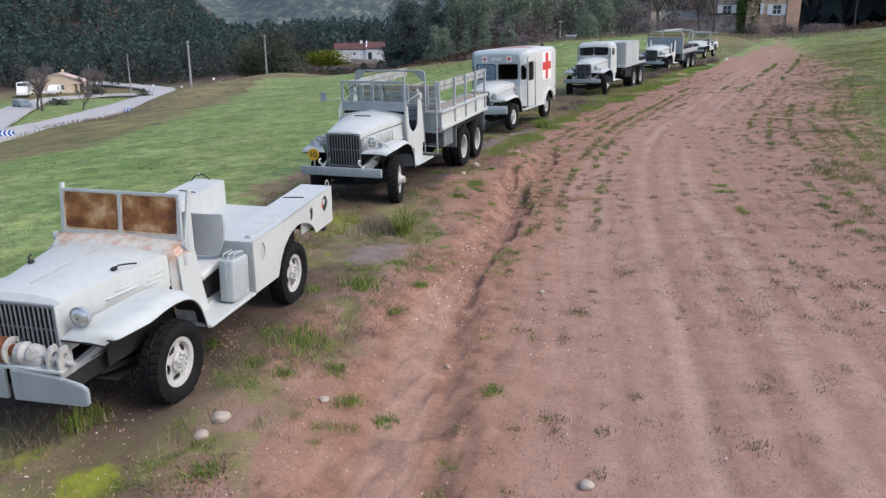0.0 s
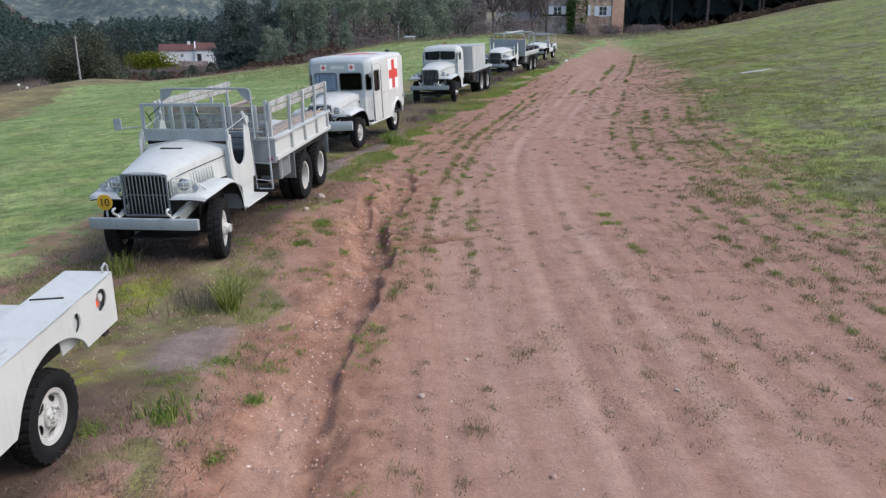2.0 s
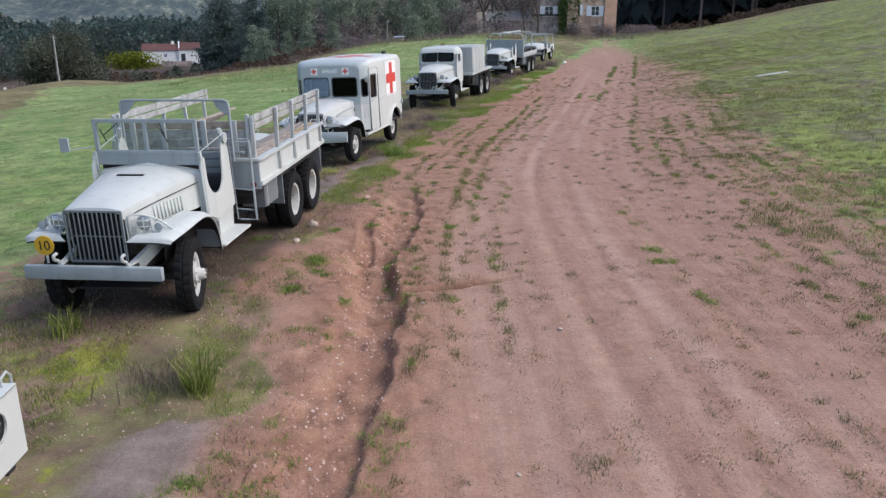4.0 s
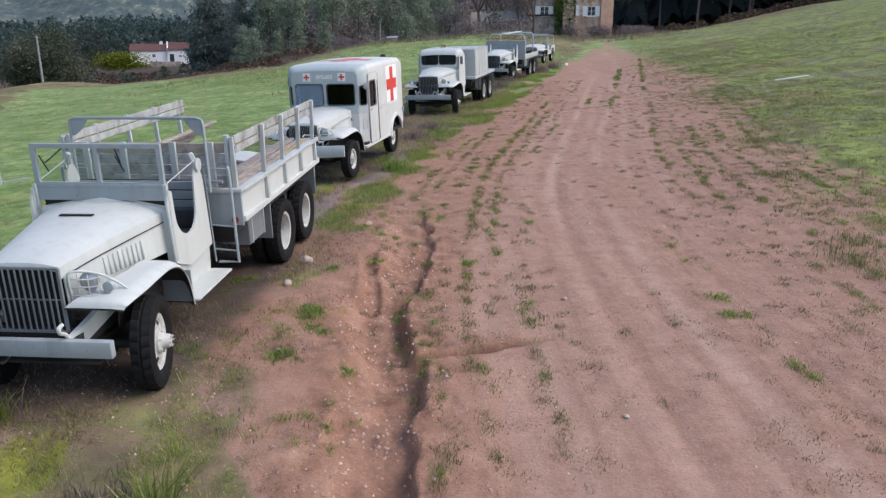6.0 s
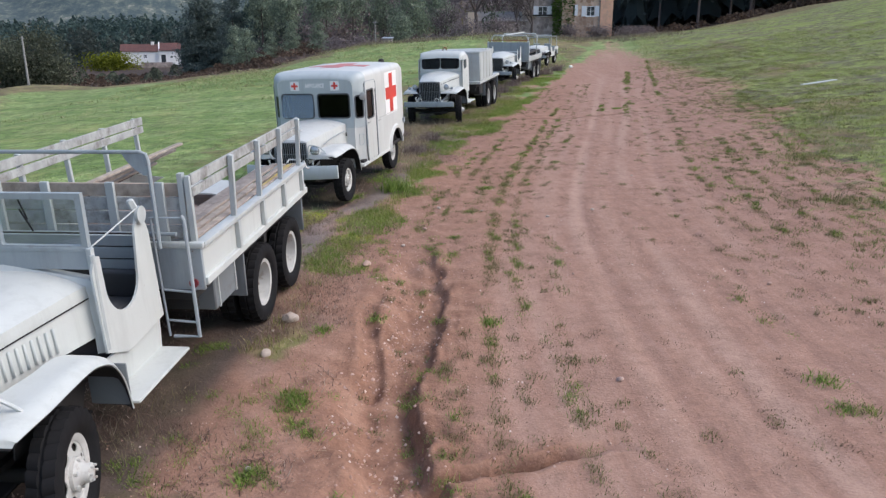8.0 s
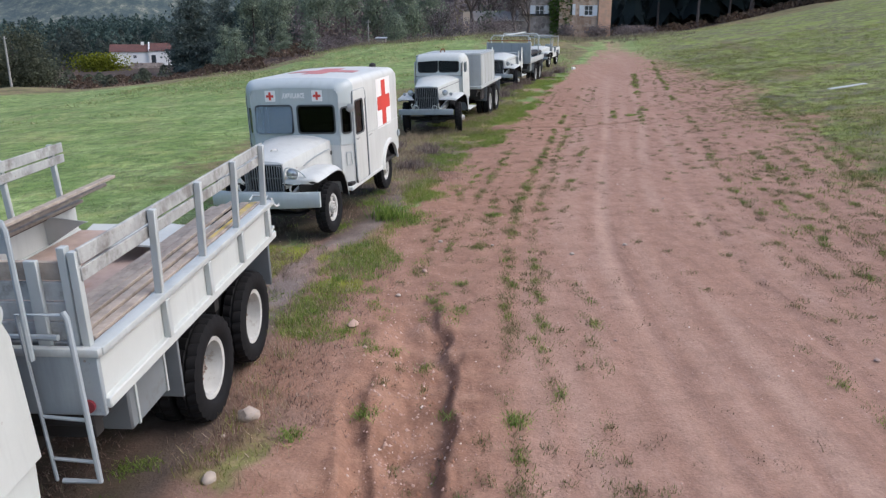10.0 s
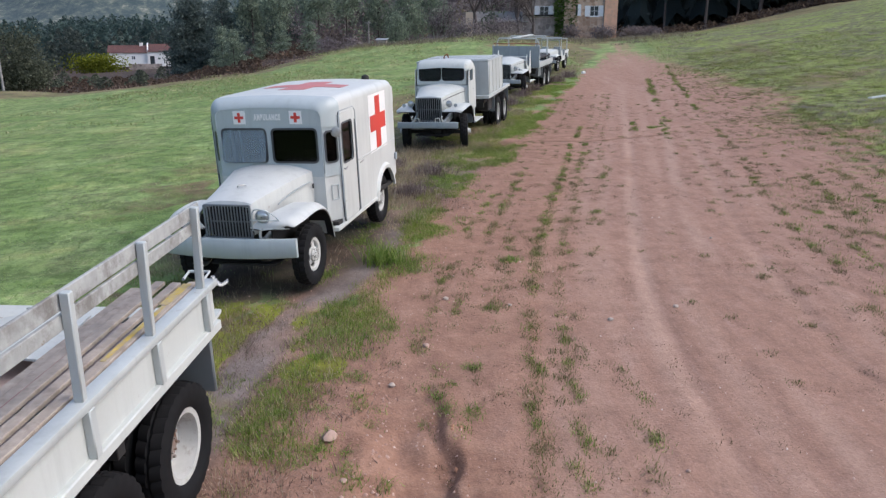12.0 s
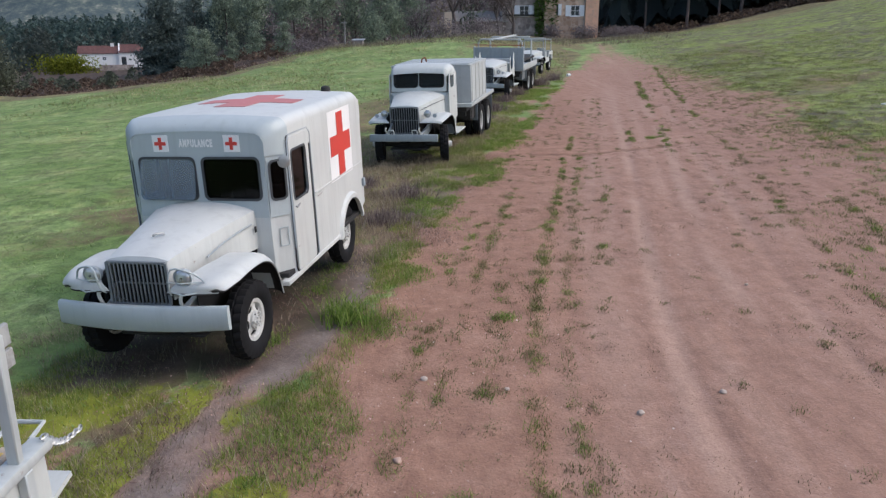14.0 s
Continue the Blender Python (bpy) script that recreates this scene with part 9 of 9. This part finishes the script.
def tussock(x, y, h, spread_, count, material, label, lean=0.9, width=0.006, name="grass_tussock"):
    me = blades_mesh(name, np.array([x]), np.array([y]), count, h, spread_, width, material, lean, True)
    me.transform(Matrix.Translation((-x, -y, -float(ground_height(x, y)))))
    ob = new(name, me)
    ob.location = (x, y, float(ground_height(x, y)))
    return tagged(ob, label, "grass", kind="stuff")


tussock(-2.92, 11.45, 0.40, 0.065, 190, VERGE, "tall spiky tussock of grass on bare earth", 0.9, 0.007)
tussock(-3.35, 11.6, 0.20, 0.20, 260, HEATHER, "dark purple-brown heather clump on bare earth", 0.8)
tussock(-4.85, 12.95, 0.30, 0.10, 150, VERGE, "spiky tussock in front of a truck wheel", 0.8)
tussock(-1.45, 23.95, 0.30, 0.14, 260, LUSH, "dense dark green tussock by the bare path", 1.1, 0.007)
tussock(-2.78, 8.65, 0.11, 0.12, 240, LUSH, "bright green grass clump behind a wheel", 0.7)
tussock(-2.95, 6.9, 0.13, 0.16, 220, LUSH, "bright green grass clump on red soil", 0.8)
tussock(-4.1, 5.0, 0.13, 0.10, 200, VERGE, "tall yellow-green grass clump in the verge", 0.7)
tussock(-4.35, 4.7, 0.12, 0.12, 160, HEATHER, "dull brown-green weed clump beside a tyre", 0.8)
for x, y, h in ((-0.9, 28.2, 0.28), (-0.5, 29.9, 0.34), (-1.4, 31.3, 0.26), (3.1, 42.5, 0.42), (4.0, 45.0, 0.40), (4.9, 47.5, 0.46), (2.4, 40.5, 0.36), (6.6, 51, 0.5), (7.6, 52.5, 0.46)):
    tussock(x, y, h * 0.85, 0.20, 460, SHRUB, "dry purple-brown shrub in the verge grass", 1.25, 0.005, "dry_shrub")
for x, y in ((4.75, 15.9), (5.2, 16.6), (5.0, 15.2), (6.0, 20.5), (7.2, 24.0)):
    tussock(x, y, 0.09, 0.26, 420, TRACKGRASS, "dull green weed clump at the edge of the track", 0.9, 0.004)

# green tufts on the red soil and along the track
for i, (x, y) in enumerate(((-3.3, 7.1), (-3.2, 6.4), (-3.3, 8.4), (-1.7, 5.9), (-2.4, 6.5), (-2.8, 4.6), (-3.8, 6.7), (-2.1, 9.1), (-2.2, 8.2), (-2.1, 6.0), (-2.6, 9.9), (-2.8, 6.2), (-2.5, 14.1), (-2.3, 15.3), (-2.1, 14.8), (-1.8, 13.8), (-0.8, 13.8), (-0.5, 13.85), (-0.3, 17.0), (0.3, 14.8), (-2.2, 16.9), (-1.6, 17.3), (-0.4, 16.0), (2.9, 16.6), (2.5, 14.6), (1.5, 5.8), (1.7, 6.8), (2.6, 15.1), (-0.2, 6.1), (0.0, 8.6), (-0.8, 6.5), (0.9, 24.6), (0.8, 23.9), (0.4, 23.7), (0.5, 22.7), (-0.5, 23.5), (6.2, 35.0))):
    lush_one = x < -1.5 or i % 3 == 0
    tussock(x, y, rng.uniform(0.04, 0.07) * (1 if lush_one else 0.8), rng.uniform(0.06, 0.09), 220 if lush_one else 120, LUSH if lush_one else TRACKGRASS, "low green grass tuft on red earth", 1.6, 0.0036)


def stone_thing(x, y, s, material, label, flat=0.65, turn=0):
    bm = bmesh.new()
    bmesh.ops.create_icosphere(bm, subdivisions=2, radius=0.5)
    for v in bm.verts:
        v.co *= 1 + 0.35 * noise.noise(v.co * 2.2 + Vector((x * 3.1, y * 1.7, 0)))
        v.co.z *= flat
    moved(bm, Matrix.Scale(s, 4) @ Matrix.Rotation(radians(turn), 4, "Z"))
    ob = part("stone", bm, material)
    ob.location = (x, y, float(ground_height(x, y)) + s * flat * 0.18)
    return tagged(ob, label, "stone", "loose stones")


PALESTONE = surface("pale_stone", (0.42, 0.35, 0.295), 0.9, vary=0.2, scale=8, relief=0.4)
PINKSTONE = surface("pinkish_stone", (0.42, 0.29, 0.23), 0.9, vary=0.2, scale=8, relief=0.4)
stone_thing(-2.62, 17.25, 0.20, PALESTONE, "rounded pale stone beside a truck wheel", 0.8, 20)
stone_thing(-2.75, 16.35, 0.12, PALESTONE, "small pale stone on red soil", 0.8, 50)
stone_thing(0.12, 5.15, 0.12, PALESTONE, "pale stone on the dirt track")
stone_thing(-3.0, 5.3, 0.16, PALESTONE, "pale stone in the verge", 0.7, 40)
stone_thing(-3.05, 5.05, 0.13, PALESTONE, "pale stone in the verge", 0.7, 80)
stone_thing(-2.3, 5.95, 0.10, PALESTONE, "pale stone on red soil")
stone_thing(-1.82, 19.25, 0.14, PINKSTONE, "pinkish stone in the grass", 0.7, 10)
for i in range(26):
    x, y = sow(1, -3.0, 3.5, 5, 26)
    stone_thing(float(x[0]), float(y[0]), random.uniform(0.035, 0.075), random.choice((PALESTONE, PINKSTONE)), "small loose stone on the track", 0.7, random.uniform(0, 180))


def gravel(n, keep, u0, u1, y0, y1, lo, hi, material, label):
    """Small stones bedded in the ground, each an uneven pyramid."""
    x, y = sow(n, u0, u1, y0, y1, keep)
    k = len(x)
    base = np.array([(1, 0, -0.4), (0, 1, -0.4), (-1, 0, -0.4), (0, -1, -0.4), (0.15, 0.1, 0.75)])
    s = rng.uniform(lo, hi, k) ** 1.0
    v = base[None] * rng.uniform(0.6, 1.3, (k, 5, 1)) * s[:, None, None]
    a = rng.uniform(0, math.tau, k)
    c, sn = np.cos(a)[:, None], np.sin(a)[:, None]
    vx, vy = v[..., 0] * c - v[..., 1] * sn, v[..., 0] * sn + v[..., 1] * c
    P = np.stack([vx + x[:, None], vy + y[:, None], v[..., 2] + (ground_height(x, y) + s * 0.2)[:, None]], -1).reshape(-1, 3)
    tris = np.array([(0, 1, 4), (1, 2, 4), (2, 3, 4), (3, 0, 4)])
    F = (np.arange(k)[:, None, None] * 5 + tris[None]).reshape(-1, 3)
    me = bpy.data.meshes.new("gravel")
    me.vertices.add(len(P))
    me.vertices.foreach_set("co", P.ravel())
    me.loops.add(F.size)
    me.loops.foreach_set("vertex_index", F.ravel())
    me.polygons.add(len(F))
    me.polygons.foreach_set("loop_start", np.arange(0, F.size, 3))
    me.update(calc_edges=True)
    me.materials.append(material)
    return stuff("gravel", me, label, "gravel")


def gravel_material():
    m, t, b = nodes_of("mixed_gravel")
    g = t.nodes.new("ShaderNodeNewGeometry")
    t.links.new(ramp(t, g.outputs["Random Per Island"], [(0.0, (0.26, 0.155, 0.115)), (0.35, (0.36, 0.22, 0.17)), (0.7, (0.44, 0.29, 0.23)), (0.92, (0.52, 0.37, 0.30)), (1.0, (0.66, 0.56, 0.49))]), b.inputs["Base Color"])
    b.inputs["Roughness"].default_value = 0.95
    return m


GRAVEL = gravel_material()
CLODS = surface("red_earth_clods", (0.33, 0.165, 0.10), 0.95, vary=0.3, scale=6, relief=0.4)
gravel(36000, lambda x, y, u: smooth(0.38, 0.66, patchy(x, y, 0.9, 71)) * smooth(36, 14, y) * (0.35 + 0.65 * smooth(0.2, -0.8, u)), -4.6, 5.5, 2.8, 36, 0.005, 0.016, GRAVEL, "fine reddish gravel strewn over the dirt track")
gravel(9000, lambda x, y, u: smooth(0.6, 0.1, np.abs(x - line_at(y, GULLY_Y, GULLY_X) + 0.35)) * smooth(21, 18, y), -3.6, 0.5, 8, 21, 0.007, 0.024, GRAVEL, "coarser gravel washed along the gully")
gravel(1300, lambda x, y, u: smooth(0.35, 0.05, np.abs(x - line_at(y, GULLY_Y, GULLY_X) - 0.02)) * smooth(21, 18, y), -3.6, 0.5, 7, 21, 0.012, 0.035, CLODS, "broken clods of red earth along the gully edge")

slab = part("loose_plank", box(-0.75, 0.75, -0.10, 0.10, -0.04, 0.04, 0.012), GREYWHITE)
slab.matrix_world = pose(13.96, 36.05, float(ground_height(13.96, 36.05)), 4, -6, 12)
tagged(slab, "pale white board lying in the grass slope", "board")
drum = part("plastic_can", moved(lathe([(-0.22, 0.02), (-0.22, 0.13), (-0.1, 0.15), (0.16, 0.15), (0.22, 0.08), (0.26, 0.05), (0.26, 0.01)], 18, closed=False), Matrix.Identity(4)), WHITESIGN)
drum.matrix_world = pose(8.7, 53.8, float(ground_height(8.7, 53.8)) + 0.06, 0, 0, 30) @ Matrix.Scale(0.5, 4)
tagged(drum, "white plastic can lying in the verge", "can")
